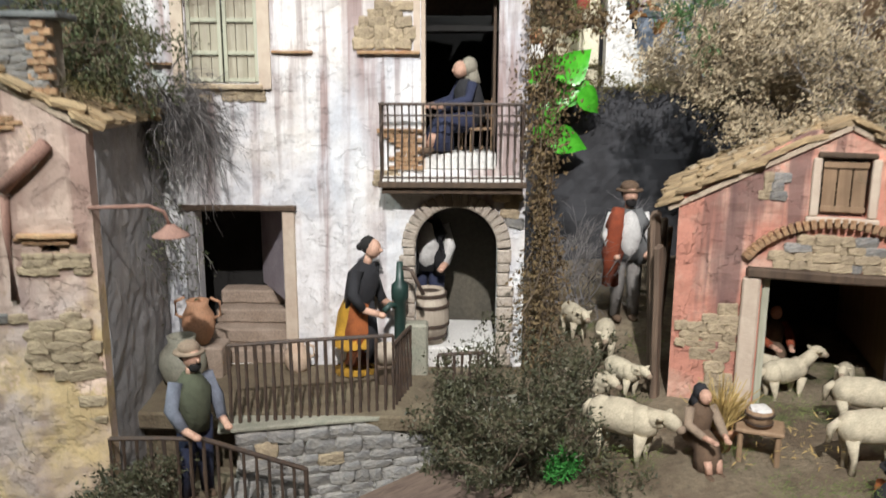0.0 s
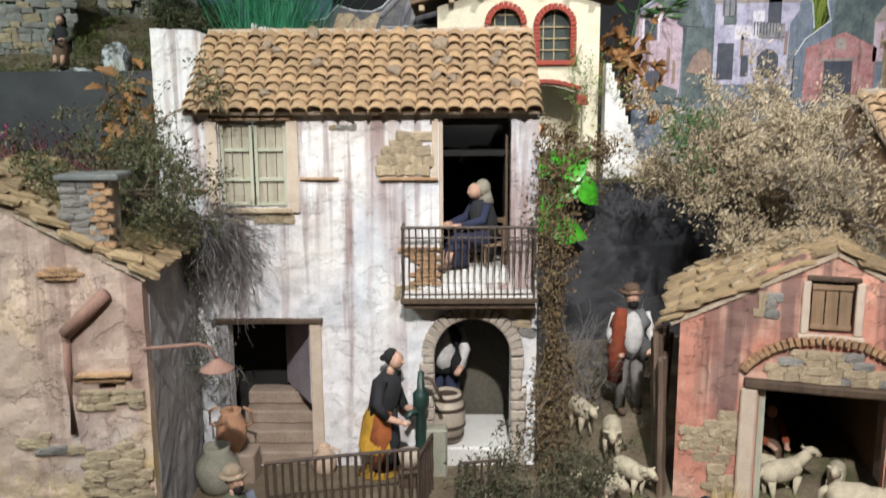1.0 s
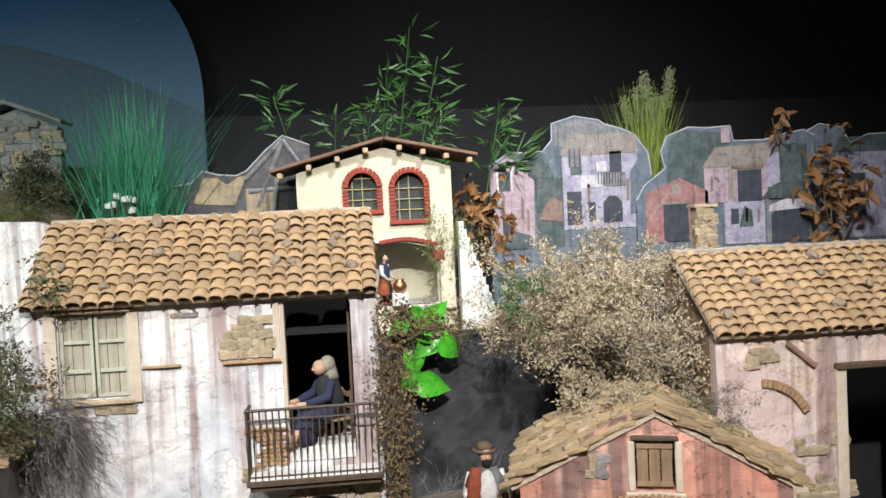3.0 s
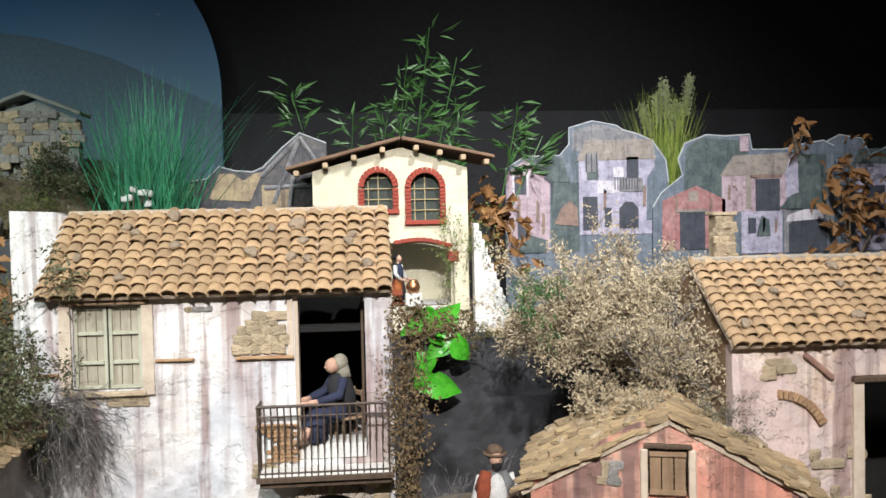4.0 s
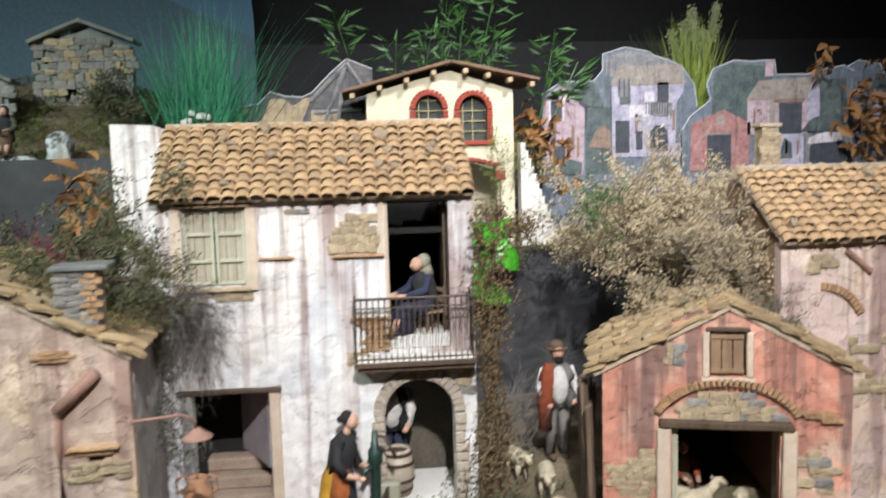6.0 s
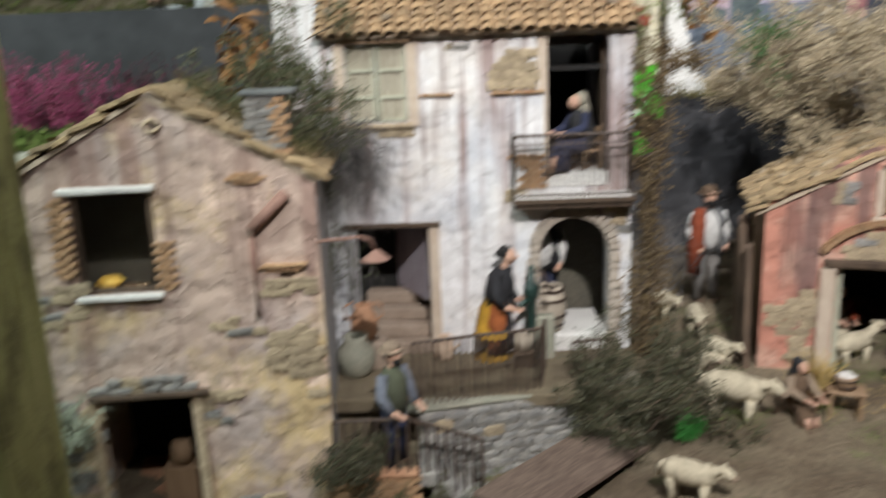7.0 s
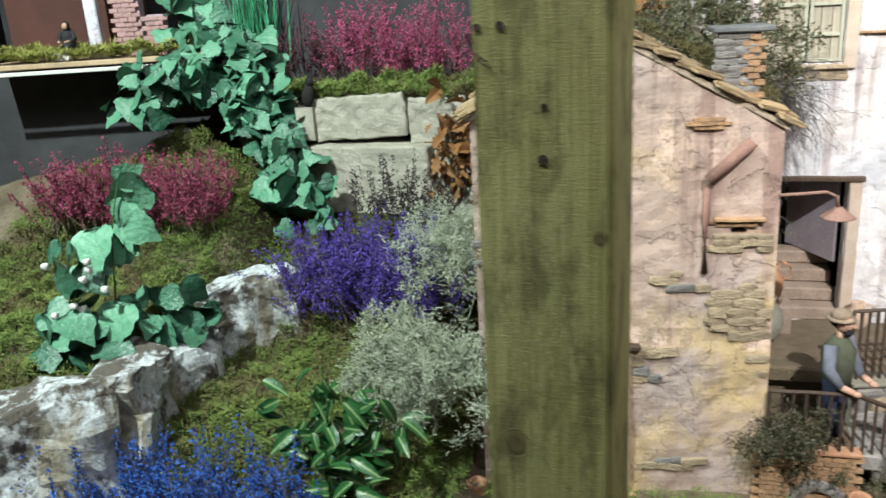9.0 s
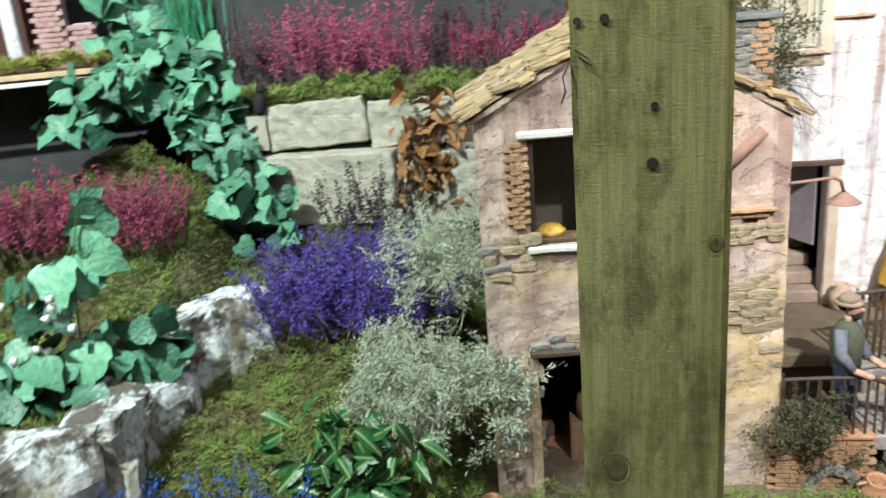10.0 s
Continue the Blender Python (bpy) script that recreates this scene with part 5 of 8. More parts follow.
SKIN = cloth("painted_skin", (0.70, 0.42, 0.30), 0.6)
FIG = {"dark": cloth("dark_cloth", (0.022, 0.022, 0.026)), "navy": cloth("navy_cloth", (0.025, 0.032, 0.075)), "white": cloth("white_cloth", (0.75, 0.73, 0.70)), "yellow": cloth("yellow_cloth", (0.60, 0.33, 0.03)), "orange": cloth("orange_cloth", (0.42, 0.12, 0.03)), "rust": cloth("rust_cloth", (0.30, 0.06, 0.02)), "grey": cloth("grey_cloth", (0.17, 0.17, 0.17)), "green": cloth("olive_cloth", (0.09, 0.10, 0.06)), "brown": cloth("brown_cloth", (0.16, 0.10, 0.06)), "tan": cloth("tan_cloth", (0.36, 0.27, 0.19)), "blue": cloth("grey_blue_cloth", (0.20, 0.22, 0.27)), "check": cloth("grey_checked_cloth", (0.27, 0.25, 0.23)), "scarf": cloth("grey_beige_scarf", (0.34, 0.31, 0.24)), "hair": cloth("dark_hair", (0.012, 0.010, 0.009)), "wool": cloth("cream_wool", (0.66, 0.58, 0.42))}


class Figure:
    """Collects rounded volumes into one mesh with several coats of paint."""

    def __init__(self):
        self.bm = bmesh.new()
        self.mats = []

    def slot(self, mat):
        if mat not in self.mats:
            self.mats.append(mat)
        return self.mats.index(mat)

    def ball(self, x, y, z, rx, ry, rz, mat, deg=(0, 0, 0), lump=0.0):
        m = pose(x, y, z, *deg) @ Matrix.Diagonal((rx, ry, rz, 1))
        r = bmesh.ops.create_icosphere(self.bm, subdivisions=2, radius=1)
        for v in r["verts"]:
            v.co = m @ (v.co * (1 + lump * noise.noise(v.co * 2.5 + Vector((x * 90, y * 90, z * 90)))))
        k = self.slot(mat)
        for f in {f for v in r["verts"] for f in v.link_faces}:
            f.material_index, f.smooth = k, True

    def tube(self, points, radii, mat, sides=10, fold=0.0):
        k = self.slot(mat)
        pts = [Vector(p) for p in points]
        rings = []
        for i, p in enumerate(pts):
            d = (pts[min(i + 1, len(pts) - 1)] - pts[max(i - 1, 0)]).normalized()
            q = d.to_track_quat("Z", "Y")
            ring = []
            for j in range(sides):
                a = 2 * math.pi * j / sides
                r = radii[i] * (1 + fold * (1 if j % 2 else -1))
                ring.append(self.bm.verts.new(p + q @ Vector((r * math.cos(a), r * math.sin(a), 0))))
            rings.append(ring)
        faces = []
        for a, b in zip(rings, rings[1:]):
            for j in range(sides):
                faces.append(self.bm.faces.new((a[j], a[(j + 1) % sides], b[(j + 1) % sides], b[j])))
        faces.append(self.bm.faces.new(rings[0][::-1]))
        faces.append(self.bm.faces.new(rings[-1]))
        for f in faces:
            f.material_index, f.smooth = k, True

    def done(self, name, label, category, at, group=""):
        ob = part(name, self.bm, self.mats)
        ob.matrix_world = at
        return tagged(ob, label, category, group)


def standing(label, at, h, coat, legs, skirt=None, hat=None, sleeve=None, apron=None, beard=False, lean=0.0, reach=0.05, cloak=None, scarf=None, shirt=None, vest=()):
    """A standing clay figurine, facing -y, h metres tall."""
    f = Figure()
    s = h / 0.28
    P = lambda x, y, z: (x * s, y * s - lean * max(0, z - 0.12) * s, z * s)
    B = lambda x, y, z, a, b, c, m, **k: f.ball(*P(x, y, z), a * s, b * s, c * s, m, **k)
    T = lambda pts, rad, m, **k: f.tube([P(*p) for p in pts], [r * s for r in rad], m, **k)
    if skirt:
        T([(0, 0.004, 0.008), (0, 0.004, 0.06), (0, 0.002, 0.12), (0, 0, 0.155)], [0.042, 0.038, 0.030, 0.023], skirt, sides=22, fold=0.07)
        if apron:
            T([(0.004, -0.020, 0.030), (0.004, -0.019, 0.08), (0.002, -0.012, 0.15)], [0.024, 0.023, 0.017], apron, sides=14, fold=0.05)
            T([(-0.012, -0.010, 0.030), (-0.014, -0.010, 0.09), (-0.010, -0.006, 0.15)], [0.026, 0.025, 0.019], FIG["orange"], sides=14, fold=0.05)
    else:
        for x in (-0.015, 0.015):
            T([(x * 1.2, 0, 0.010), (x * 1.1, -0.002, 0.07), (x, 0, 0.14)], [0.011, 0.014, 0.018], legs, sides=10)
    for x in (-0.016, 0.016):
        B(x, -0.010, 0.006, 0.009, 0.017, 0.007, FIG["brown"])
    T([(0, 0, 0.125), (0, 0, 0.16), (0, 0, 0.195), (0, 0, 0.222)], [0.026, 0.029, 0.031, 0.014], coat, sides=14)
    if shirt:
        B(0, -0.012, 0.172, 0.024, 0.024, 0.050, shirt)
    for x in vest:
        T([(x * 0.014, -0.008, 0.222), (x * 0.023, -0.016, 0.195), (x * 0.025, -0.016, 0.155), (x * 0.022, -0.014, 0.118)], [0.009, 0.015, 0.016, 0.012], coat, sides=12, fold=0.06)
    for x in (-1, 1):
        sl = sleeve or coat
        T([(x * 0.028, 0, 0.212), (x * 0.042, -0.006, 0.170), (x * 0.036, -0.012 - reach * 0.4, 0.140)], [0.012, 0.012, 0.009], sl, sides=8)
        T([(x * 0.036, -0.012 - reach * 0.4, 0.141), (x * 0.030, -0.012 - reach, 0.135)], [0.007, 0.006], SKIN, sides=8)
        B(x * 0.029, -0.016 - reach, 0.134, 0.007, 0.008, 0.006, SKIN)
    T([(0, 0, 0.215), (0, -0.002, 0.235)], [0.009, 0.008], SKIN, sides=8)
    B(0, -0.006, 0.249, 0.0145, 0.0165, 0.019, SKIN)
    B(0, -0.023, 0.247, 0.003, 0.005, 0.004, SKIN)
    B(0, 0.005, 0.255, 0.0160, 0.0165, 0.018, FIG["hair"])
    if skirt and not scarf:
        B(0, 0.021, 0.250, 0.008, 0.008, 0.008, FIG["hair"])
    if beard:
        B(0, -0.014, 0.236, 0.011, 0.009, 0.011, FIG["hair"])
    if hat:
        T([(0, 0.001, 0.256), (0, 0.001, 0.260)], [0.026, 0.025], hat, sides=16)
        B(0, 0.001, 0.264, 0.018, 0.019, 0.013, hat)
    if scarf:
        B(0, 0.005, 0.251, 0.018, 0.018, 0.022, scarf)
    if cloak:
        T([(-0.020, -0.004, 0.222), (-0.029, -0.016, 0.19), (-0.033, -0.018, 0.14), (-0.034, -0.014, 0.075)], [0.012, 0.018, 0.020, 0.015], cloak, sides=12, fold=0.08)
    return f.done("figurine", label, "figurine", at, "nativity figurines")


standing("clay figurine of a woman in dark top and yellow skirt", pose(-0.160, -0.045, -0.045, 0, 0, 65), 0.282, FIG["dark"], None, FIG["yellow"], None, None, FIG["dark"], lean=0.26, reach=0.055)
standing("clay shepherd figurine with rust cloak and brown hat", pose(0.398, 0.205, -0.006, 0, 0, 5), 0.312, FIG["grey"], FIG["check"], None, FIG["brown"], FIG["white"], beard=True, reach=0.02, cloak=FIG["rust"], shirt=FIG["white"], vest=(1,))
standing("clay figurine of a man in olive vest descending steps", pose(-0.372, -0.362, -0.133, 0, 0, 50), 0.262, FIG["green"], FIG["navy"], None, FIG["tan"], FIG["blue"], beard=True, reach=0.04)
standing("clay figurine of an innkeeper in dark vest and apron", pose(-0.028, 0.112, -0.006, 0, 0, -5), 0.300, FIG["dark"], FIG["navy"], None, FIG["dark"], FIG["white"], reach=0.03, shirt=FIG["white"], vest=(-1, 1))
standing("small clay figurine of a woman on the villa porch", pose(0.205, 0.875, 0.5655, 0, 0, 60), 0.165, FIG["navy"], None, FIG["rust"], None, FIG["white"], FIG["dark"])
standing("clay figurine in dark cap at the yard edge", pose(0.635, -0.485, -0.19, 0, 0, 100), 0.20, FIG["dark"], FIG["brown"], None, FIG["dark"], FIG["orange"])


def seated(label, at, h, coat, skirt, head, sleeve, knees=0.05):
    """A seated figurine facing -y; its seat is at 0.30 h."""
    f = Figure()
    s = h / 0.20
    T = lambda pts, rad, m, **k: f.tube([(a * s, b * s, c * s) for a, b, c in pts], [r * s for r in rad], m, **k)
    B = lambda x, y, z, a, b, c, m, **k: f.ball(x * s, y * s, z * s, a * s, b * s, c * s, m, **k)
    T([(0, -knees, 0.004), (0, -knees, 0.035), (0, -knees * 0.8, 0.065), (0, -0.005, 0.070), (0, 0.012, 0.068)], [0.030, 0.030, 0.028, 0.031, 0.026], skirt, sides=16, fold=0.06)
    for x in (-0.013, 0.013):
        T([(x, -knees - 0.030, 0.012), (x, -knees - 0.020, 0.040)], [0.008, 0.010], SKIN, sides=8)
    for x in (-0.016, 0.016):
        B(x, -knees - 0.036, 0.006, 0.009, 0.018, 0.007, FIG["brown"])
    T([(0, 0.008, 0.060), (0, 0.004, 0.10), (0, -0.006, 0.135), (0, -0.010, 0.155)], [0.030, 0.031, 0.030, 0.013], coat, sides=14)
    for x in (-1, 1):
        T([(x * 0.027, -0.006, 0.145), (x * 0.040, -0.022, 0.110), (x * 0.026, -0.070, 0.098)], [0.012, 0.012, 0.009], sleeve, sides=8)
        T([(x * 0.026, -0.068, 0.098), (x * 0.018, -0.092, 0.098)], [0.007, 0.006], SKIN, sides=8)
        B(x * 0.016, -0.100, 0.097, 0.008, 0.011, 0.005, SKIN)
    B(0, -0.022, 0.174, 0.0145, 0.0170, 0.019, SKIN)
    B(0, -0.0385, 0.172, 0.0028, 0.0032, 0.0036, SKIN)
    B(0, -0.001, 0.180, 0.0178, 0.0195, 0.0215, head)
    T([(0, 0.004, 0.176), (0, 0.006, 0.160), (0, 0.006, 0.146)], [0.013, 0.017, 0.021], head, sides=12, fold=0.08)
    return f.done("figurine", label, "figurine", at, "nativity figurines")


seated("clay figurine of an old woman sewing on the balcony", pose(0.052, 0.046, 0.3765, 0, 0, -64), 0.176, FIG["dark"], FIG["navy"], FIG["scarf"], FIG["navy"], 0.070)
chair = thing("chair", "small wooden chair under the old woman figurine", "chair", at=pose(0.066, 0.054, 0.3765, 0, 0, -64))
part("seat", block(0.05, 0.05, 0.005, 0.001, pose(0, 0, 0.040)), M["wood_brown"], chair)
for x in (-0.021, 0.021):
    part("leg", block(0.005, 0.005, 0.040, 0.0006, pose(x, -0.021, 0)), M["wood_brown"], chair)
    part("leg", block(0.005, 0.005, 0.100, 0.0006, pose(x, 0.0235, 0)), M["wood_brown"], chair)
for z in (0.06, 0.085):
    part("back_slat", block(0.036, 0.003, 0.010, 0.0006, pose(0, 0.0235, z)), M["wood_brown"], chair)
seated("clay figurine of a man in brown vest milking", pose(0.405, -0.350, -0.070, 0, 0, 15), 0.132, FIG["brown"], FIG["brown"], FIG["dark"], FIG["tan"])


def sheep(label, at, size=0.12, seed=0, head_turn=0.0, head_down=0.0):
    """A standing sheep figurine, facing +x; size is its length."""
    f = Figure()
    s = size / 0.12
    w = FIG["wool"]
    B = lambda x, y, z, a, b, c, m, **k: f.ball(x * s, y * s, z * s, a * s, b * s, c * s, m, **k)
    T = lambda pts, rad, m, **k: f.tube([(a * s, b * s, c * s) for a, b, c in pts], [r * s for r in rad], m, **k)
    B(-0.006, 0, 0.062, 0.046, 0.022, 0.024, w, lump=0.10)
    B(-0.032, 0, 0.061, 0.020, 0.021, 0.023, w, lump=0.10)
    B(0.022, 0, 0.063, 0.022, 0.020, 0.022, w, lump=0.10)
    hy, hz = 0.03 * head_turn, -0.03 * head_down
    T([(0.028, 0, 0.068), (0.042, hy * 0.5, 0.080 + hz * 0.5), (0.050, hy, 0.090 + hz)], [0.015, 0.012, 0.010], w, sides=10)
    f.ball(0.058 * s, hy * s, (0.090 + hz) * s, 0.017 * s, 0.0095 * s, 0.0105 * s, w, deg=(0, 25, 40 * head_turn))
    f.ball(0.071 * s, hy * 1.25 * s, (0.083 + hz) * s, 0.007 * s, 0.0065 * s, 0.0065 * s, FIG["tan"])
    for y in (-1, 1):
        f.ball(0.050 * s, (hy + y * 0.012) * s, (0.094 + hz) * s, 0.004 * s, 0.009 * s, 0.003 * s, w, deg=(25 * y, 0, 0))
        for x, k in ((-0.036, 0.004), (0.026, -0.003)):
            T([(x + k, y * 0.012, 0.0), (x + k, y * 0.012, 0.022), (x, y * 0.012, 0.05)], [0.0048, 0.0045, 0.009], w, sides=8)
    T([(-0.048, 0, 0.070), (-0.058, 0.002, 0.060), (-0.060, 0.002, 0.040)], [0.006, 0.006, 0.003], w, sides=8)
    return f.done("sheep_figurine", label, "sheep figurine", at, "flock of sheep figurines")


def on_ground(x, y, deg, dz=0.0):
    return pose(x, y, ground_height(x, y) - 0.002 + dz, 0, 0, deg)


SHEEP = "cream-white sheep figurine standing in the yard"
sheep("cream sheep figurine walking down the path", on_ground(0.285, 0.165, -75), 0.115, 1, 0.0, 0.5)
sheep("cream sheep figurine walking down the path", on_ground(0.333, 0.060, -100), 0.120, 2, 0.0, 0.6)
sheep("cream sheep figurine behind the dark shrub", on_ground(0.345, -0.075, -60), 0.105, 3, 0.2, 0.5)
sheep("cream sheep figurine behind the dark shrub", on_ground(0.270, -0.110, -45), 0.120, 4, 0.0, 0.4)
sheep("cream sheep figurine beside the seated man", on_ground(0.300, -0.325, -38), 0.150, 5, 0.0, 0.55)
sheep(SHEEP, on_ground(0.715, -0.250, -25), 0.135, 6, 0.0, 0.25)
sheep(SHEEP, on_ground(0.660, -0.385, 0), 0.140, 7, 0.0, 0.1)
sheep("cream sheep figurine lying at the stable door", on_ground(0.635, -0.105, 20, -0.012), 0.120, 8, -0.4, -0.2)
sheep("small cream lamb figurine inside the stable", on_ground(0.600, -0.070, 150), 0.090, 9, 0.0, 0.0)
sheep("small cream lamb figurine at the stable door", on_ground(0.745, -0.095, -120), 0.095, 10, 0.0, 0.0)
sheep("cream sheep figurine near the wooden table", on_ground(0.150, -0.545, -35), 0.120, 11, 0.0, 0.4)
seated("dim clay figurine sitting inside the stable", pose(0.655, 0.03, -0.062, 0, 0, 0), 0.150, FIG["brown"], FIG["brown"], FIG["dark"], FIG["rust"])
slab("porch_block", 0.05, 0.04, 0.040, 0.249, 0.835, 0.566, M["white_paint"], "white block carrying the copper pot", "block", "", 0.002)
vessel("copper_pot", "small shiny copper pot on the villa porch", "pot", pot_profile(0.022, 0.042, 0.6, 0.003), 0.249, 0.835, 0.6055, M["copper"])


# ---- plants ----
def leaf_mesh(points, dirs, sizes, width=0.45, fold=0.25, rng=None, curl=0.0):
    """Many small folded leaves as (verts, faces): base, two sides, tip."""
    pts, d = np.asarray(points, float), np.asarray(dirs, float)
    n = len(pts)
    rs = np.random.RandomState(rng or 1)
    d = d / (np.linalg.norm(d, axis=1, keepdims=True) + 1e-9)
    side = np.cross(d, rs.normal(size=(n, 3)))
    side /= np.linalg.norm(side, axis=1, keepdims=True) + 1e-9
    up = np.cross(side, d)
    s = np.asarray(sizes, float).reshape(-1, 1) * np.ones((n, 1))
    mid = pts + d * s * 0.45
    tip = pts + d * s + up * s * curl
    left = mid + side * s * width * 0.5 + up * s * fold * 0.5
    right = mid - side * s * width * 0.5 + up * s * fold * 0.5
    verts = np.stack([pts, right, tip, left], 1).reshape(-1, 3)
    k = np.arange(n)[:, None] * 4
    faces = np.concatenate([k + [[0, 1, 2]], k + [[0, 2, 3]]])
    return verts.tolist(), faces.tolist()


def grow(rs, start, direction, length, depth, kids, spread, droop, bend=0.25, segs=4):
    """Branch polylines [(points, level)] of a small shrub."""
    out = []

    def shoot(p, d, l, level):
        pts, p, d = [np.array(p)], np.array(p, float), np.array(d, float)
        for _ in range(segs):
            d = d + rs.normal(size=3) * bend + np.array([0, 0, -droop])
            d /= np.linalg.norm(d)
            p = p + d * l / segs
            pts.append(p)
        out.append((pts, level))
        if level < depth:
            for _ in range(kids):
                s = rs.uniform(0.3, 1.0)
                q = pts[min(segs, int(s * segs) + 0)]
                e = d + rs.normal(size=3) * spread
                shoot(q, e / np.linalg.norm(e), l * rs.uniform(0.5, 0.8), level + 1)

    d = np.array(direction, float)
    shoot(start, d / np.linalg.norm(d), length, 0)
    return out


def fast_rods(lines, radius, taper=0.6, sides=3):
    """Thin twigs as (verts, faces), three-sided."""
    verts, faces, groups = [], [], {}
    for pts, level in lines:
        groups.setdefault(len(pts), []).append((pts, level))
    ring = np.array([[math.cos(2 * math.pi * k / sides), math.sin(2 * math.pi * k / sides)] for k in range(sides)])
    for m, items in groups.items():
        p = np.array([i[0] for i in items], float)
        r = radius * taper ** np.array([i[1] for i in items], float)
        d = np.concatenate([p[:, 1:2] - p[:, :1], p[:, 2:] - p[:, :-2], p[:, -1:] - p[:, -2:-1]], 1)
        a = np.cross(d, np.array((0.3, 0.5, 0.8)))
        a /= np.linalg.norm(a, axis=2, keepdims=True) + 1e-9
        b = np.cross(d, a)
        b /= np.linalg.norm(b, axis=2, keepdims=True) + 1e-9
        rr = (r[:, None] * (1 - 0.55 * np.arange(m) / (m - 1)))[:, :, None, None]
        v = p[:, :, None] + rr * (a[:, :, None] * ring[:, :1] + b[:, :, None] * ring[:, 1:])
        o = len(verts)
        verts += v.reshape(-1, 3).tolist()
        for q in range(len(items)):
            for i in range(m - 1):
                for k in range(sides):
                    s, t = o + (q * m + i) * sides + k, o + (q * m + i) * sides + (k + 1) % sides
                    faces.append((s, t, t + sides, s + sides))
    return verts, faces


def shrub(name, label, category, base, stems, length, depth, kids, spread, droop, leaf, leaf_n, leaf_mat, wood_mat, seed, aim=(0, 0, 1), fan=0.6, radius=0.0025, width=0.5, jitter=0.006, box=None, curl=0.0):
    """A shrub of twigs with many small leaves."""
    rs = np.random.RandomState(seed)
    root = thing(name, label, category)
    lines = []
    for _ in range(stems):
        b = np.array(base) + rs.uniform(-1, 1, 3) * (np.array(box) if box else 0.01)
        d = np.array(aim) + rs.normal(size=3) * fan
        lines += grow(rs, b, d, length * rs.uniform(0.7, 1.1), depth, kids, spread, droop)
    part("twig_mass", fast_rods(lines, radius), wood_mat, root)
    if leaf_n:
        pool = [(np.array(p[i]), np.array(p[i]) - np.array(p[i - 1])) for p, level in lines if level >= max(0, depth - 1) for i in range(1, len(p))]
        idx = rs.randint(0, len(pool), leaf_n)
        pts = np.array([pool[i][0] - pool[i][1] * rs.uniform() for i in idx]) + rs.normal(size=(leaf_n, 3)) * jitter
        dirs = np.array([pool[i][1] / (np.linalg.norm(pool[i][1]) + 1e-9) for i in idx]) + rs.normal(size=(leaf_n, 3)) * 0.8
        part("foliage", leaf_mesh(pts, dirs, leaf * rs.uniform(0.6, 1.3, leaf_n), width, 0.3, seed, curl), leaf_mat, root)
    return root


M["twig_grey"] = speckled("grey_twigs", (0.16, 0.15, 0.145), (0.24, 0.22, 0.21), 30, 0.9, 0.0005)
M["leaf_tan"] = foliage("dry_tan_leaves", (0.60, 0.50, 0.34), (0.38, 0.31, 0.20), 0.85)
M["leaf_dark"] = foliage("dark_shrub_leaves", (0.045, 0.050, 0.022), (0.09, 0.085, 0.045), 0.6)
M["leaf_creeper"] = foliage("creeper_leaves", (0.06, 0.085, 0.03), (0.13, 0.12, 0.06), 0.6)
M["leaf_dry"] = foliage("dried_vine_leaves", (0.12, 0.075, 0.035), (0.20, 0.14, 0.065), 0.8)
M["leaf_oak"] = foliage("dead_oak_leaves", (0.20, 0.085, 0.025), (0.34, 0.17, 0.06), 0.65)
M["leaf_bamboo"] = foliage("bamboo_leaves", (0.035, 0.11, 0.025), (0.09, 0.20, 0.06), 0.45)
M["leaf_sage"] = foliage("silver_sage", (0.40, 0.46, 0.34), (0.56, 0.60, 0.46), 0.8)
M["blade_teal"] = foliage("teal_green_blades", (0.03, 0.22, 0.11), (0.10, 0.46, 0.24), 0.5)
M["blade_olive"] = foliage("yellow_green_blades", (0.14, 0.24, 0.03), (0.36, 0.42, 0.09), 0.55)
M["plume"] = foliage("grass_plumes", (0.32, 0.34, 0.19), (0.22, 0.25, 0.12), 0.8)
M["heather_pink"] = foliage("pink_heather", (0.40, 0.045, 0.15), (0.66, 0.14, 0.30), 0.7)
M["heather_plum"] = foliage("plum_heather", (0.07, 0.018, 0.04), (0.13, 0.03, 0.06), 0.7)
M["heather_wine"] = foliage("wine_heather", (0.20, 0.022, 0.070), (0.46, 0.075, 0.17), 0.7)
M["heather_violet"] = foliage("violet_heather", (0.060, 0.034, 0.27), (0.135, 0.085, 0.50), 0.7)
M["heather_blue"] = foliage("blue_heather", (0.012, 0.06, 0.32), (0.04, 0.17, 0.62), 0.7)
M["heather_black"] = foliage("dark_heather", (0.025, 0.02, 0.03), (0.05, 0.045, 0.05), 0.7)
M["moss"] = foliage("moss_tufts", (0.060, 0.115, 0.018), (0.22, 0.27, 0.070), 0.85)
M["moss_dry"] = foliage("dry_moss_tufts", (0.20, 0.17, 0.065), (0.11, 0.10, 0.032), 0.85)
M["moss_bright"] = foliage("bright_moss", (0.12, 0.20, 0.035), (0.27, 0.33, 0.09), 0.85)
M["straw"] = foliage("straw", (0.55, 0.40, 0.15), (0.42, 0.29, 0.10), 0.7)
n = Nodes("ivy_leaf")
c = n.mix(n.random(), (0.008, 0.060, 0.030), (0.115, 0.33, 0.195))
M["ivy"] = n.done(n.mix(n.ramp(n.noise(3), 0.4, 0.6), c, n.mix(0.35, c, (0.14, 0.30, 0.22))), 0.42, n.noise(5, 3), 0.006)
n = Nodes("pale_ivy_leaf")
M["ivy_pale"] = n.done(n.mix(n.ramp(n.noise(4), 0.4, 0.6), (0.10, 0.29, 0.17), (0.17, 0.38, 0.25)), 0.5, n.noise(6, 3), 0.004)
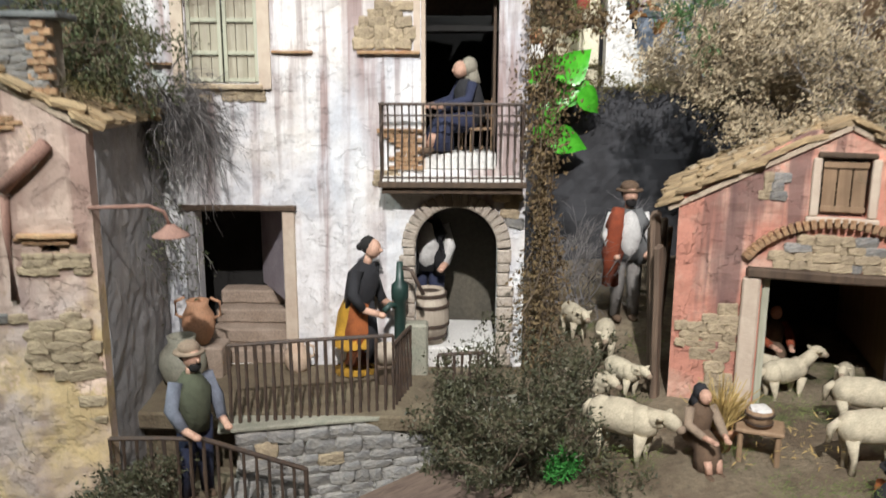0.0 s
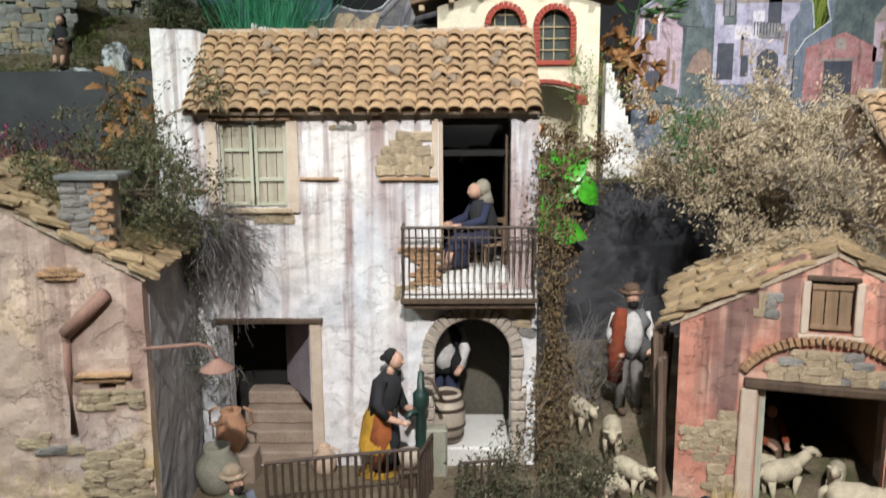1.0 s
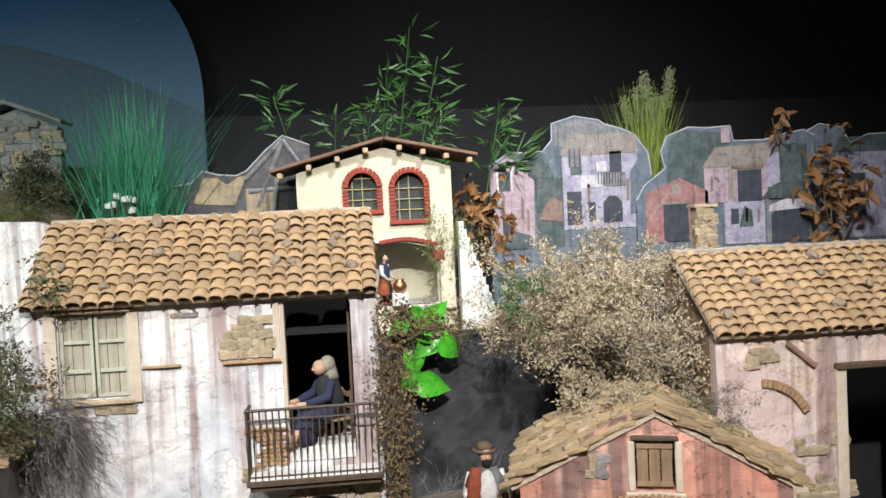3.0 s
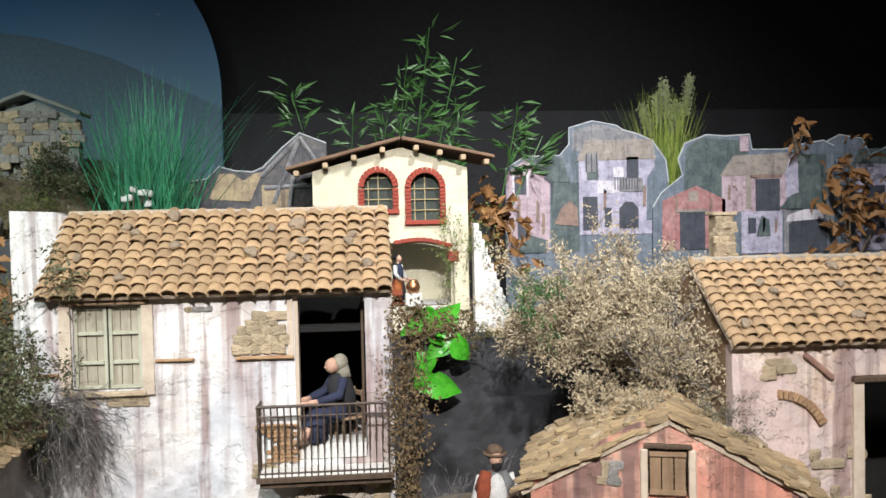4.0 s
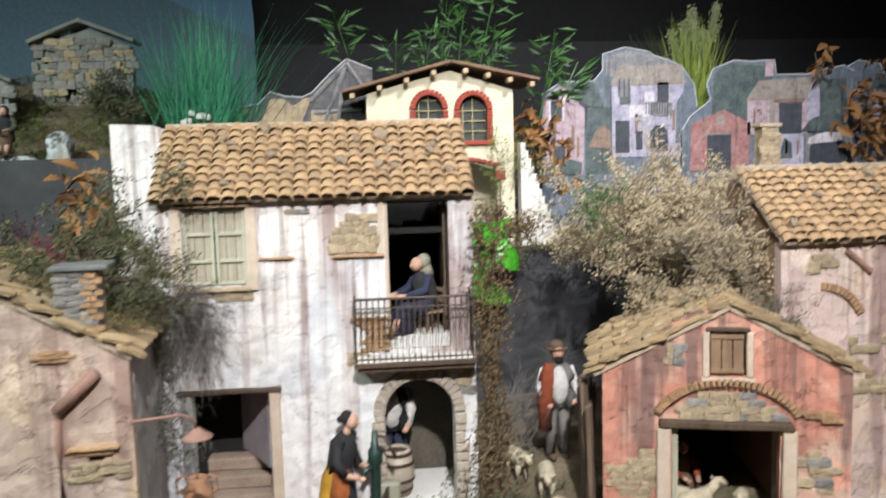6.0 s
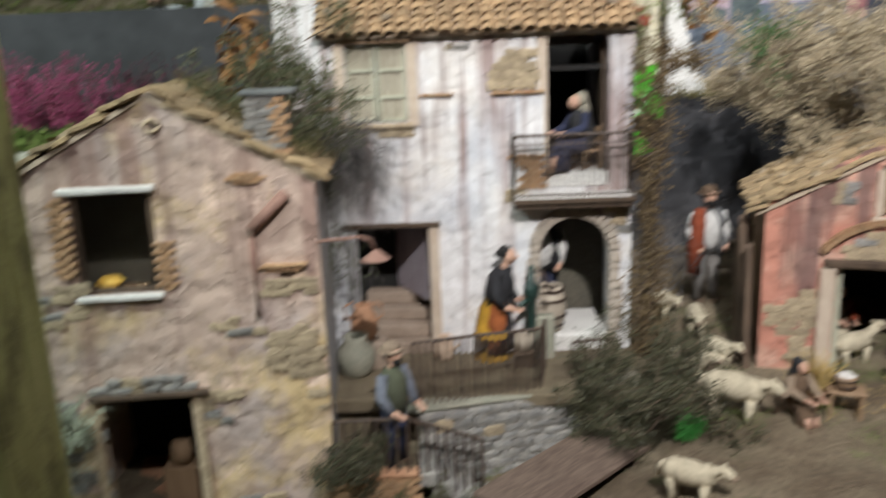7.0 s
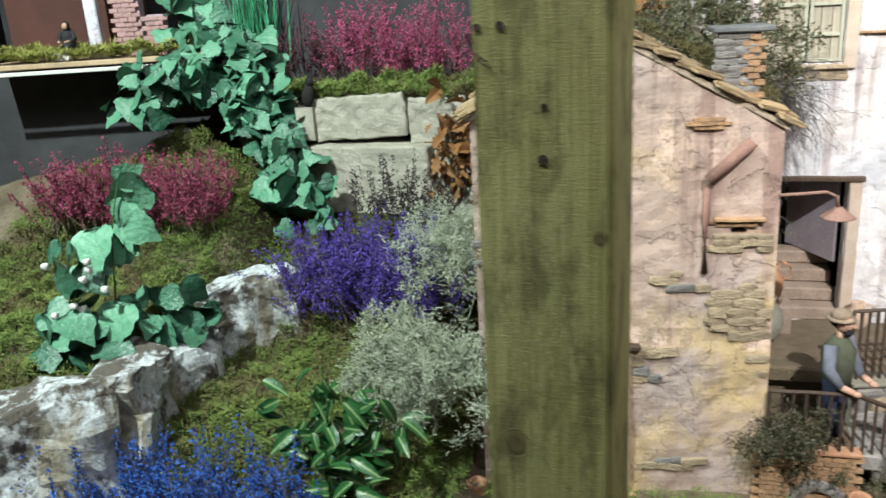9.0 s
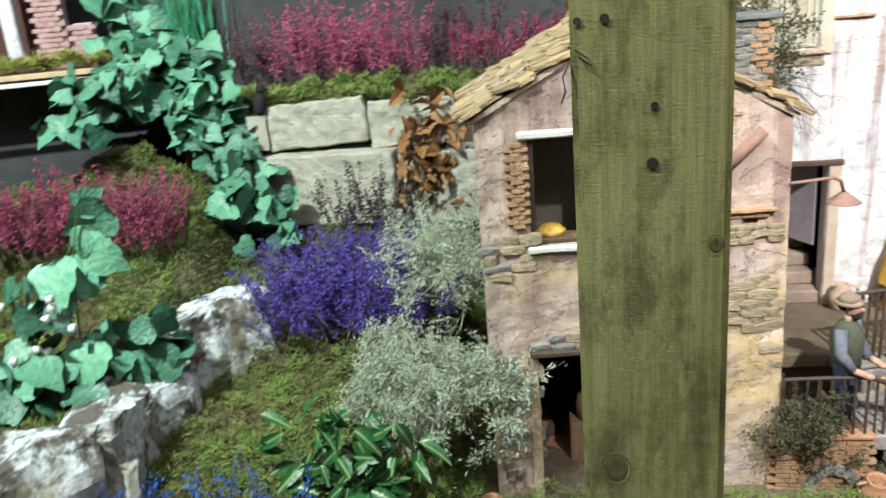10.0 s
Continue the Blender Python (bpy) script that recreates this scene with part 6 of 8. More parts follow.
n = Nodes("fresh_leaf")
M["leaf_fresh"] = n.done(n.mix(n.ramp(n.noise(3), 0.4, 0.6), (0.04, 0.27, 0.015), (0.08, 0.40, 0.03)), 0.28, n.noise(4, 2), 0.003)
n = Nodes("variegated_leaf")
wave = n.math("ABSOLUTE", n.add("ShaderNodeSeparateXYZ").outputs[0], 0.0)
n.link(n.co, [k for k in n.t.nodes if k.bl_idname == "ShaderNodeSeparateXYZ"][0].inputs[0])
M["leaf_striped"] = n.done(n.mix(n.ramp(wave, 0.012, 0.05), (0.20, 0.30, 0.12), (0.022, 0.10, 0.028)), 0.35, n.noise(5, 3), 0.003)

# shrubs of the village
shrub("dry_tree", "dense tan dried shrub behind the stable roof", "tree", (0.735, 0.30, 0.41), 20, 0.265, 4, 3, 0.75, -0.05, 0.0112, 44000, M["leaf_tan"], M["twig_brown"], 1, (0, -0.1, 1.0), 0.52, 0.003, 0.4, 0.008, (0.12, 0.10, 0.03))
shrub("dry_tree", "tan dried shrub with bare twigs above the roof", "tree", (0.82, 0.06, 0.42), 10, 0.19, 4, 3, 0.75, -0.02, 0.0085, 12000, M["leaf_tan"], M["twig_grey"], 2, (-0.1, -0.1, 0.7), 0.65, 0.0025, 0.4, 0.008, (0.06, 0.06, 0.03))
shrub("shrub", "dark green shrub on the terrace wall corner", "shrub", (0.135, -0.270, -0.12), 26, 0.15, 4, 3, 0.8, -0.02, 0.0088, 22000, M["leaf_dark"], M["twig_brown"], 3, (0, -0.1, 0.7), 0.8, 0.002, 0.5, 0.006, (0.10, 0.05, 0.04))
shrub("creeper", "dark green creeper hanging between the two houses", "creeper", (-0.585, -0.10, 0.55), 26, 0.13, 3, 3, 0.7, 0.13, 0.0088, 9500, M["leaf_creeper"], M["twig_brown"], 4, (0, -0.2, -0.1), 0.8, 0.0018, 0.55, 0.007, (0.05, 0.05, 0.14))
shrub("creeper", "dark green creeper over the pink house roof", "creeper", (-0.60, -0.22, 0.56), 12, 0.10, 3, 3, 0.8, 0.05, 0.0085, 4500, M["leaf_creeper"], M["twig_brown"], 5, (0, -0.1, 0.1), 0.8, 0.0018, 0.55, 0.007, (0.07, 0.08, 0.02))
shrub("twig_bunch", "hanging bunch of bare grey twigs on the facade", "twigs", (-0.520, -0.040, 0.478), 38, 0.15, 2, 4, 0.35, 0.20, 0.004, 2600, M["twig_grey"], M["twig_grey"], 6, (0.75, -0.12, 0.05), 0.35, 0.0016, 0.3, 0.004, (0.02, 0.012, 0.015))
shrub("twig_bunch", "dry creeper stems hanging beside the doorway", "twigs", (-0.535, -0.09, 0.33), 14, 0.16, 2, 4, 0.4, 0.22, 0.007, 1500, M["leaf_creeper"], M["twig_grey"], 7, (0.05, -0.05, -0.8), 0.35, 0.0016, 0.5, 0.005, (0.03, 0.03, 0.05))
shrub("shrub", "dusty green shrub on the brick landing", "shrub", (-0.455, -0.412, -0.125), 14, 0.07, 3, 3, 0.8, -0.02, 0.0075, 3600, M["leaf_dark"], M["twig_brown"], 8, (0, -0.2, 0.6), 0.8, 0.0014, 0.5, 0.005, (0.035, 0.012, 0.01))
shrub("shrub", "trailing green plant on the stair railing", "shrub", (-0.31, -0.40, -0.20), 10, 0.05, 3, 3, 0.8, 0.02, 0.007, 1400, M["leaf_creeper"], M["twig_brown"], 9, (0, -0.2, 0.4), 0.8, 0.0012, 0.5, 0.005, (0.04, 0.012, 0.02))
shrub("twig_bunch", "bare grey bush behind the sheep path", "twigs", (0.285, 0.24, 0.02), 24, 0.16, 3, 3, 0.45, -0.03, 0.005, 0, None, M["twig_grey"], 10, (0, 0, 0.9), 0.4, 0.0017, 0.5, 0.004, (0.05, 0.03, 0.01))
shrub("shrub", "grey-green dry shrub on the stable roof end", "shrub", (0.80, -0.12, 0.375), 16, 0.09, 3, 3, 0.6, 0.06, 0.006, 2600, M["leaf_creeper"], M["twig_grey"], 11, (0.2, -0.1, 0.4), 0.6, 0.0012, 0.4, 0.005, (0.06, 0.03, 0.01))
shrub("shrub", "low grey-green plants at the sheep path", "shrub", (0.22, -0.02, -0.06), 14, 0.09, 3, 3, 0.7, -0.01, 0.007, 2600, M["leaf_dark"], M["twig_brown"], 12, (0, 0, 0.6), 0.7, 0.0014, 0.5, 0.005, (0.05, 0.06, 0.01))
shrub("shrub", "pale green ferny plant above the cliff edge", "shrub", (0.33, 0.72, 0.50), 16, 0.07, 3, 3, 0.8, 0.0, 0.008, 2200, M["moss_dry"], M["twig_brown"], 13, (0, -0.1, 0.4), 0.8, 0.0012, 0.5, 0.006, (0.07, 0.04, 0.01))
shrub("shrub", "green fern sprig inside the dry tree", "shrub", (0.50, 0.10, 0.62), 8, 0.07, 2, 4, 0.5, -0.03, 0.012, 600, M["leaf_bamboo"], M["twig_brown"], 14, (-0.3, -0.3, 0.5), 0.5, 0.0012, 0.3, 0.004, (0.03, 0.02, 0.02))


def vine_column():
    """A dried vine that climbs the house corner."""
    rs = np.random.RandomState(21)
    root = thing("vine", "dried brown vine climbing the white house corner", "vine")
    lines, pts, dirs = [], [], []
    for k in range(9):
        p = np.array([0.188 + rs.uniform(-0.02, 0.02), -0.035 + rs.uniform(-0.02, 0.01), -0.06])
        line = [p]
        while p[2] < 0.50 + 0.02 * k:
            p = p + np.array([rs.normal() * 0.009, rs.normal() * 0.004, 0.03])
            p[0] += 0.22 * ((0.187 + 0.012 * math.sin(p[2] * 9 + k)) - p[0])
            line.append(p)
        lines.append((line, 0))
        for q in line:
            for _ in range(27):
                w = 0.012 + 0.008 * math.sin(q[2] * 17)
                pts.append(q + rs.normal(size=3) * np.array([w, 0.012, 0.014]))
                dirs.append(rs.normal(size=3) + np.array([0, -0.5, -0.2]))
    side = grow(rs, (0.190, -0.05, 0.57), (0.35, -0.1, 0.8), 0.10, 2, 3, 0.6, 0.0)
    lines += side
    for p, _ in side:
        for q in p:
            for _ in range(12):
                pts.append(q + rs.normal(size=3) * 0.008)
                dirs.append(rs.normal(size=3))
    part("twig_mass", fast_rods(lines, 0.0022), M["twig_brown"], root)
    part("foliage", leaf_mesh(pts, dirs, rs.uniform(0.006, 0.012, len(pts)), 0.55, 0.4, 22), M["leaf_dry"], root)


vine_column()


def outline_leaf(shape, fold=0.10, droop=0.25):
    """A broad leaf of unit length along +y from an outline of (half width, position), with a raised midrib."""
    verts, faces = [], []
    for i, (w, y) in enumerate(shape):
        z = -droop * y * y
        verts += [(-w, y, z + fold * w), (0, y, z), (w, y, z + fold * w)]
        if i:
            a = 3 * (i - 1)
            faces += [(a, a + 1, a + 4, a + 3), (a + 1, a + 2, a + 5, a + 4)]
    return verts, faces


HEART = as_mesh("leaf", outline_leaf([(0.03, -0.02), (0.30, 0.02), (0.42, 0.20), (0.40, 0.40), (0.28, 0.65), (0.12, 0.88), (0.005, 1.05)], 0.35, 0.35))
HEART.materials.append(M["leaf_fresh"])
LOBED = as_mesh("leaf", outline_leaf([(0.03, 0.02), (0.30, -0.10), (0.47, 0.02), (0.56, 0.20), (0.47, 0.30), (0.46, 0.46), (0.40, 0.58), (0.24, 0.68), (0.12, 0.86), (0.005, 1.0)], 0.16, 0.30))
LOBED.materials.append(M["ivy"])
LOBED_PALE = LOBED.copy()
LOBED_PALE.materials.clear()
LOBED_PALE.materials.append(M["ivy_pale"])
LANCE = as_mesh("leaf", outline_leaf([(0.01, 0.0), (0.13, 0.12), (0.20, 0.35), (0.17, 0.62), (0.08, 0.86), (0.004, 1.0)], 0.5, 0.35))
LANCE.materials.append(M["leaf_striped"])
for m in (HEART, LOBED, LOBED_PALE, LANCE):
    m.polygons.foreach_set("use_smooth", [True] * len(m.polygons))


def leafy(name, label, category, stems, mesh, size, per, seed, wood, spread=0.03, face=(0, -0.8, 0.5), loose=0.3):
    """A plant with large single leaves, each its own object on a stem."""
    rng = random.Random(seed)
    root = thing(name, label, category)
    for pts in stems:
        part("stem", bar(pts, 0.0022, 5, 0.6), wood, root)
        line = [Vector(p) for p in pts]
        for k in range(per):
            s = rng.random() * (len(line) - 1)
            i = min(int(s), len(line) - 2)
            p = line[i].lerp(line[i + 1], s - i) + Vector((rng.uniform(-1, 1), rng.uniform(-1, 1), rng.uniform(-1, 1))) * spread
            normal = (Vector(face) + Vector((rng.gauss(0, loose), rng.gauss(0, loose), rng.gauss(0, loose)))).normalized()
            a = Vector((rng.gauss(0, 0.9), rng.gauss(0, 0.3), -0.6 + rng.gauss(0, 0.5)))
            along = (a - normal * a.dot(normal)).normalized()
            m = Matrix((along.cross(normal), along, normal)).transposed().to_4x4()
            m.translation = p
            piece("leaf", mesh, root, m @ Matrix.Diagonal((size * rng.uniform(0.65, 1.2),) * 3 + (1,)))
    return root


leafy("green_plant", "glossy bright green leaves hanging before the black cloth", "plant", [[(0.250, 0.70, 0.56), (0.270, 0.66, 0.48), (0.280, 0.66, 0.33)], [(0.27, 0.70, 0.55), (0.31, 0.66, 0.52), (0.345, 0.66, 0.48)]], HEART, 0.088, 7, 33, M["leaf_bamboo"], 0.024, (0.1, -0.9, 0.35), 0.4)


def tuft(name, label, base, n, height, fan, mats, seed, width=0.004, droop=0.25, plumes=0, spread=0.03):
    """A tuft of long grass blades."""
    rs = np.random.RandomState(seed)
    root = thing(name, label, "grass tuft")
    verts, faces = [], []
    ends = []
    for k in range(n):
        b = np.array(base) + np.array([rs.normal() * spread, rs.normal() * spread * 0.6, 0])
        a = rs.uniform(0, 2 * math.pi)
        lean = rs.uniform(0, 1.5) * fan
        out = np.array([math.cos(a), math.sin(a) * 0.6, 0])
        h = height * rs.uniform(0.55, 1.0)
        side = np.array([math.cos(a + 1.5), math.sin(a + 1.5), 0])
        if k % 60 == 0 and k:
            part("blade_clump", (verts, faces), mats[0], root)
            verts, faces = [], []
        o = len(verts)
        for i in range(5):
            s = i / 4
            p = b + out * lean * h * (s + droop * s * s) + np.array([0, 0, h * (s - 0.22 * lean * s * s)])
            w = width * (1 - s * 0.92) * 0.5
            verts += [p - side * w, p + side * w]
            if i:
                faces.append((o + 2 * i - 2, o + 2 * i - 1, o + 2 * i + 1, o + 2 * i))
        ends.append(p)
    part("blade_clump", (verts, faces), mats[0], root)
    for k in range(plumes):
        e = np.array(base) + np.array([(-0.09, 0.0, 0.05, 0.11, -0.02)[k % 5], 0.01 * k, height * (0.80, 1.0, 0.82, 1.04, 0.9)[k % 5]])
        stem = [np.array(base), (np.array(base) + e) / 2 + np.array([0.01, 0, 0]), e]
        part("stalk", fast_rods([(stem, 0)], 0.0025), mats[0], root)
        t = rs.uniform(0.72, 1.0, 700)
        pts = np.array([stem[1] + (stem[2] - stem[1]) * ((q - 0.5) * 2) for q in t]) + rs.normal(size=(700, 3)) * np.array([0.009, 0.006, 0.008])
        part("plume", leaf_mesh(pts, rs.normal(size=(700, 3)) + [0, 0, 1.2], rs.uniform(0.008, 0.016, 700), 0.4, 0.2, k), mats[1], root)
    return root


tuft("grass_tuft", "tall teal-green artificial grass tuft behind the roof", (-0.60, 1.10, 0.78), 460, 0.58, 0.50, (M["blade_teal"],), 41, 0.0064, 0.25, 0, 0.06)
tuft("grass_tuft", "yellow-green grass tuft with feathery plumes", (1.235, 1.32, 0.86), 320, 0.47, 0.30, (M["blade_olive"], M["plume"]), 42, 0.006, 0.3, 5, 0.035)
tuft("grass_tuft", "dark green reed tuft above the garden", (-1.90, 0.60, 0.52), 160, 0.30, 0.22, (M["blade_teal"],), 43, 0.008, 0.2, 0, 0.04)

# cotton flowers beside the grass
rng = random.Random(12)
cotton = thing("cotton_flower", "small white cotton flowers beside the grass tuft", "flower")
for k in range(7):
    x, z = -0.60 + rng.uniform(-0.06, 0.05), 0.91 + rng.uniform(-0.02, 0.05)
    part("stem", bar([(x, 1.0, 0.80), (x + 0.01, 1.0, z)], 0.0015, 5), M["twig_brown"], cotton)
    part("flower_head", stone_shape(0.022, 0.022, 0.02, k), M["white_paint"], cotton).location = (x + 0.01, 1.0, z)


def bamboo():
    rs = np.random.RandomState(51)
    root = thing("bamboo", "green artificial bamboo sprays behind the villa", "plant")
    for x, top, lean in ((-0.02, 1.28, -0.10), (0.05, 1.22, 0.02), (0.13, 1.24, 0.06), (0.20, 1.36, 0.05), (0.26, 1.50, 0.07), (0.32, 1.40, 0.10), (0.40, 1.26, 0.03), (0.58, 1.22, 0.06), (0.62, 1.12, 0.10)):
        line = [np.array([x + lean * s * 1.2, 1.20 + 0.02 * math.sin(x * 20), 0.86 + (top - 0.86) * s]) for s in (0, 0.35, 0.7, 1)]
        part("cane", fast_rods([(line, 0)], 0.004), M["leaf_bamboo"], root)
        pts, dirs = [], []
        for k in range(46):
            s = rs.uniform(0.35, 1.0)
            i = min(2, int(s * 3))
            p = line[i] + (line[i + 1] - line[i]) * (s * 3 - i)
            a = rs.uniform(0, 2 * math.pi)
            r = rs.uniform(0, 0.05)
            pts.append(p + np.array([math.cos(a) * r, math.sin(a) * r * 0.6, rs.normal() * 0.01]))
            dirs.append([math.cos(a), math.sin(a) * 0.5 - 0.1, rs.normal() * 0.45 + 0.25])
        part("foliage", leaf_mesh(pts, dirs, rs.uniform(0.05, 0.085, len(pts)), 0.20, 0.06, int(x * 100) + 60, -0.12), M["leaf_bamboo"], root)


bamboo()
OAK = as_mesh("leaf", outline_leaf([(0.02, 0.0), (0.16, 0.12), (0.12, 0.22), (0.28, 0.36), (0.20, 0.46), (0.32, 0.62), (0.20, 0.74), (0.14, 0.92), (0.01, 1.0)], 0.6, 0.5))
OAK.materials.append(M["leaf_oak"])


def oak_spray(label, center, extent, count, size, seed):
    """A spray of dead oak leaves, each its own object."""
    rng = random.Random(seed)
    root = thing("oak_branch", label, "branch")
    c = Vector(center)
    for k in range(4):
        part("twig", bar([c - Vector((0, 0, extent[2])), c + Vector((rng.uniform(-1, 1) * extent[0], 0, rng.uniform(-0.5, 1) * extent[2]))], 0.003, 5, 0.4), M["twig_brown"], root)
    for k in range(count):
        p = c + Vector([max(-1, min(1, rng.gauss(0, 0.5))) * e for e in extent])
        piece("leaf", OAK, root, Matrix.Translation(p) @ Euler((rng.uniform(-1.8, 1.2), rng.uniform(-1, 1), rng.uniform(0, 6.3))).to_matrix().to_4x4() @ Matrix.Diagonal((size * rng.uniform(0.6, 1.2),) * 3 + (1,)))


oak_spray("dead brown oak leaves beside the villa stairs", (0.535, 0.93, 0.83), (0.10, 0.06, 0.15), 75, 0.058, 61)
oak_spray("dead brown oak leaves before the cardboard village", (1.83, 1.10, 0.86), (0.13, 0.05, 0.24), 110, 0.058, 62)
oak_spray("small sprig of dead oak leaves on the cutout", (1.66, 1.15, 1.10), (0.025, 0.02, 0.06), 12, 0.05, 63)
oak_spray("dead brown oak leaves beside the white gable wall", (-0.735, 0.30, 0.66), (0.09, 0.08, 0.14), 75, 0.050, 64)
oak_spray("dead brown oak leaves at the garden blocks", (-1.185, 0.27, 0.30), (0.10, 0.05, 0.15), 95, 0.050, 65)


# ---- cardboard cutouts on the plateau ----
def cutout(label, outline, y, tone):
    """A flat printed village silhouette; a pale cut edge runs round it."""
    root = thing("village_cutout", label, "cutout", at=pose(0, y, 0))
    part("board", plaster_wall(outline, [], 0.006, 0.02, 0.0, 1), tone, root)
    part("cut_edge", bar([(x, -0.001, z) for x, z in outline[2:]], 0.0028, 5), M["print_edge"], root)
    return root


def grid(u, v):
    """A place on the boards, on a grid of about two millimetres."""
    return (0.603 + 0.00208 * u, 1.006 - 0.0020 * v)


def printed_shape(root, name, corners, mat, lift):
    """A printed area: a paper-thin raised polygon given on the grid."""
    part(name, plaster_wall([grid(*c) for c in corners], [], 0.0012, 0.012, 0.0, 1), mat, root).location = (0, -0.0016 * lift, 0)


def printed_box(root, name, u0, v0, u1, v1, mat, lift):
    printed_shape(root, name, [(u0, v1), (u1, v1), (u1, v0), (u0, v0)], mat, lift)


def printed(name, a, b, c):
    n = Nodes(name)
    a, b, c = (tuple(min(0.85, q * 1.2) for q in v) for v in (a, b, c))
    k = n.mix(n.ramp(n.noise(22, 7, 0.7), 0.42, 0.58), a, b)
    k = n.mix(n.math("MULTIPLY", n.ramp(n.noise(9, 6, 0.7, (5, 5, 0.5)), 0.54, 0.62), 0.8), k, c)
    k = n.mix(n.math("MULTIPLY", n.ramp(n.noise(14, 8, 0.75), 0.57, 0.64), 0.6), k, tuple(min(0.85, v * 1.5) for v in b))
    k = n.mix(n.ramp(n.noise(55, 7, 0.75), 0.5, 0.66), k, n.mix(0.55, k, (0.03, 0.03, 0.035)))
    return n.done(k, 0.5, n.noise(100), 0.0002)


M["print_edge"] = speckled("white_card_edge", (0.60, 0.63, 0.66), (0.50, 0.53, 0.56), 20, 0.7, 0.0003)
M["print_sky"] = printed("printed_blue_grey", (0.105, 0.13, 0.165), (0.15, 0.175, 0.21), (0.07, 0.09, 0.105))
M["print_lilac"] = printed("printed_lilac_wall", (0.29, 0.275, 0.36), (0.40, 0.375, 0.46), (0.18, 0.155, 0.20))
M["print_rose"] = printed("printed_rose_wall", (0.33, 0.24, 0.27), (0.41, 0.32, 0.36), (0.21, 0.14, 0.155))
M["print_red"] = printed("printed_red_wall", (0.28, 0.12, 0.12), (0.34, 0.19, 0.185), (0.17, 0.085, 0.085))
M["print_roof"] = printed("printed_roof", (0.22, 0.19, 0.17), (0.29, 0.25, 0.22), (0.15, 0.13, 0.13))
M["print_green"] = printed("printed_bushes", (0.055, 0.075, 0.08), (0.10, 0.125, 0.12), (0.03, 0.045, 0.05))
M["print_stone"] = printed("printed_grey_beams", (0.16, 0.16, 0.175), (0.24, 0.23, 0.23), (0.07, 0.07, 0.08))
M["print_pale"] = printed("printed_pale_plaster", (0.50, 0.47, 0.52), (0.56, 0.53, 0.57), (0.34, 0.29, 0.32))
M["print_bronze"] = printed("printed_ochre_stain", (0.19, 0.13, 0.11), (0.25, 0.17, 0.13), (0.12, 0.09, 0.08))
M["print_dark"] = printed("printed_dark", (0.04, 0.045, 0.06), (0.06, 0.065, 0.08), (0.025, 0.03, 0.04))
cut = cutout("cardboard cutout printed with a lilac village", [(0.60, 0.50), (1.21, 0.50), (1.20, 0.95), (1.19, 1.03), (1.14, 1.10), (1.085, 1.125), (1.03, 1.14), (1.01, 1.155), (0.92, 1.172), (0.835, 1.148), (0.835, 1.09), (0.80, 1.05), (0.675, 1.048), (0.605, 1.005)], 1.20, M["print_sky"])
printed_shape(cut, "printed_wall", [(2, 150), (75, 150), (78, 20), (38, -18), (2, 8)], M["print_rose"], 1)
printed_shape(cut, "printed_roof", [(38, -18), (100, -18), (112, 25), (78, 24)], M["print_green"], 2)
printed_box(cut, "printed_window", 16, 14, 36, 46, M["print_dark"], 2)
printed_box(cut, "printed_wall", 79, 26, 128, 150, M["print_green"], 1)
printed_box(cut, "printed_door", 20, 96, 42, 140, M["print_dark"], 2)
printed_shape(cut, "printed_wall", [(118, -30), (232, -30), (232, -60), (160, -78), (118, -66)], M["print_stone"], 1)
printed_shape(cut, "printed_wall", [(128, 120), (258, 120), (262, -14), (128, -14)], M["print_lilac"], 2)
printed_shape(cut, "printed_roof", [(124, -12), (264, -14), (258, -50), (140, -48)], M["print_roof"], 3)
printed_box(cut, "printed_window", 142, -8, 162, 22, M["print_green"], 3)
printed_box(cut, "printed_door", 212, -18, 233, 40, M["print_dark"], 3)
printed_box(cut, "printed_balcony", 198, 20, 240, 44, M["print_stone"], 4)
printed_box(cut, "printed_door", 134, 52, 160, 112, M["print_dark"], 3)
printed_shape(cut, "printed_door", [(198, 110), (232, 110), (232, 74), (222, 62), (208, 62), (198, 74)], M["print_dark"], 3)
printed_shape(cut, "printed_shade", [(246, 96), (282, 90), (284, 10), (266, -8), (248, 20)], M["print_sky"], 4)
printed_box(cut, "printed_figure", 172, 72, 184, 106, M["print_dark"], 4)
printed_box(cut, "printed_shutter", 139, -25, 161, 8, M["print_stone"], 4)
for u in (140, 149, 158):
    printed_box(cut, "printed_stile", u, -24, u + 2, 7, M["print_dark"], 5)
printed_box(cut, "printed_patch", 160, 24, 205, 46, M["print_pale"], 3)
printed_box(cut, "printed_leaf", 188, 0, 206, 18, M["print_pale"], 4)
for k in range(9):
    printed_box(cut, "printed_bar", 190 + 5 * k, 18, 191.5 + 5 * k, 40, M["print_dark"], 5)
printed_box(cut, "printed_frame", 12, 11, 15.5, 50, M["print_pale"], 3)
printed_box(cut, "printed_frame", 37, 11, 40, 50, M["print_pale"], 3)
printed_shape(cut, "printed_gutter", [(66, 18), (70, 14), (84, 24), (82, 52), (78, 52), (79, 28)], M["print_dark"], 3)
printed_shape(cut, "printed_bush", [(84, 100), (126, 104), (124, 70), (112, 58), (96, 72)], M["print_bronze"], 3)
printed_shape(cut, "printed_bush", [(6, 150), (70, 150), (72, 128), (40, 118), (8, 128)], M["print_green"], 3)
for u, v in ((20, 62), (52, 70), (62, 92), (170, 52), (240, 46)):
    printed_shape(cut, "printed_stain", [(u, v + 26), (u + 5, v + 24), (u + 6, v - 10), (u + 1, v - 14)], M["print_bronze"], 3)
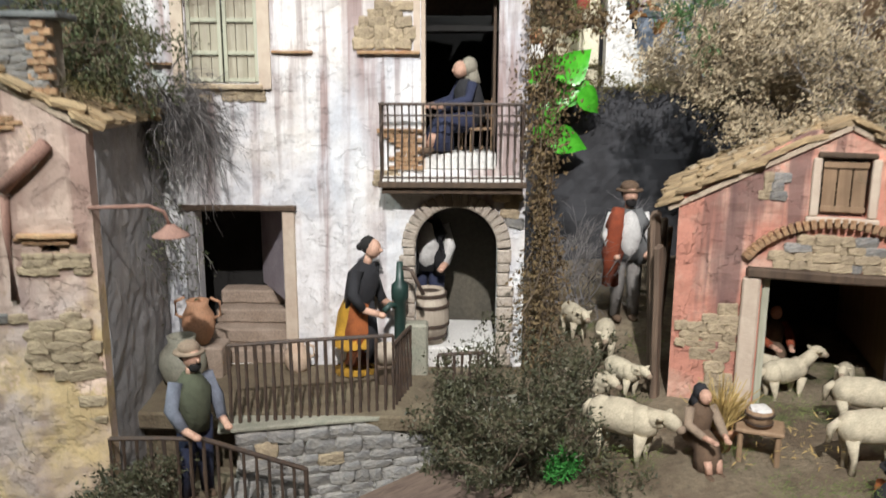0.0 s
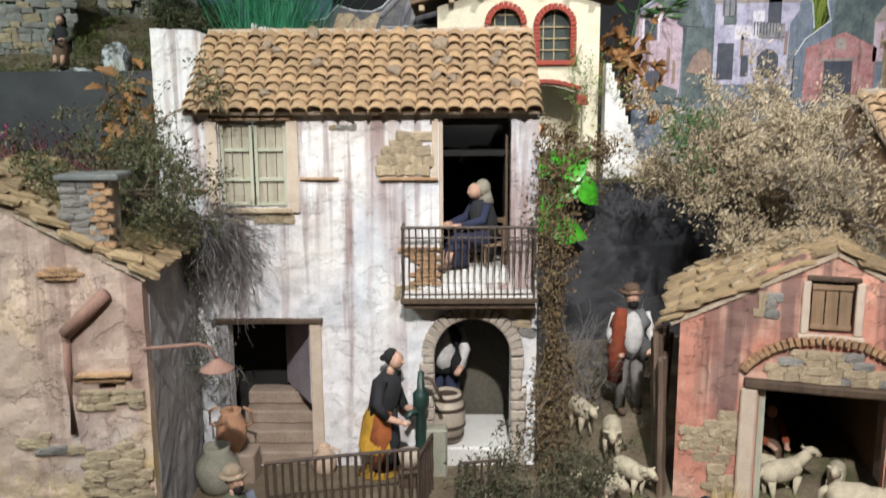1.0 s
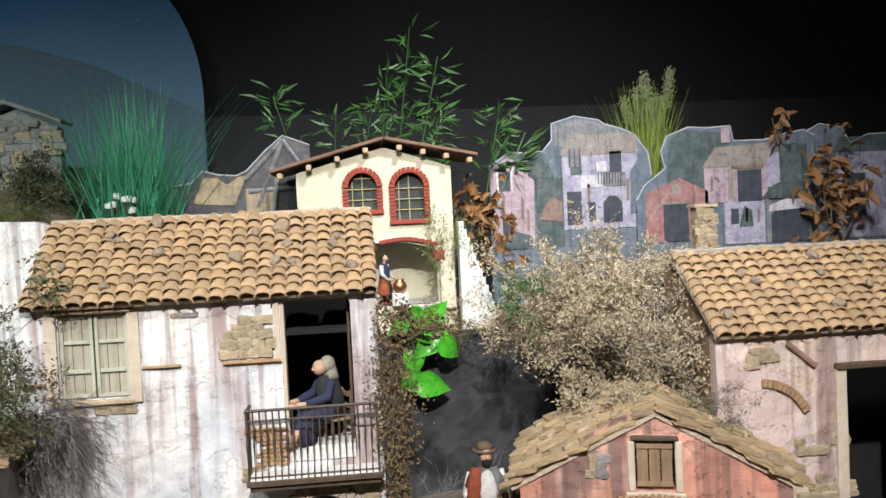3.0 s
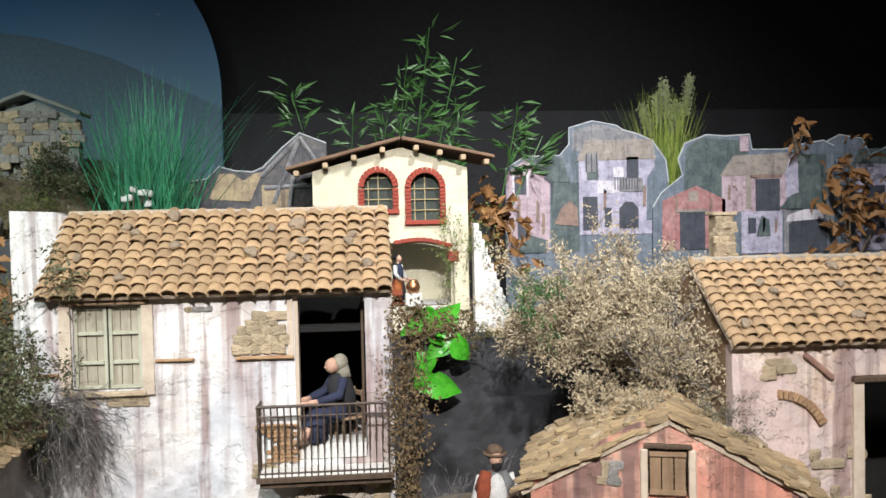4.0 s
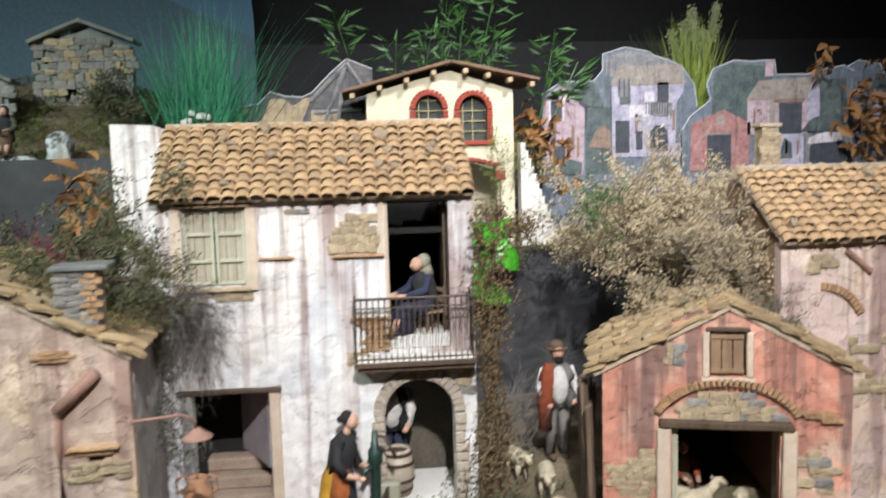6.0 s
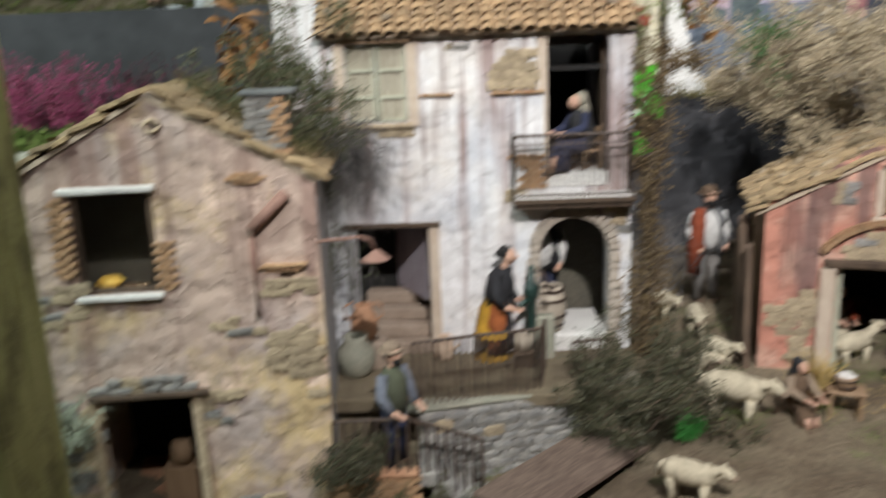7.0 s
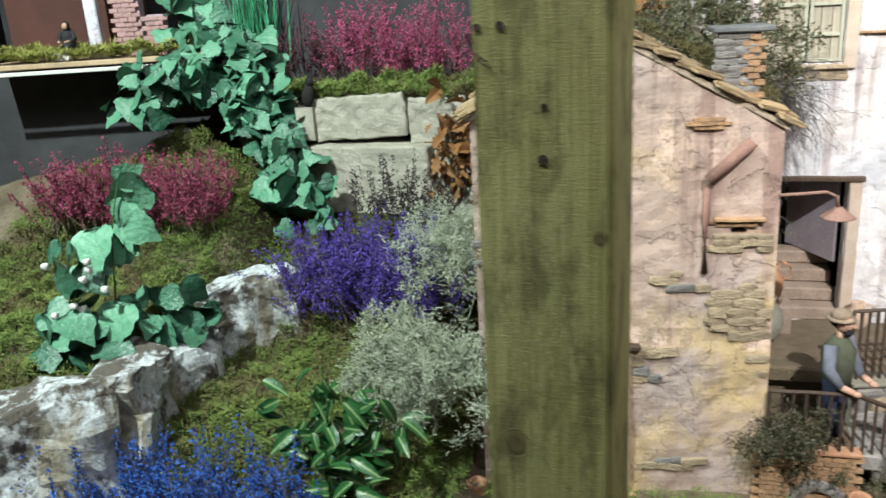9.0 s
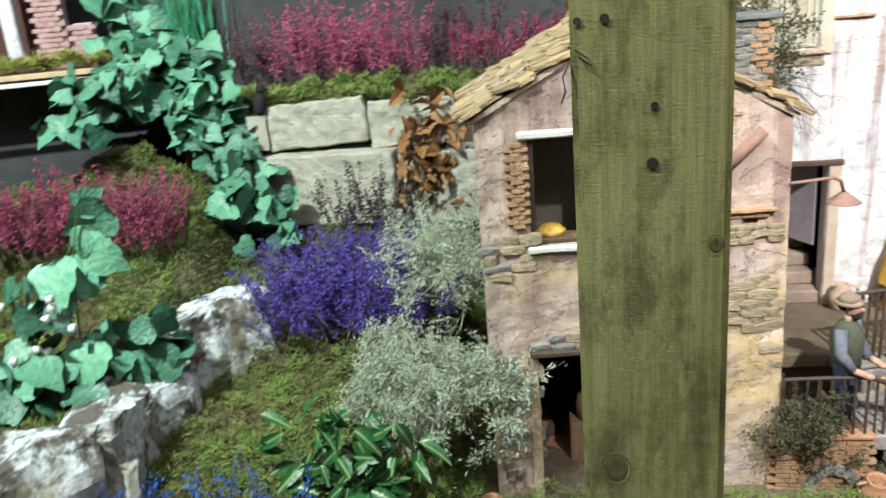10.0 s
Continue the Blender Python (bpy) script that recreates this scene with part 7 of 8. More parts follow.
cut = cutout("cardboard cutout printed with a red stable and house", [(1.13, 0.50), (1.81, 0.50), (1.81, 1.07), (1.77, 1.09), (1.70, 1.08), (1.62, 1.06), (1.50, 1.06), (1.49, 1.115), (1.40, 1.11), (1.33, 1.115), (1.25, 1.085), (1.225, 1.03), (1.24, 0.97), (1.16, 0.91), (1.13, 0.86)], 1.17, M["print_sky"])
printed_shape(cut, "printed_bush", [(308, 60), (420, 70), (424, -42), (340, -50), (312, -30)], M["print_green"], 1)
printed_shape(cut, "printed_wall", [(268, 150), (380, 150), (382, 62), (330, 36), (270, 62)], M["print_red"], 2)
printed_box(cut, "printed_window", 316, 46, 332, 64, M["print_roof"], 3)
printed_box(cut, "printed_door", 300, 82, 345, 150, M["print_dark"], 3)
printed_box(cut, "printed_wall", 376, 16, 492, 84, M["print_rose"], 2)
printed_shape(cut, "printed_roof", [(372, 20), (494, 18), (508, -22), (396, -16)], M["print_roof"], 3)
printed_shape(cut, "printed_wall", [(490, 60), (514, 56), (512, -16), (500, -18), (490, 14)], M["print_lilac"], 4)
printed_box(cut, "printed_door", 436, 26, 480, 84, M["print_dark"], 3)
printed_box(cut, "printed_wall", 410, 84, 484, 160, M["print_lilac"], 3)
printed_box(cut, "printed_bush", 514, -18, 566, 84, M["print_green"], 1)
printed_shape(cut, "printed_door", [(496, 160), (566, 160), (566, 104), (530, 92), (496, 108)], M["print_dark"], 3)
printed_box(cut, "printed_wall", 488, 84, 568, 160, M["print_stone"], 2)
printed_box(cut, "printed_chimney", 408, -52, 424, -24, M["print_rose"], 4)
printed_box(cut, "printed_lintel", 426, 18, 484, 24, M["print_bronze"], 4)
printed_box(cut, "printed_post", 418, 18, 428, 78, M["print_roof"], 4)
printed_shape(cut, "printed_arch", [(492, 104), (560, 100), (556, 84), (524, 82), (494, 92)], M["print_pale"], 4)
printed_shape(cut, "printed_bush", [(478, 80), (562, 82), (562, 50), (536, 44), (500, 56)], M["print_green"], 5)
printed_box(cut, "printed_window", 422, 96, 436, 124, M["print_dark"], 4)
printed_shape(cut, "printed_bush", [(436, 130), (462, 130), (460, 100), (446, 92)], M["print_green"], 4)
printed_shape(cut, "printed_gutter", [(390, 34), (394, 30), (404, 44), (400, 48)], M["print_bronze"], 4)
printed_box(cut, "printed_lintel", 292, 78, 350, 83, M["print_roof"], 4)
for u, v in ((292, 66), (354, 70), (386, 50), (470, 110), (448, 108)):
    printed_shape(cut, "printed_stain", [(u, v + 14), (u + 4, v + 12), (u + 5, v - 12), (u + 1, v - 16)], M["print_bronze"], 4)
cut = cutout("cardboard cutout printed with grey houses behind leaves", [(1.80, 0.50), (2.35, 0.50), (2.35, 1.08), (2.05, 1.07), (1.98, 1.04), (1.95, 1.10), (1.86, 1.115), (1.81, 1.09)], 1.22, M["print_sky"])
printed_box(cut, "printed_wall", 636, -5, 760, 160, M["print_lilac"], 1)
printed_shape(cut, "printed_roof", [(630, 0), (770, 0), (760, -30), (640, -28)], M["print_green"], 2)
printed_box(cut, "printed_door", 650, 40, 690, 120, M["print_dark"], 2)
M["thatch"] = printed("printed_thatch", (0.26, 0.185, 0.12), (0.34, 0.26, 0.15), (0.11, 0.08, 0.055))
M["print_hut"] = printed("printed_dim_hut", (0.035, 0.035, 0.045), (0.09, 0.08, 0.075), (0.02, 0.02, 0.026))
cut = cutout("cardboard cutout printed with thatched huts and a broken roof", [(-0.56, 0.70), (-0.02, 0.70), (-0.02, 1.10), (-0.11, 1.135), (-0.17, 1.085), (-0.235, 1.02), (-0.27, 1.005), (-0.33, 1.01), (-0.38, 1.025), (-0.42, 0.985), (-0.49, 0.975), (-0.545, 0.885)], 1.15, M["print_hut"])
part("painted_roof", plaster_wall([(-0.54, 0.885), (-0.515, 0.885), (-0.455, 0.965), (-0.485, 0.970)], [], 0.0015, 0.02, 0.0, 2), M["thatch"], cut).location = (0, -0.004, 0)
part("painted_roof", plaster_wall([(-0.415, 0.915), (-0.28, 0.905), (-0.235, 1.005), (-0.265, 1.0), (-0.30, 0.975), (-0.335, 1.0), (-0.38, 1.0)], [], 0.0015, 0.015, 0.0, 3), M["thatch"], cut).location = (0, -0.004, 0)
part("painted_wall", block(0.10, 0.0015, 0.16, 0, pose(-0.19, -0.003, 0.80)), M["thatch"], cut)
for k, (a, b) in enumerate((((-0.24, 0.99), (-0.11, 1.12)), ((-0.11, 1.12), (-0.05, 1.03)), ((-0.20, 0.90), (-0.11, 1.12)), ((-0.15, 0.88), (-0.13, 1.02)), ((-0.23, 0.95), (-0.06, 0.96)))):
    part("painted_beam", bar([(a[0], -0.004, a[1]), (b[0], -0.004, b[1])], 0.008, 6), M["print_stone"], cut)
slab("plateau", 0.75, 0.55, 0.9, -0.28, 1.30, -0.1, M["black_cloth"], "black-covered platform behind the white house", "platform")

# blue night-sky panel with a rounded corner
n = Nodes("night_sky_blue")
grad = n.add("ShaderNodeSeparateXYZ")
n.link(n.co, grad.inputs[0])
blue = n.mix(n.ramp(grad.outputs[2], 1.35, 1.9), (0.06, 0.16, 0.25), (0.010, 0.15, 0.36))
star = n.ramp(n.voronoi(9), 0.035, 0.015)
M["night_sky"] = n.done(n.mix(star, blue, (0.5, 0.6, 0.7)), 0.5, n.noise(4), 0.002)
curve_pts = [(-0.528 - 0.40 * (1 - math.cos(a)), 1.42 + 0.60 * math.sin(a)) for a in [1.35 * k / 14 for k in range(15)]]
panel = part("sky_panel", plaster_wall([(-3.6, 0.60), (-0.528, 0.60), (-0.528, 1.40)] + curve_pts + [(-1.0, 2.6), (-3.6, 2.6)], [], 0.01, 0.06, 0.0, 1), M["night_sky"])
panel.location = (0, 2.10, 0)
tagged(panel, "dark blue painted night sky panel with small stars", "backdrop", kind="structure")
hill_panel = part("sky_panel", plaster_wall([(-3.6, 0.60), (-0.532, 0.60), (-0.532, 1.36), (-0.75, 1.46), (-1.0, 1.58), (-1.3, 1.67), (-1.8, 1.73), (-3.6, 1.77)], [], 0.004, 0.06, 0.0, 1), speckled("grey_blue_hill_paint", (0.075, 0.150, 0.215), (0.085, 0.165, 0.230), 3, 0.6, 0.0005, 60))
hill_panel.location = (0, 2.09, 0)
tagged(hill_panel, "grey-blue painted hill line on the sky panel", "backdrop", kind="structure")
shrub("creeper", "pale green creeper on the villa corner", "creeper", (0.402, 0.832, 0.62), 12, 0.17, 2, 4, 0.45, -0.12, 0.0075, 1300, M["moss_bright"], M["twig_brown"], 16, (0, 0, 0.9), 0.25, 0.0008, 0.6, 0.004, (0.012, 0.003, 0.06))


# ---- the garden bank ----
def heather(label, base, box, stems, height, mat, seed, florets=70, fan=0.25, wood=None):
    """Upright stems crowded with tiny blossoms."""
    rs = np.random.RandomState(seed)
    root = thing("heather", label, "heather")
    lines, pts, dirs = [], [], []
    for _ in range(stems):
        b = np.array(base) + rs.uniform(-1, 1, 3) * np.array(box)
        d = np.array([rs.normal() * fan, rs.normal() * fan - 0.1, 1.0])
        d /= np.linalg.norm(d)
        h = height * rs.uniform(0.5, 1.1)
        line = [b, b + d * h * 0.5 + rs.normal(size=3) * 0.005, b + d * h]
        lines.append((line, 0))
        s = rs.uniform(0.25, 1.0, florets)
        p = b + d * (h * s)[:, None] + rs.normal(size=(florets, 3)) * (0.0048 * (1.15 - s * 0.75))[:, None]
        pts.append(p)
        dirs.append(rs.normal(size=(florets, 3)) + d * 0.7)
        for _ in range(2):
            k = rs.uniform(0.3, 0.7)
            e = d + rs.normal(size=3) * 0.35
            e /= np.linalg.norm(e)
            q, l = b + d * h * k, h * 0.35
            lines.append(([q, q + e * l], 1))
            s = rs.uniform(0, 1, florets // 3)
            pts.append(q + e * (l * s)[:, None] + rs.normal(size=(florets // 3, 3)) * 0.0038)
            dirs.append(rs.normal(size=(florets // 3, 3)) + e * 0.7)
    part("twig_mass", fast_rods(lines, 0.0012), wood or M["twig_brown"], root)
    pts, dirs = np.concatenate(pts), np.concatenate(dirs)
    part("blossom", leaf_mesh(pts, dirs, rs.uniform(0.0045, 0.009, len(pts)), 0.6, 0.4, seed), mat, root)
    return root


heather("bright pink heather on the upper ledge", (-1.40, 0.50, 0.44), (0.20, 0.06, 0.01), 110, 0.23, M["heather_pink"], 71)
heather("dark plum heather on the upper ledge", (-1.68, 0.52, 0.44), (0.11, 0.06, 0.01), 34, 0.21, M["heather_plum"], 72)
heather("dark plum heather at the ledge end", (-1.10, 0.54, 0.46), (0.09, 0.05, 0.01), 26, 0.21, M["heather_plum"], 73)
heather("wine-red heather on the mossy bank", (-1.98, -0.02, 0.15), (0.25, 0.09, 0.02), 190, 0.19, M["heather_wine"], 74, 70, 0.3)
heather("violet heather in front of the stone blocks", (-1.31, -0.07, -0.04), (0.18, 0.11, 0.03), 250, 0.23, M["heather_violet"], 75, 80, 0.38)
heather("nearly black heather behind the violet one", (-1.30, 0.12, 0.10), (0.13, 0.04, 0.01), 40, 0.19, M["heather_black"], 76, 46)
heather("bright blue heather at the foot of the bank", (-1.50, -0.74, -0.225), (0.27, 0.08, 0.02), 210, 0.195, M["heather_blue"], 77, 60, 0.3)
heather("pink heather behind the pink house", (-0.98, 0.42, 0.46), (0.14, 0.05, 0.01), 34, 0.16, M["heather_wine"], 78)
shrub("sage_shrub", "silvery green shrub beside the pink house", "shrub", (-1.11, -0.43, -0.02), 22, 0.108, 4, 3, 0.6, 0.0, 0.009, 15000, M["leaf_sage"], M["leaf_sage"], 81, (0, -0.1, 0.6), 0.6, 0.0018, 0.25, 0.005, (0.06, 0.05, 0.03))
shrub("sage_shrub", "silvery green shrub above the violet heather", "shrub", (-1.10, -0.12, 0.04), 16, 0.16, 4, 3, 0.55, -0.02, 0.009, 9000, M["leaf_sage"], M["leaf_sage"], 82, (0, 0, 0.8), 0.4, 0.0018, 0.3, 0.005, (0.05, 0.03, 0.03))
shrub("sage_shrub", "grey-green sprig before the pink house wall", "shrub", (-1.00, -0.480, -0.02), 10, 0.10, 3, 3, 0.55, -0.02, 0.011, 2600, M["leaf_sage"], M["leaf_sage"], 83, (0.2, -0.2, 0.5), 0.5, 0.0014, 0.3, 0.004, (0.03, 0.01, 0.02))

IVY_STEMS = [
    [(-1.92, 0.36, 0.66), (-1.84, 0.30, 0.52), (-1.74, 0.24, 0.40), (-1.66, 0.20, 0.28)],
    [(-1.86, 0.34, 0.58), (-1.76, 0.27, 0.50), (-1.70, 0.25, 0.41)],
    [(-1.84, 0.28, 0.52), (-1.93, 0.20, 0.50), (-2.04, 0.12, 0.47)],
    [(-1.70, 0.24, 0.36), (-1.62, 0.17, 0.24), (-1.58, 0.14, 0.16)],
    [(-1.98, 0.34, 0.70), (-1.90, 0.30, 0.62), (-1.80, 0.25, 0.48), (-1.72, 0.22, 0.34)],
]
leafy("ivy", "trailing green ivy with large leaves", "ivy", IVY_STEMS, LOBED, 0.058, 84, 91, M["leaf_bamboo"], 0.070, (0, -0.75, 0.55), 0.45)
leafy("ivy", "pale green ivy sprig above the mossy rock", "ivy", [[(-1.74, -0.46, 0.10), (-1.725, -0.45, 0.26), (-1.70, -0.44, 0.36)]], LOBED_PALE, 0.074, 8, 92, M["leaf_bamboo"], 0.048, (0.25, -0.85, 0.45), 0.35)
leafy("ivy", "dark green leafy plant with white berries", "ivy", [[(-1.86, -0.50, 0.02), (-1.80, -0.50, 0.14), (-1.76, -0.50, 0.22)], [(-1.80, -0.52, 0.0), (-1.74, -0.52, 0.10)], [(-1.72, -0.40, 0.05), (-1.64, -0.36, 0.08)]], LOBED, 0.066, 22, 93, M["leaf_bamboo"], 0.05, (0, -0.75, 0.55), 0.5)
leafy("striped_plant", "plant with white-striped green leaves", "plant", [[(-1.24, -0.58, -0.20), (-1.25, -0.57, 0.06)], [(-1.19, -0.58, -0.20), (-1.12, -0.58, 0.02)], [(-1.26, -0.58, -0.20), (-1.34, -0.58, 0.0)], [(-1.21, -0.60, -0.20), (-1.20, -0.65, -0.06)], [(-1.22, -0.58, -0.20), (-1.18, -0.56, 0.03)]], LANCE, 0.056, 30, 94, M["leaf_bamboo"], 0.035, (0, -0.7, 0.7), 0.45)
rng = random.Random(95)
for k in range(14):
    berry = part("berry", stone_shape(0.013, 0.013, 0.013, k), M["white_paint"], bpy.data.objects["ivy.002"], "white berry", True)
    berry.location = (-1.76 + rng.uniform(-0.07, 0.07), -0.535 + rng.uniform(-0.01, 0.01), 0.17 + rng.uniform(-0.08, 0.06))


def rock(label, x, y, z, sx, sy, sz, seed, deg=0):
    bm = bmesh.new()
    bmesh.ops.create_icosphere(bm, subdivisions=4, radius=0.5)
    for v in bm.verts:
        c = Vector([math.copysign(abs(t * 2) ** 0.6, t) / 2 for t in v.co])
        c *= 1 + 0.30 * noise.noise(c * 2.2 + Vector((seed, seed * 2.7, 0))) + 0.10 * noise.noise(c * 7 + Vector((seed, 0, 0)))
        v.co = Vector((c.x * sx, c.y * sy, c.z * sz))
    ob = part("rock", bm, M["rock"])
    ob.matrix_world = pose(x, y, z, 0, 0, deg)
    return tagged(ob, label, "rock", "rocks of the mossy bank")


n = Nodes("whitewashed_rock")
c = n.mix(n.ramp(n.noise(9, 8, 0.72), 0.43, 0.50), (0.105, 0.09, 0.072), (0.62, 0.66, 0.68))
c = n.mix(n.ramp(n.noise(5, 4, 0.6, (1, 1, 0.4)), 0.56, 0.64), c, (0.36, 0.32, 0.24))
c = n.mix(n.math("MULTIPLY", n.ramp(n.noise(18, 6, 0.7), 0.55, 0.7), 0.7), c, (0.30, 0.25, 0.18))
M["rock"] = n.done(n.mix(n.ramp(n.noise(70, 5, 0.7), 0.35, 0.55), n.mix(0.5, c, (0.05, 0.045, 0.04)), c), 0.8, n.math("ADD", n.noise(90, 6, 0.7), n.noise(25, 4)), 0.006)
ROCK = "whitewashed grey rock set in the moss"


def wall_rock(label, x, y, z, sx, sy, sz, deg, lean, seed):
    """A split rock of the bank's retaining wall, blocky with broken edges."""
    bm = bmesh.new()
    bmesh.ops.create_cube(bm, size=1)
    bmesh.ops.bevel(bm, geom=bm.edges[:], offset=0.07, segments=1, affect="EDGES")
    bmesh.ops.subdivide_edges(bm, edges=bm.edges[:], cuts=11, use_grid_fill=True)
    for v in bm.verts:
        p = Vector((v.co.x * sx, v.co.y * sy, v.co.z * sz))
        q = p * 9 + Vector((seed * 3.3, seed, 0))
        step = round(noise.noise(q * 0.9) * 3) / 3
        v.co = p + noise.noise_vector(q) * 0.022 + noise.noise_vector(q * 3.1) * 0.009 + noise.noise_vector(q * 8) * 0.003 + p.normalized() * step * 0.012
    ob = part("rock", bm, M["rock"])
    ob.matrix_world = pose(x, y, z, 0, 0, deg) @ pose(0, 0, 0, lean, 0, 0)
    return tagged(ob, label, "rock", "rocks of the mossy bank")


wall_rock("whitewashed split rock of the bank's retaining wall", -1.735, -0.745, -0.105, 0.27, 0.13, 0.30, 46, -8, 1)
wall_rock("whitewashed split rock of the bank's retaining wall", -1.93, -0.90, -0.13, 0.27, 0.14, 0.28, 40, -6, 2)
wall_rock("grey brown split rock standing upright in the moss", -1.655, -0.575, -0.110, 0.12, 0.17, 0.31, 8, 0, 3)
wall_rock("grey brown split rock standing upright in the moss", -1.665, -0.410, -0.125, 0.12, 0.19, 0.25, -8, 0, 4)
wall_rock("pale whitewashed block with ochre streaks in the moss", -1.610, -0.165, -0.030, 0.22, 0.10, 0.20, 54, -6, 5)
n = Nodes("pale_concrete")
M["concrete"] = n.done(n.mix(n.ramp(n.noise(20, 6, 0.7), 0.35, 0.65), (0.54, 0.52, 0.43), (0.38, 0.36, 0.29)), 0.9, n.math("ADD", n.noise(90, 6, 0.75), n.noise(25, 4)), 0.010)
for x, y, z, sx, sy, sz, deg in ((-1.46, 0.335, 0.315, 0.26, 0.10, 0.115, 0), (-1.22, 0.35, 0.30, 0.22, 0.10, 0.12, 4), (-1.44, 0.315, 0.115, 0.36, 0.14, 0.185, -3), (-1.15, 0.34, 0.10, 0.22, 0.12, 0.185, 2)):
    ob = part("stone_block", block(sx, sy, sz, 0.004, None, 0.006, 12, int(z * 90)), M["concrete"])
    ob.matrix_world = pose(x, y, z, 0, -3 if z > 0.31 else 0, deg)
    tagged(ob, "pale rough concrete block holding the upper ledge", "block", "garden blocks")
slab("moss_shelf", 1.25, 0.30, 0.30, -1.25, 0.53, 0.145, M["earth"], "earth shelf behind the stone blocks", "shelf")
slab("cloth_back", 2.3, 0.02, 0.95, -1.75, 0.69, -0.15, M["cloth_front"], "black cloth hung behind the garden", "cloth")
bird = part("bird_ornament", (lambda f: (f.ball(0, 0, 0.03, 0.018, 0.016, 0.032, FIG["hair"], (0, 12, 0)), f.ball(0.008, 0, 0.068, 0.013, 0.012, 0.013, FIG["hair"]), f.ball(0.022, 0, 0.066, 0.008, 0.004, 0.004, FIG["hair"]), f.bm)[-1])(Figure()), FIG["hair"])
bird.matrix_world = pose(-1.60, 0.275, 0.405)
tagged(bird, "small black bird ornament on the stone block", "ornament")
slab("bird_perch", 0.05, 0.06, 0.09, -1.615, 0.30, 0.315, M["concrete"], "small concrete block under the bird", "block")


def tufts(name, label, spots, mat, seed, size, lift=0.0):
    """A carpet of moss: short curled blades over the given spots."""
    rs = np.random.RandomState(seed)
    pts = np.array(spots)
    ob = part(name, leaf_mesh(pts, rs.normal(size=pts.shape) * np.array([0.8, 0.8, 0.4]) + np.array([0, -0.15, 0.7]), size * rs.uniform(0.5, 1.3, len(pts)), 0.17, 0.2, seed, 0.4), mat)
    return tagged(ob, label, "moss", kind="stuff")


def moss_spots(rs, n, x0, x1, y0, y1, f, keep):
    out = []
    while len(out) < n:
        x, y = rs.uniform(x0, x1), rs.uniform(y0, y1)
        if keep(x, y):
            m = 0.5 + 0.5 * noise.noise(Vector((x * 9, y * 9, 5)))
            k = 0.5 + 0.5 * noise.noise(Vector((x * 28, y * 28, 8)))
            out.append((x, y, f(x, y) + rs.uniform(-0.004, 0.024) * m + 0.048 * k * k))
    return out


rs = np.random.RandomState(101)
lump = lambda x, y, s, o: noise.noise(Vector((x * s, y * s, o)))
tufts("moss", "olive green moss over the garden bank", moss_spots(rs, 110000, -2.35, -1.02, -0.92, 0.26, ground_height, lambda x, y: lump(x, y, 5, 1) > -0.2), M["moss"], 102, 0.0145)
tufts("moss", "dry brownish moss over the garden bank", moss_spots(rs, 70000, -2.35, -1.02, -0.92, 0.26, ground_height, lambda x, y: lump(x, y, 5, 1) < 0.15), M["moss_dry"], 103, 0.016)
tufts("moss", "yellow-green moss clumps over the garden bank", moss_spots(rs, 36000, -2.35, -1.02, -0.92, 0.26, lambda x, y: ground_height(x, y) + 0.012, lambda x, y: lump(x, y, 17, 6) > 0.16), M["moss_bright"], 112, 0.014)
tufts("moss", "bright green moss on the upper ledge", moss_spots(rs, 24000, -1.68, -0.95, 0.298, 0.46, lambda x, y: 0.425 + 0.035 * lump(x, y, 11, 2) + 0.012 * lump(x, y, 34, 9) - (0.012 + 0.012 * lump(x, 0.0, 9, 3)) * smooth(0.345, 0.295, y), lambda x, y: lump(x, y, 13, 8) > -0.25), M["moss_bright"], 104, 0.017)
tufts("moss", "brownish dry moss between the green on the upper ledge", moss_spots(rs, 9000, -1.68, -0.95, 0.298, 0.46, lambda x, y: 0.420 + 0.035 * lump(x, y, 11, 2) - (0.012 + 0.012 * lump(x, 0.0, 9, 3)) * smooth(0.345, 0.295, y), lambda x, y: lump(x, y, 13, 8) < 0.0), M["moss_dry"], 114, 0.018)
tufts("moss", "green moss along the foot of the pink house", moss_spots(rs, 7000, -0.98, -0.30, -0.66, -0.44, ground_height, lambda x, y: lump(x, y, 11, 3) > -0.05 - 0.6 * smooth(-0.6, -0.45, y)), M["moss_bright"], 105, 0.011)
tufts("moss", "sparse moss specks in the yard", moss_spots(rs, 9000, -0.3, 0.9, -0.75, 0.1, ground_height, lambda x, y: lump(x, y, 7, 4) > 0.18), M["moss"], 106, 0.006)
tufts("moss", "thin moss over the pink house roof", moss_spots(rs, 5000, -0.745, -0.49, -0.38, -0.08, lambda x, y: 0.606 - 0.56 * (x + 0.755) + 0.006, lambda x, y: lump(x, y, 12, 5) > -0.15), M["moss_dry"], 107, 0.008)
tufts("moss", "bright green moss clump under the shrub", moss_spots(rs, 900, 0.17, 0.225, -0.37, -0.33, lambda x, y: ground_height(x, y) + 0.012, lambda x, y: True), foliage("vivid_moss", (0.03, 0.22, 0.03), (0.06, 0.30, 0.05), 0.8), 108, 0.012)
tufts("straw", "scattered straw on the stable ground", moss_spots(rs, 110, 0.44, 0.62, -0.40, -0.26, lambda x, y: ground_height(x, y) + 0.001, lambda x, y: True), M["straw"], 109, 0.012)
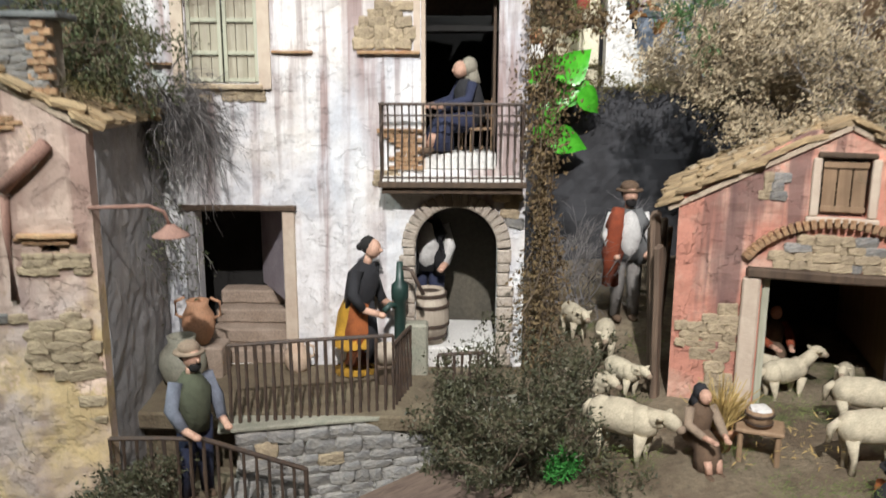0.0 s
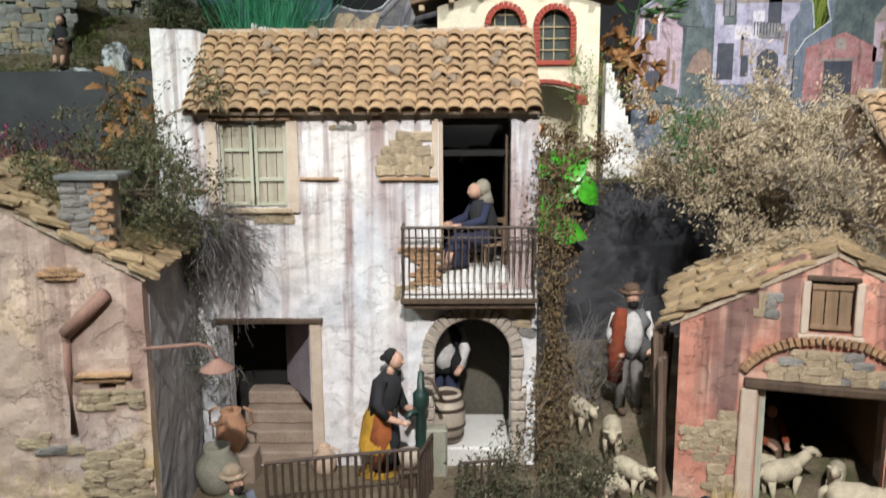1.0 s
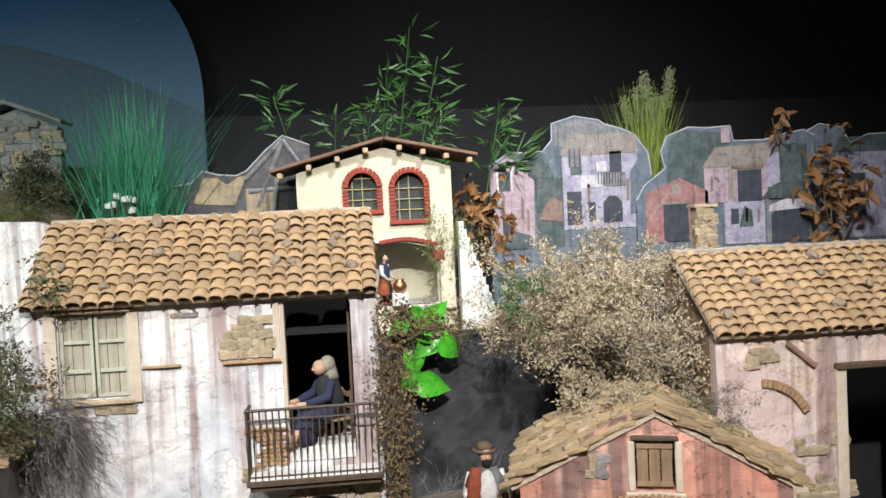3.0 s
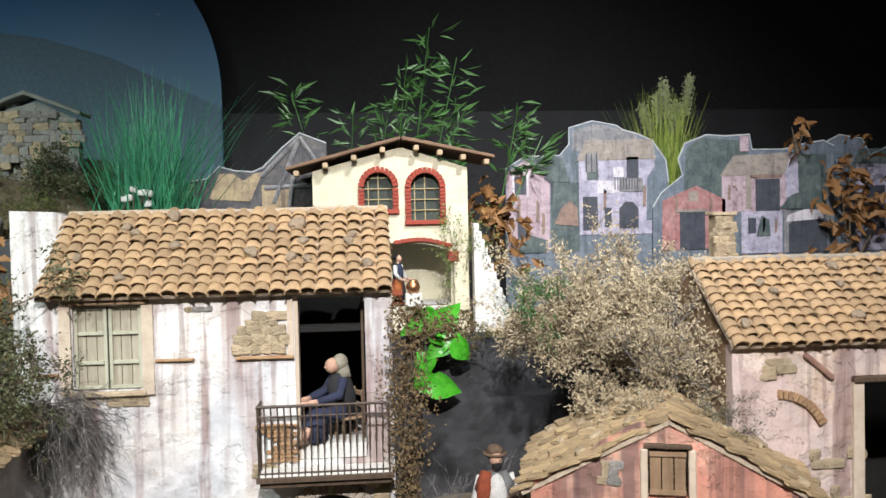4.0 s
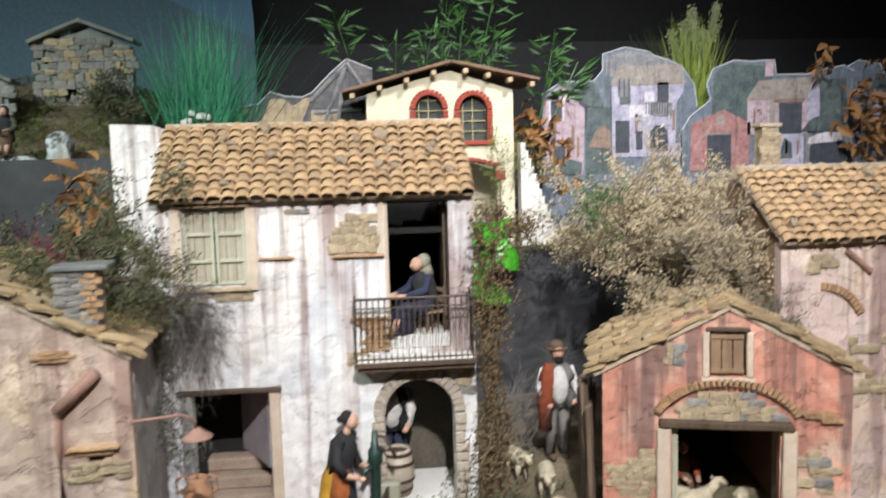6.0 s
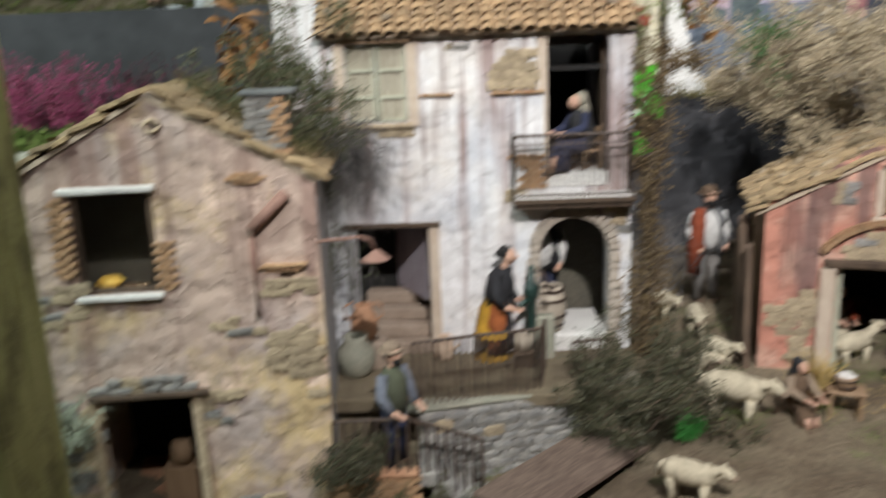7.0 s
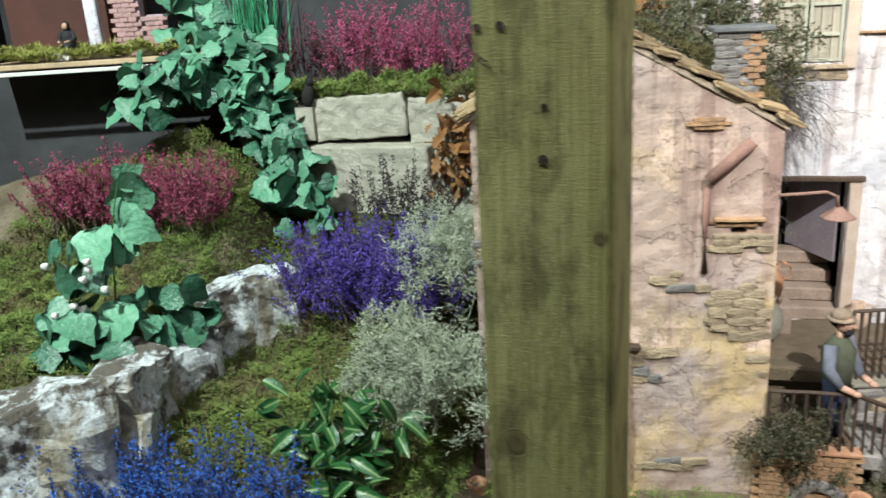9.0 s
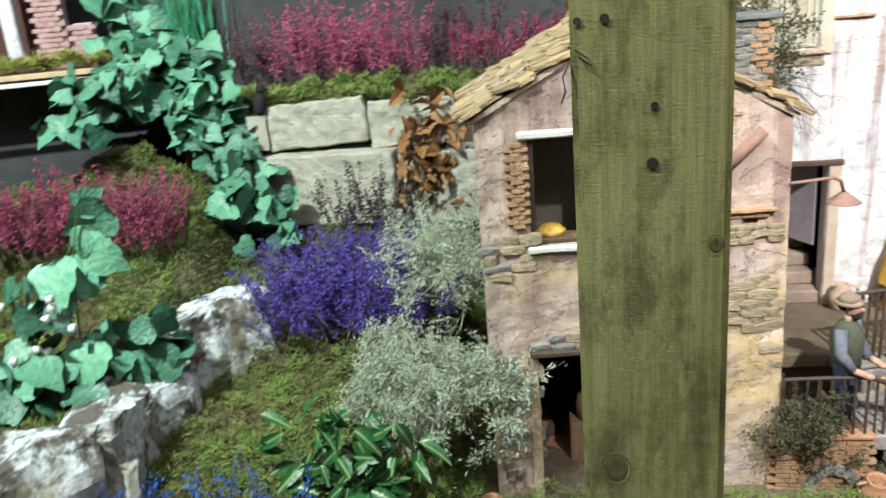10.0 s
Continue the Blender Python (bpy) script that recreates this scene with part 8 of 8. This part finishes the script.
# straw standing in the flower pot
straw = thing("straw_bundle", "bundle of yellow straw in the flower pot", "straw")
rs = np.random.RandomState(110)
lines = []
for k in range(150):
    a = rs.uniform(0, 6.3)
    d = np.array([math.cos(a) * 0.45, math.sin(a) * 0.3 - 0.1, 1.0]) + rs.normal(size=3) * 0.2
    d /= np.linalg.norm(d)
    b = np.array([0.452, -0.315, -0.032]) + rs.normal(size=3) * 0.006
    lines.append(([b, b + d * 0.05, b + d * rs.uniform(0.06, 0.10) + np.array([0, 0, -0.01])], 0))
part("stalk_mass", fast_rods(lines, 0.0013), M["straw"], straw)


# ---- shelf display at the garden's far end ----
PALE_BRICK = as_mesh("brick", block(1, 1, 1, 0.08))
PALE_BRICK.materials.append(speckled("pale_pink_brick", (0.62, 0.40, 0.38), (0.56, 0.30, 0.29), 1.6, 0.85, 0.002, 9, 0.4))


def side_shelf():
    root = thing("shelf_display", "small shelf display with moss, brick pillar and room", "display")
    m = pose(-2.17, 0.16, 0, 0, 0, 20)
    part("board", block(0.60, 0.30, 0.014, 0.002, m @ pose(0, 0.15, 0.545)), M["wood_pale"], root)
    part("edge_strip", block(0.60, 0.012, 0.010, 0.001, m @ pose(0, -0.007, 0.530)), M["white_paint"], root)
    part("room_back", block(0.40, 0.01, 0.35, 0, m @ pose(-0.10, 0.27, 0.56)), M["room_red"], root)
    brick_courses(root, m @ pose(0, 0.13, 0), 0.045, 0.115, 0.56, 0.80, 121, 0.024, 0.013, None, PALE_BRICK)
    part("pillar_core", block(0.066, 0.06, 0.26, 0.002, m @ pose(0.080, 0.165, 0.558)), M["print_rose"], root)
    brick_courses(root, m @ pose(0, 0.10, 0), 0.135, 0.185, 0.56, 0.66, 123, 0.024, 0.013, None, PALE_BRICK)
    part("pillar_core", block(0.046, 0.05, 0.11, 0.002, m @ pose(0.160, 0.131, 0.558)), M["print_rose"], root)
    for k, (x, y) in enumerate(((0.02, 0.05), (0.14, 0.06), (-0.08, 0.03))):
        part("pebble", moved(stone_shape(0.05, 0.03, 0.022, k), m @ pose(x, y, 0.572)), M["white_paint"], root)
    part("column", block(0.035, 0.035, 0.28, 0.004, m @ pose(-0.02, 0.15, 0.558), 0.002, 3), M["print_pale"], root)


M["room_red"] = speckled("dark_red_room", (0.07, 0.022, 0.014), (0.10, 0.03, 0.02), 8, 0.8, 0.001)
side_shelf()
seated("small dark seated figurine on the shelf display", pose(-2.26, 0.20, 0.5595, 0, 0, 20), 0.105, FIG["dark"], FIG["dark"], FIG["hair"], FIG["dark"])
tufts("moss", "yellow-green moss on the shelf display", moss_spots(rs, 9000, -2.45, -1.90, 0.05, 0.26, lambda x, y: 0.562, lambda x, y: (y - 0.16) > 0.364 * (x + 2.17) + 0.01), foliage("yellow_moss", (0.26, 0.27, 0.05), (0.36, 0.36, 0.10), 0.85), 122, 0.018)
slab("cloth_side", 1.0, 0.02, 0.60, -2.35, 0.30, -0.06, M["cloth_front"], "black cloth hung below the shelf display", "cloth")
bpy.data.objects["cloth_side"].rotation_euler = (0, 0, radians(20))


# ---- hill with ruins behind the pink house ----
def hill_height(x, y):
    return 0.755 + 0.33 * smooth(0.72, 1.45, y) * smooth(-0.62, -0.95, x) + 0.03 * noise.noise(Vector((x * 7, y * 7, 9))) + 0.012 * noise.noise(Vector((x * 25, y * 25, 2)))


hill = part("hill", height_sheet(-2.9, 0.71, -0.66, 1.9, 0.025, hill_height), M["ground"], None, smooth=True)
tagged(hill, "earth hill with moss behind the houses", "hill", kind="structure")
tufts("moss", "dry brown moss on the hill", moss_spots(rs, 15000, -2.0, -0.68, 0.71, 1.45, hill_height, lambda x, y: lump(x, y, 6, 7) > -0.2), M["moss_dry"], 131, 0.016)
tufts("moss", "green moss patches on the hill", moss_spots(rs, 12000, -2.0, -0.68, 0.71, 1.45, hill_height, lambda x, y: lump(x, y, 9, 17) > 0.05), M["moss"], 133, 0.017)
tufts("moss", "dry moss on the plateau by the villa", moss_spots(rs, 5000, 0.45, 1.0, 0.66, 1.1, lambda x, y: 0.472, lambda x, y: True), M["moss_dry"], 132, 0.02)
slab("cloth_hill", 1.9, 0.02, 0.22, -1.65, 0.705, 0.55, M["black_cloth"], "black cloth edge under the hill", "cloth")


def ruin(x, y, w, h, deg, seed, label):
    z = hill_height(x, y) - 0.02
    root = thing("ruin", label, "ruin", at=pose(x, y, z, 0, 0, deg))
    part("wall", plaster_wall([(-w / 2, 0), (w / 2, 0), (w / 2, h * 0.85), (w * 0.1, h * 1.1), (-w * 0.3, h * 0.95), (-w / 2, h)], [arch(-w * 0.22, 0.0, w * 0.02, h * 0.32)], 0.05, 0.02, 0.01, seed), M["ruin_stone"], root)
    stone_courses(root, Matrix(), -w / 2, w / 2, 0.0, h * 0.95, 0.021, 0.038, 0.020, seed, 0.25, None, 0.004, 0.85)
    for s in (-1, 1):
        part("roof_slab", block(w * 0.62, 0.12, 0.014, 0.003, pose(s * w * 0.26, 0.03, h * 1.04, 0, s * 22, 0), 0.004, 4), M["ruin_stone"], root)
    return root


M["ruin_stone"] = plaster("grey_ruin_stone", (0.24, 0.25, 0.23), (0.13, 0.14, 0.13), (0.16, 0.17, 0.12), 0.5)
ruin(-1.02, 1.22, 0.32, 0.25, 0, 141, "grey stone ruined hut on the hill")
ruin(-1.35, 1.00, 0.30, 0.22, 8, 142, "grey stone ruin with arched door on the hill")
part("chimney", block(0.035, 0.035, 0.06, 0.003, pose(-0.06, 0.03, 0.23)), M["ruin_stone"], bpy.data.objects["ruin"])
seated("small figurine of a dark-haired hermit on the hill", pose(-1.13, 0.80, hill_height(-1.13, 0.80) + 0.05, 0, 0, 10), 0.15, FIG["dark"], FIG["brown"], FIG["hair"], FIG["green"])
rock("white rock under the hill figurine", -1.10, 0.79, hill_height(-1.1, 0.79) + 0.02, 0.13, 0.07, 0.07, 8)
rock("grey standing stone on the hill", -0.98, 0.80, hill_height(-0.98, 0.80) + 0.05, 0.07, 0.06, 0.15, 9)
shrub("shrub", "dark undergrowth on the hill beside the ruin", "shrub", (-0.88, 1.15, 0.95), 14, 0.12, 3, 3, 0.8, 0.0, 0.014, 3000, M["leaf_creeper"], M["twig_brown"], 143, (0, 0, 0.5), 0.8, 0.002, 0.5, 0.008, (0.08, 0.08, 0.02))
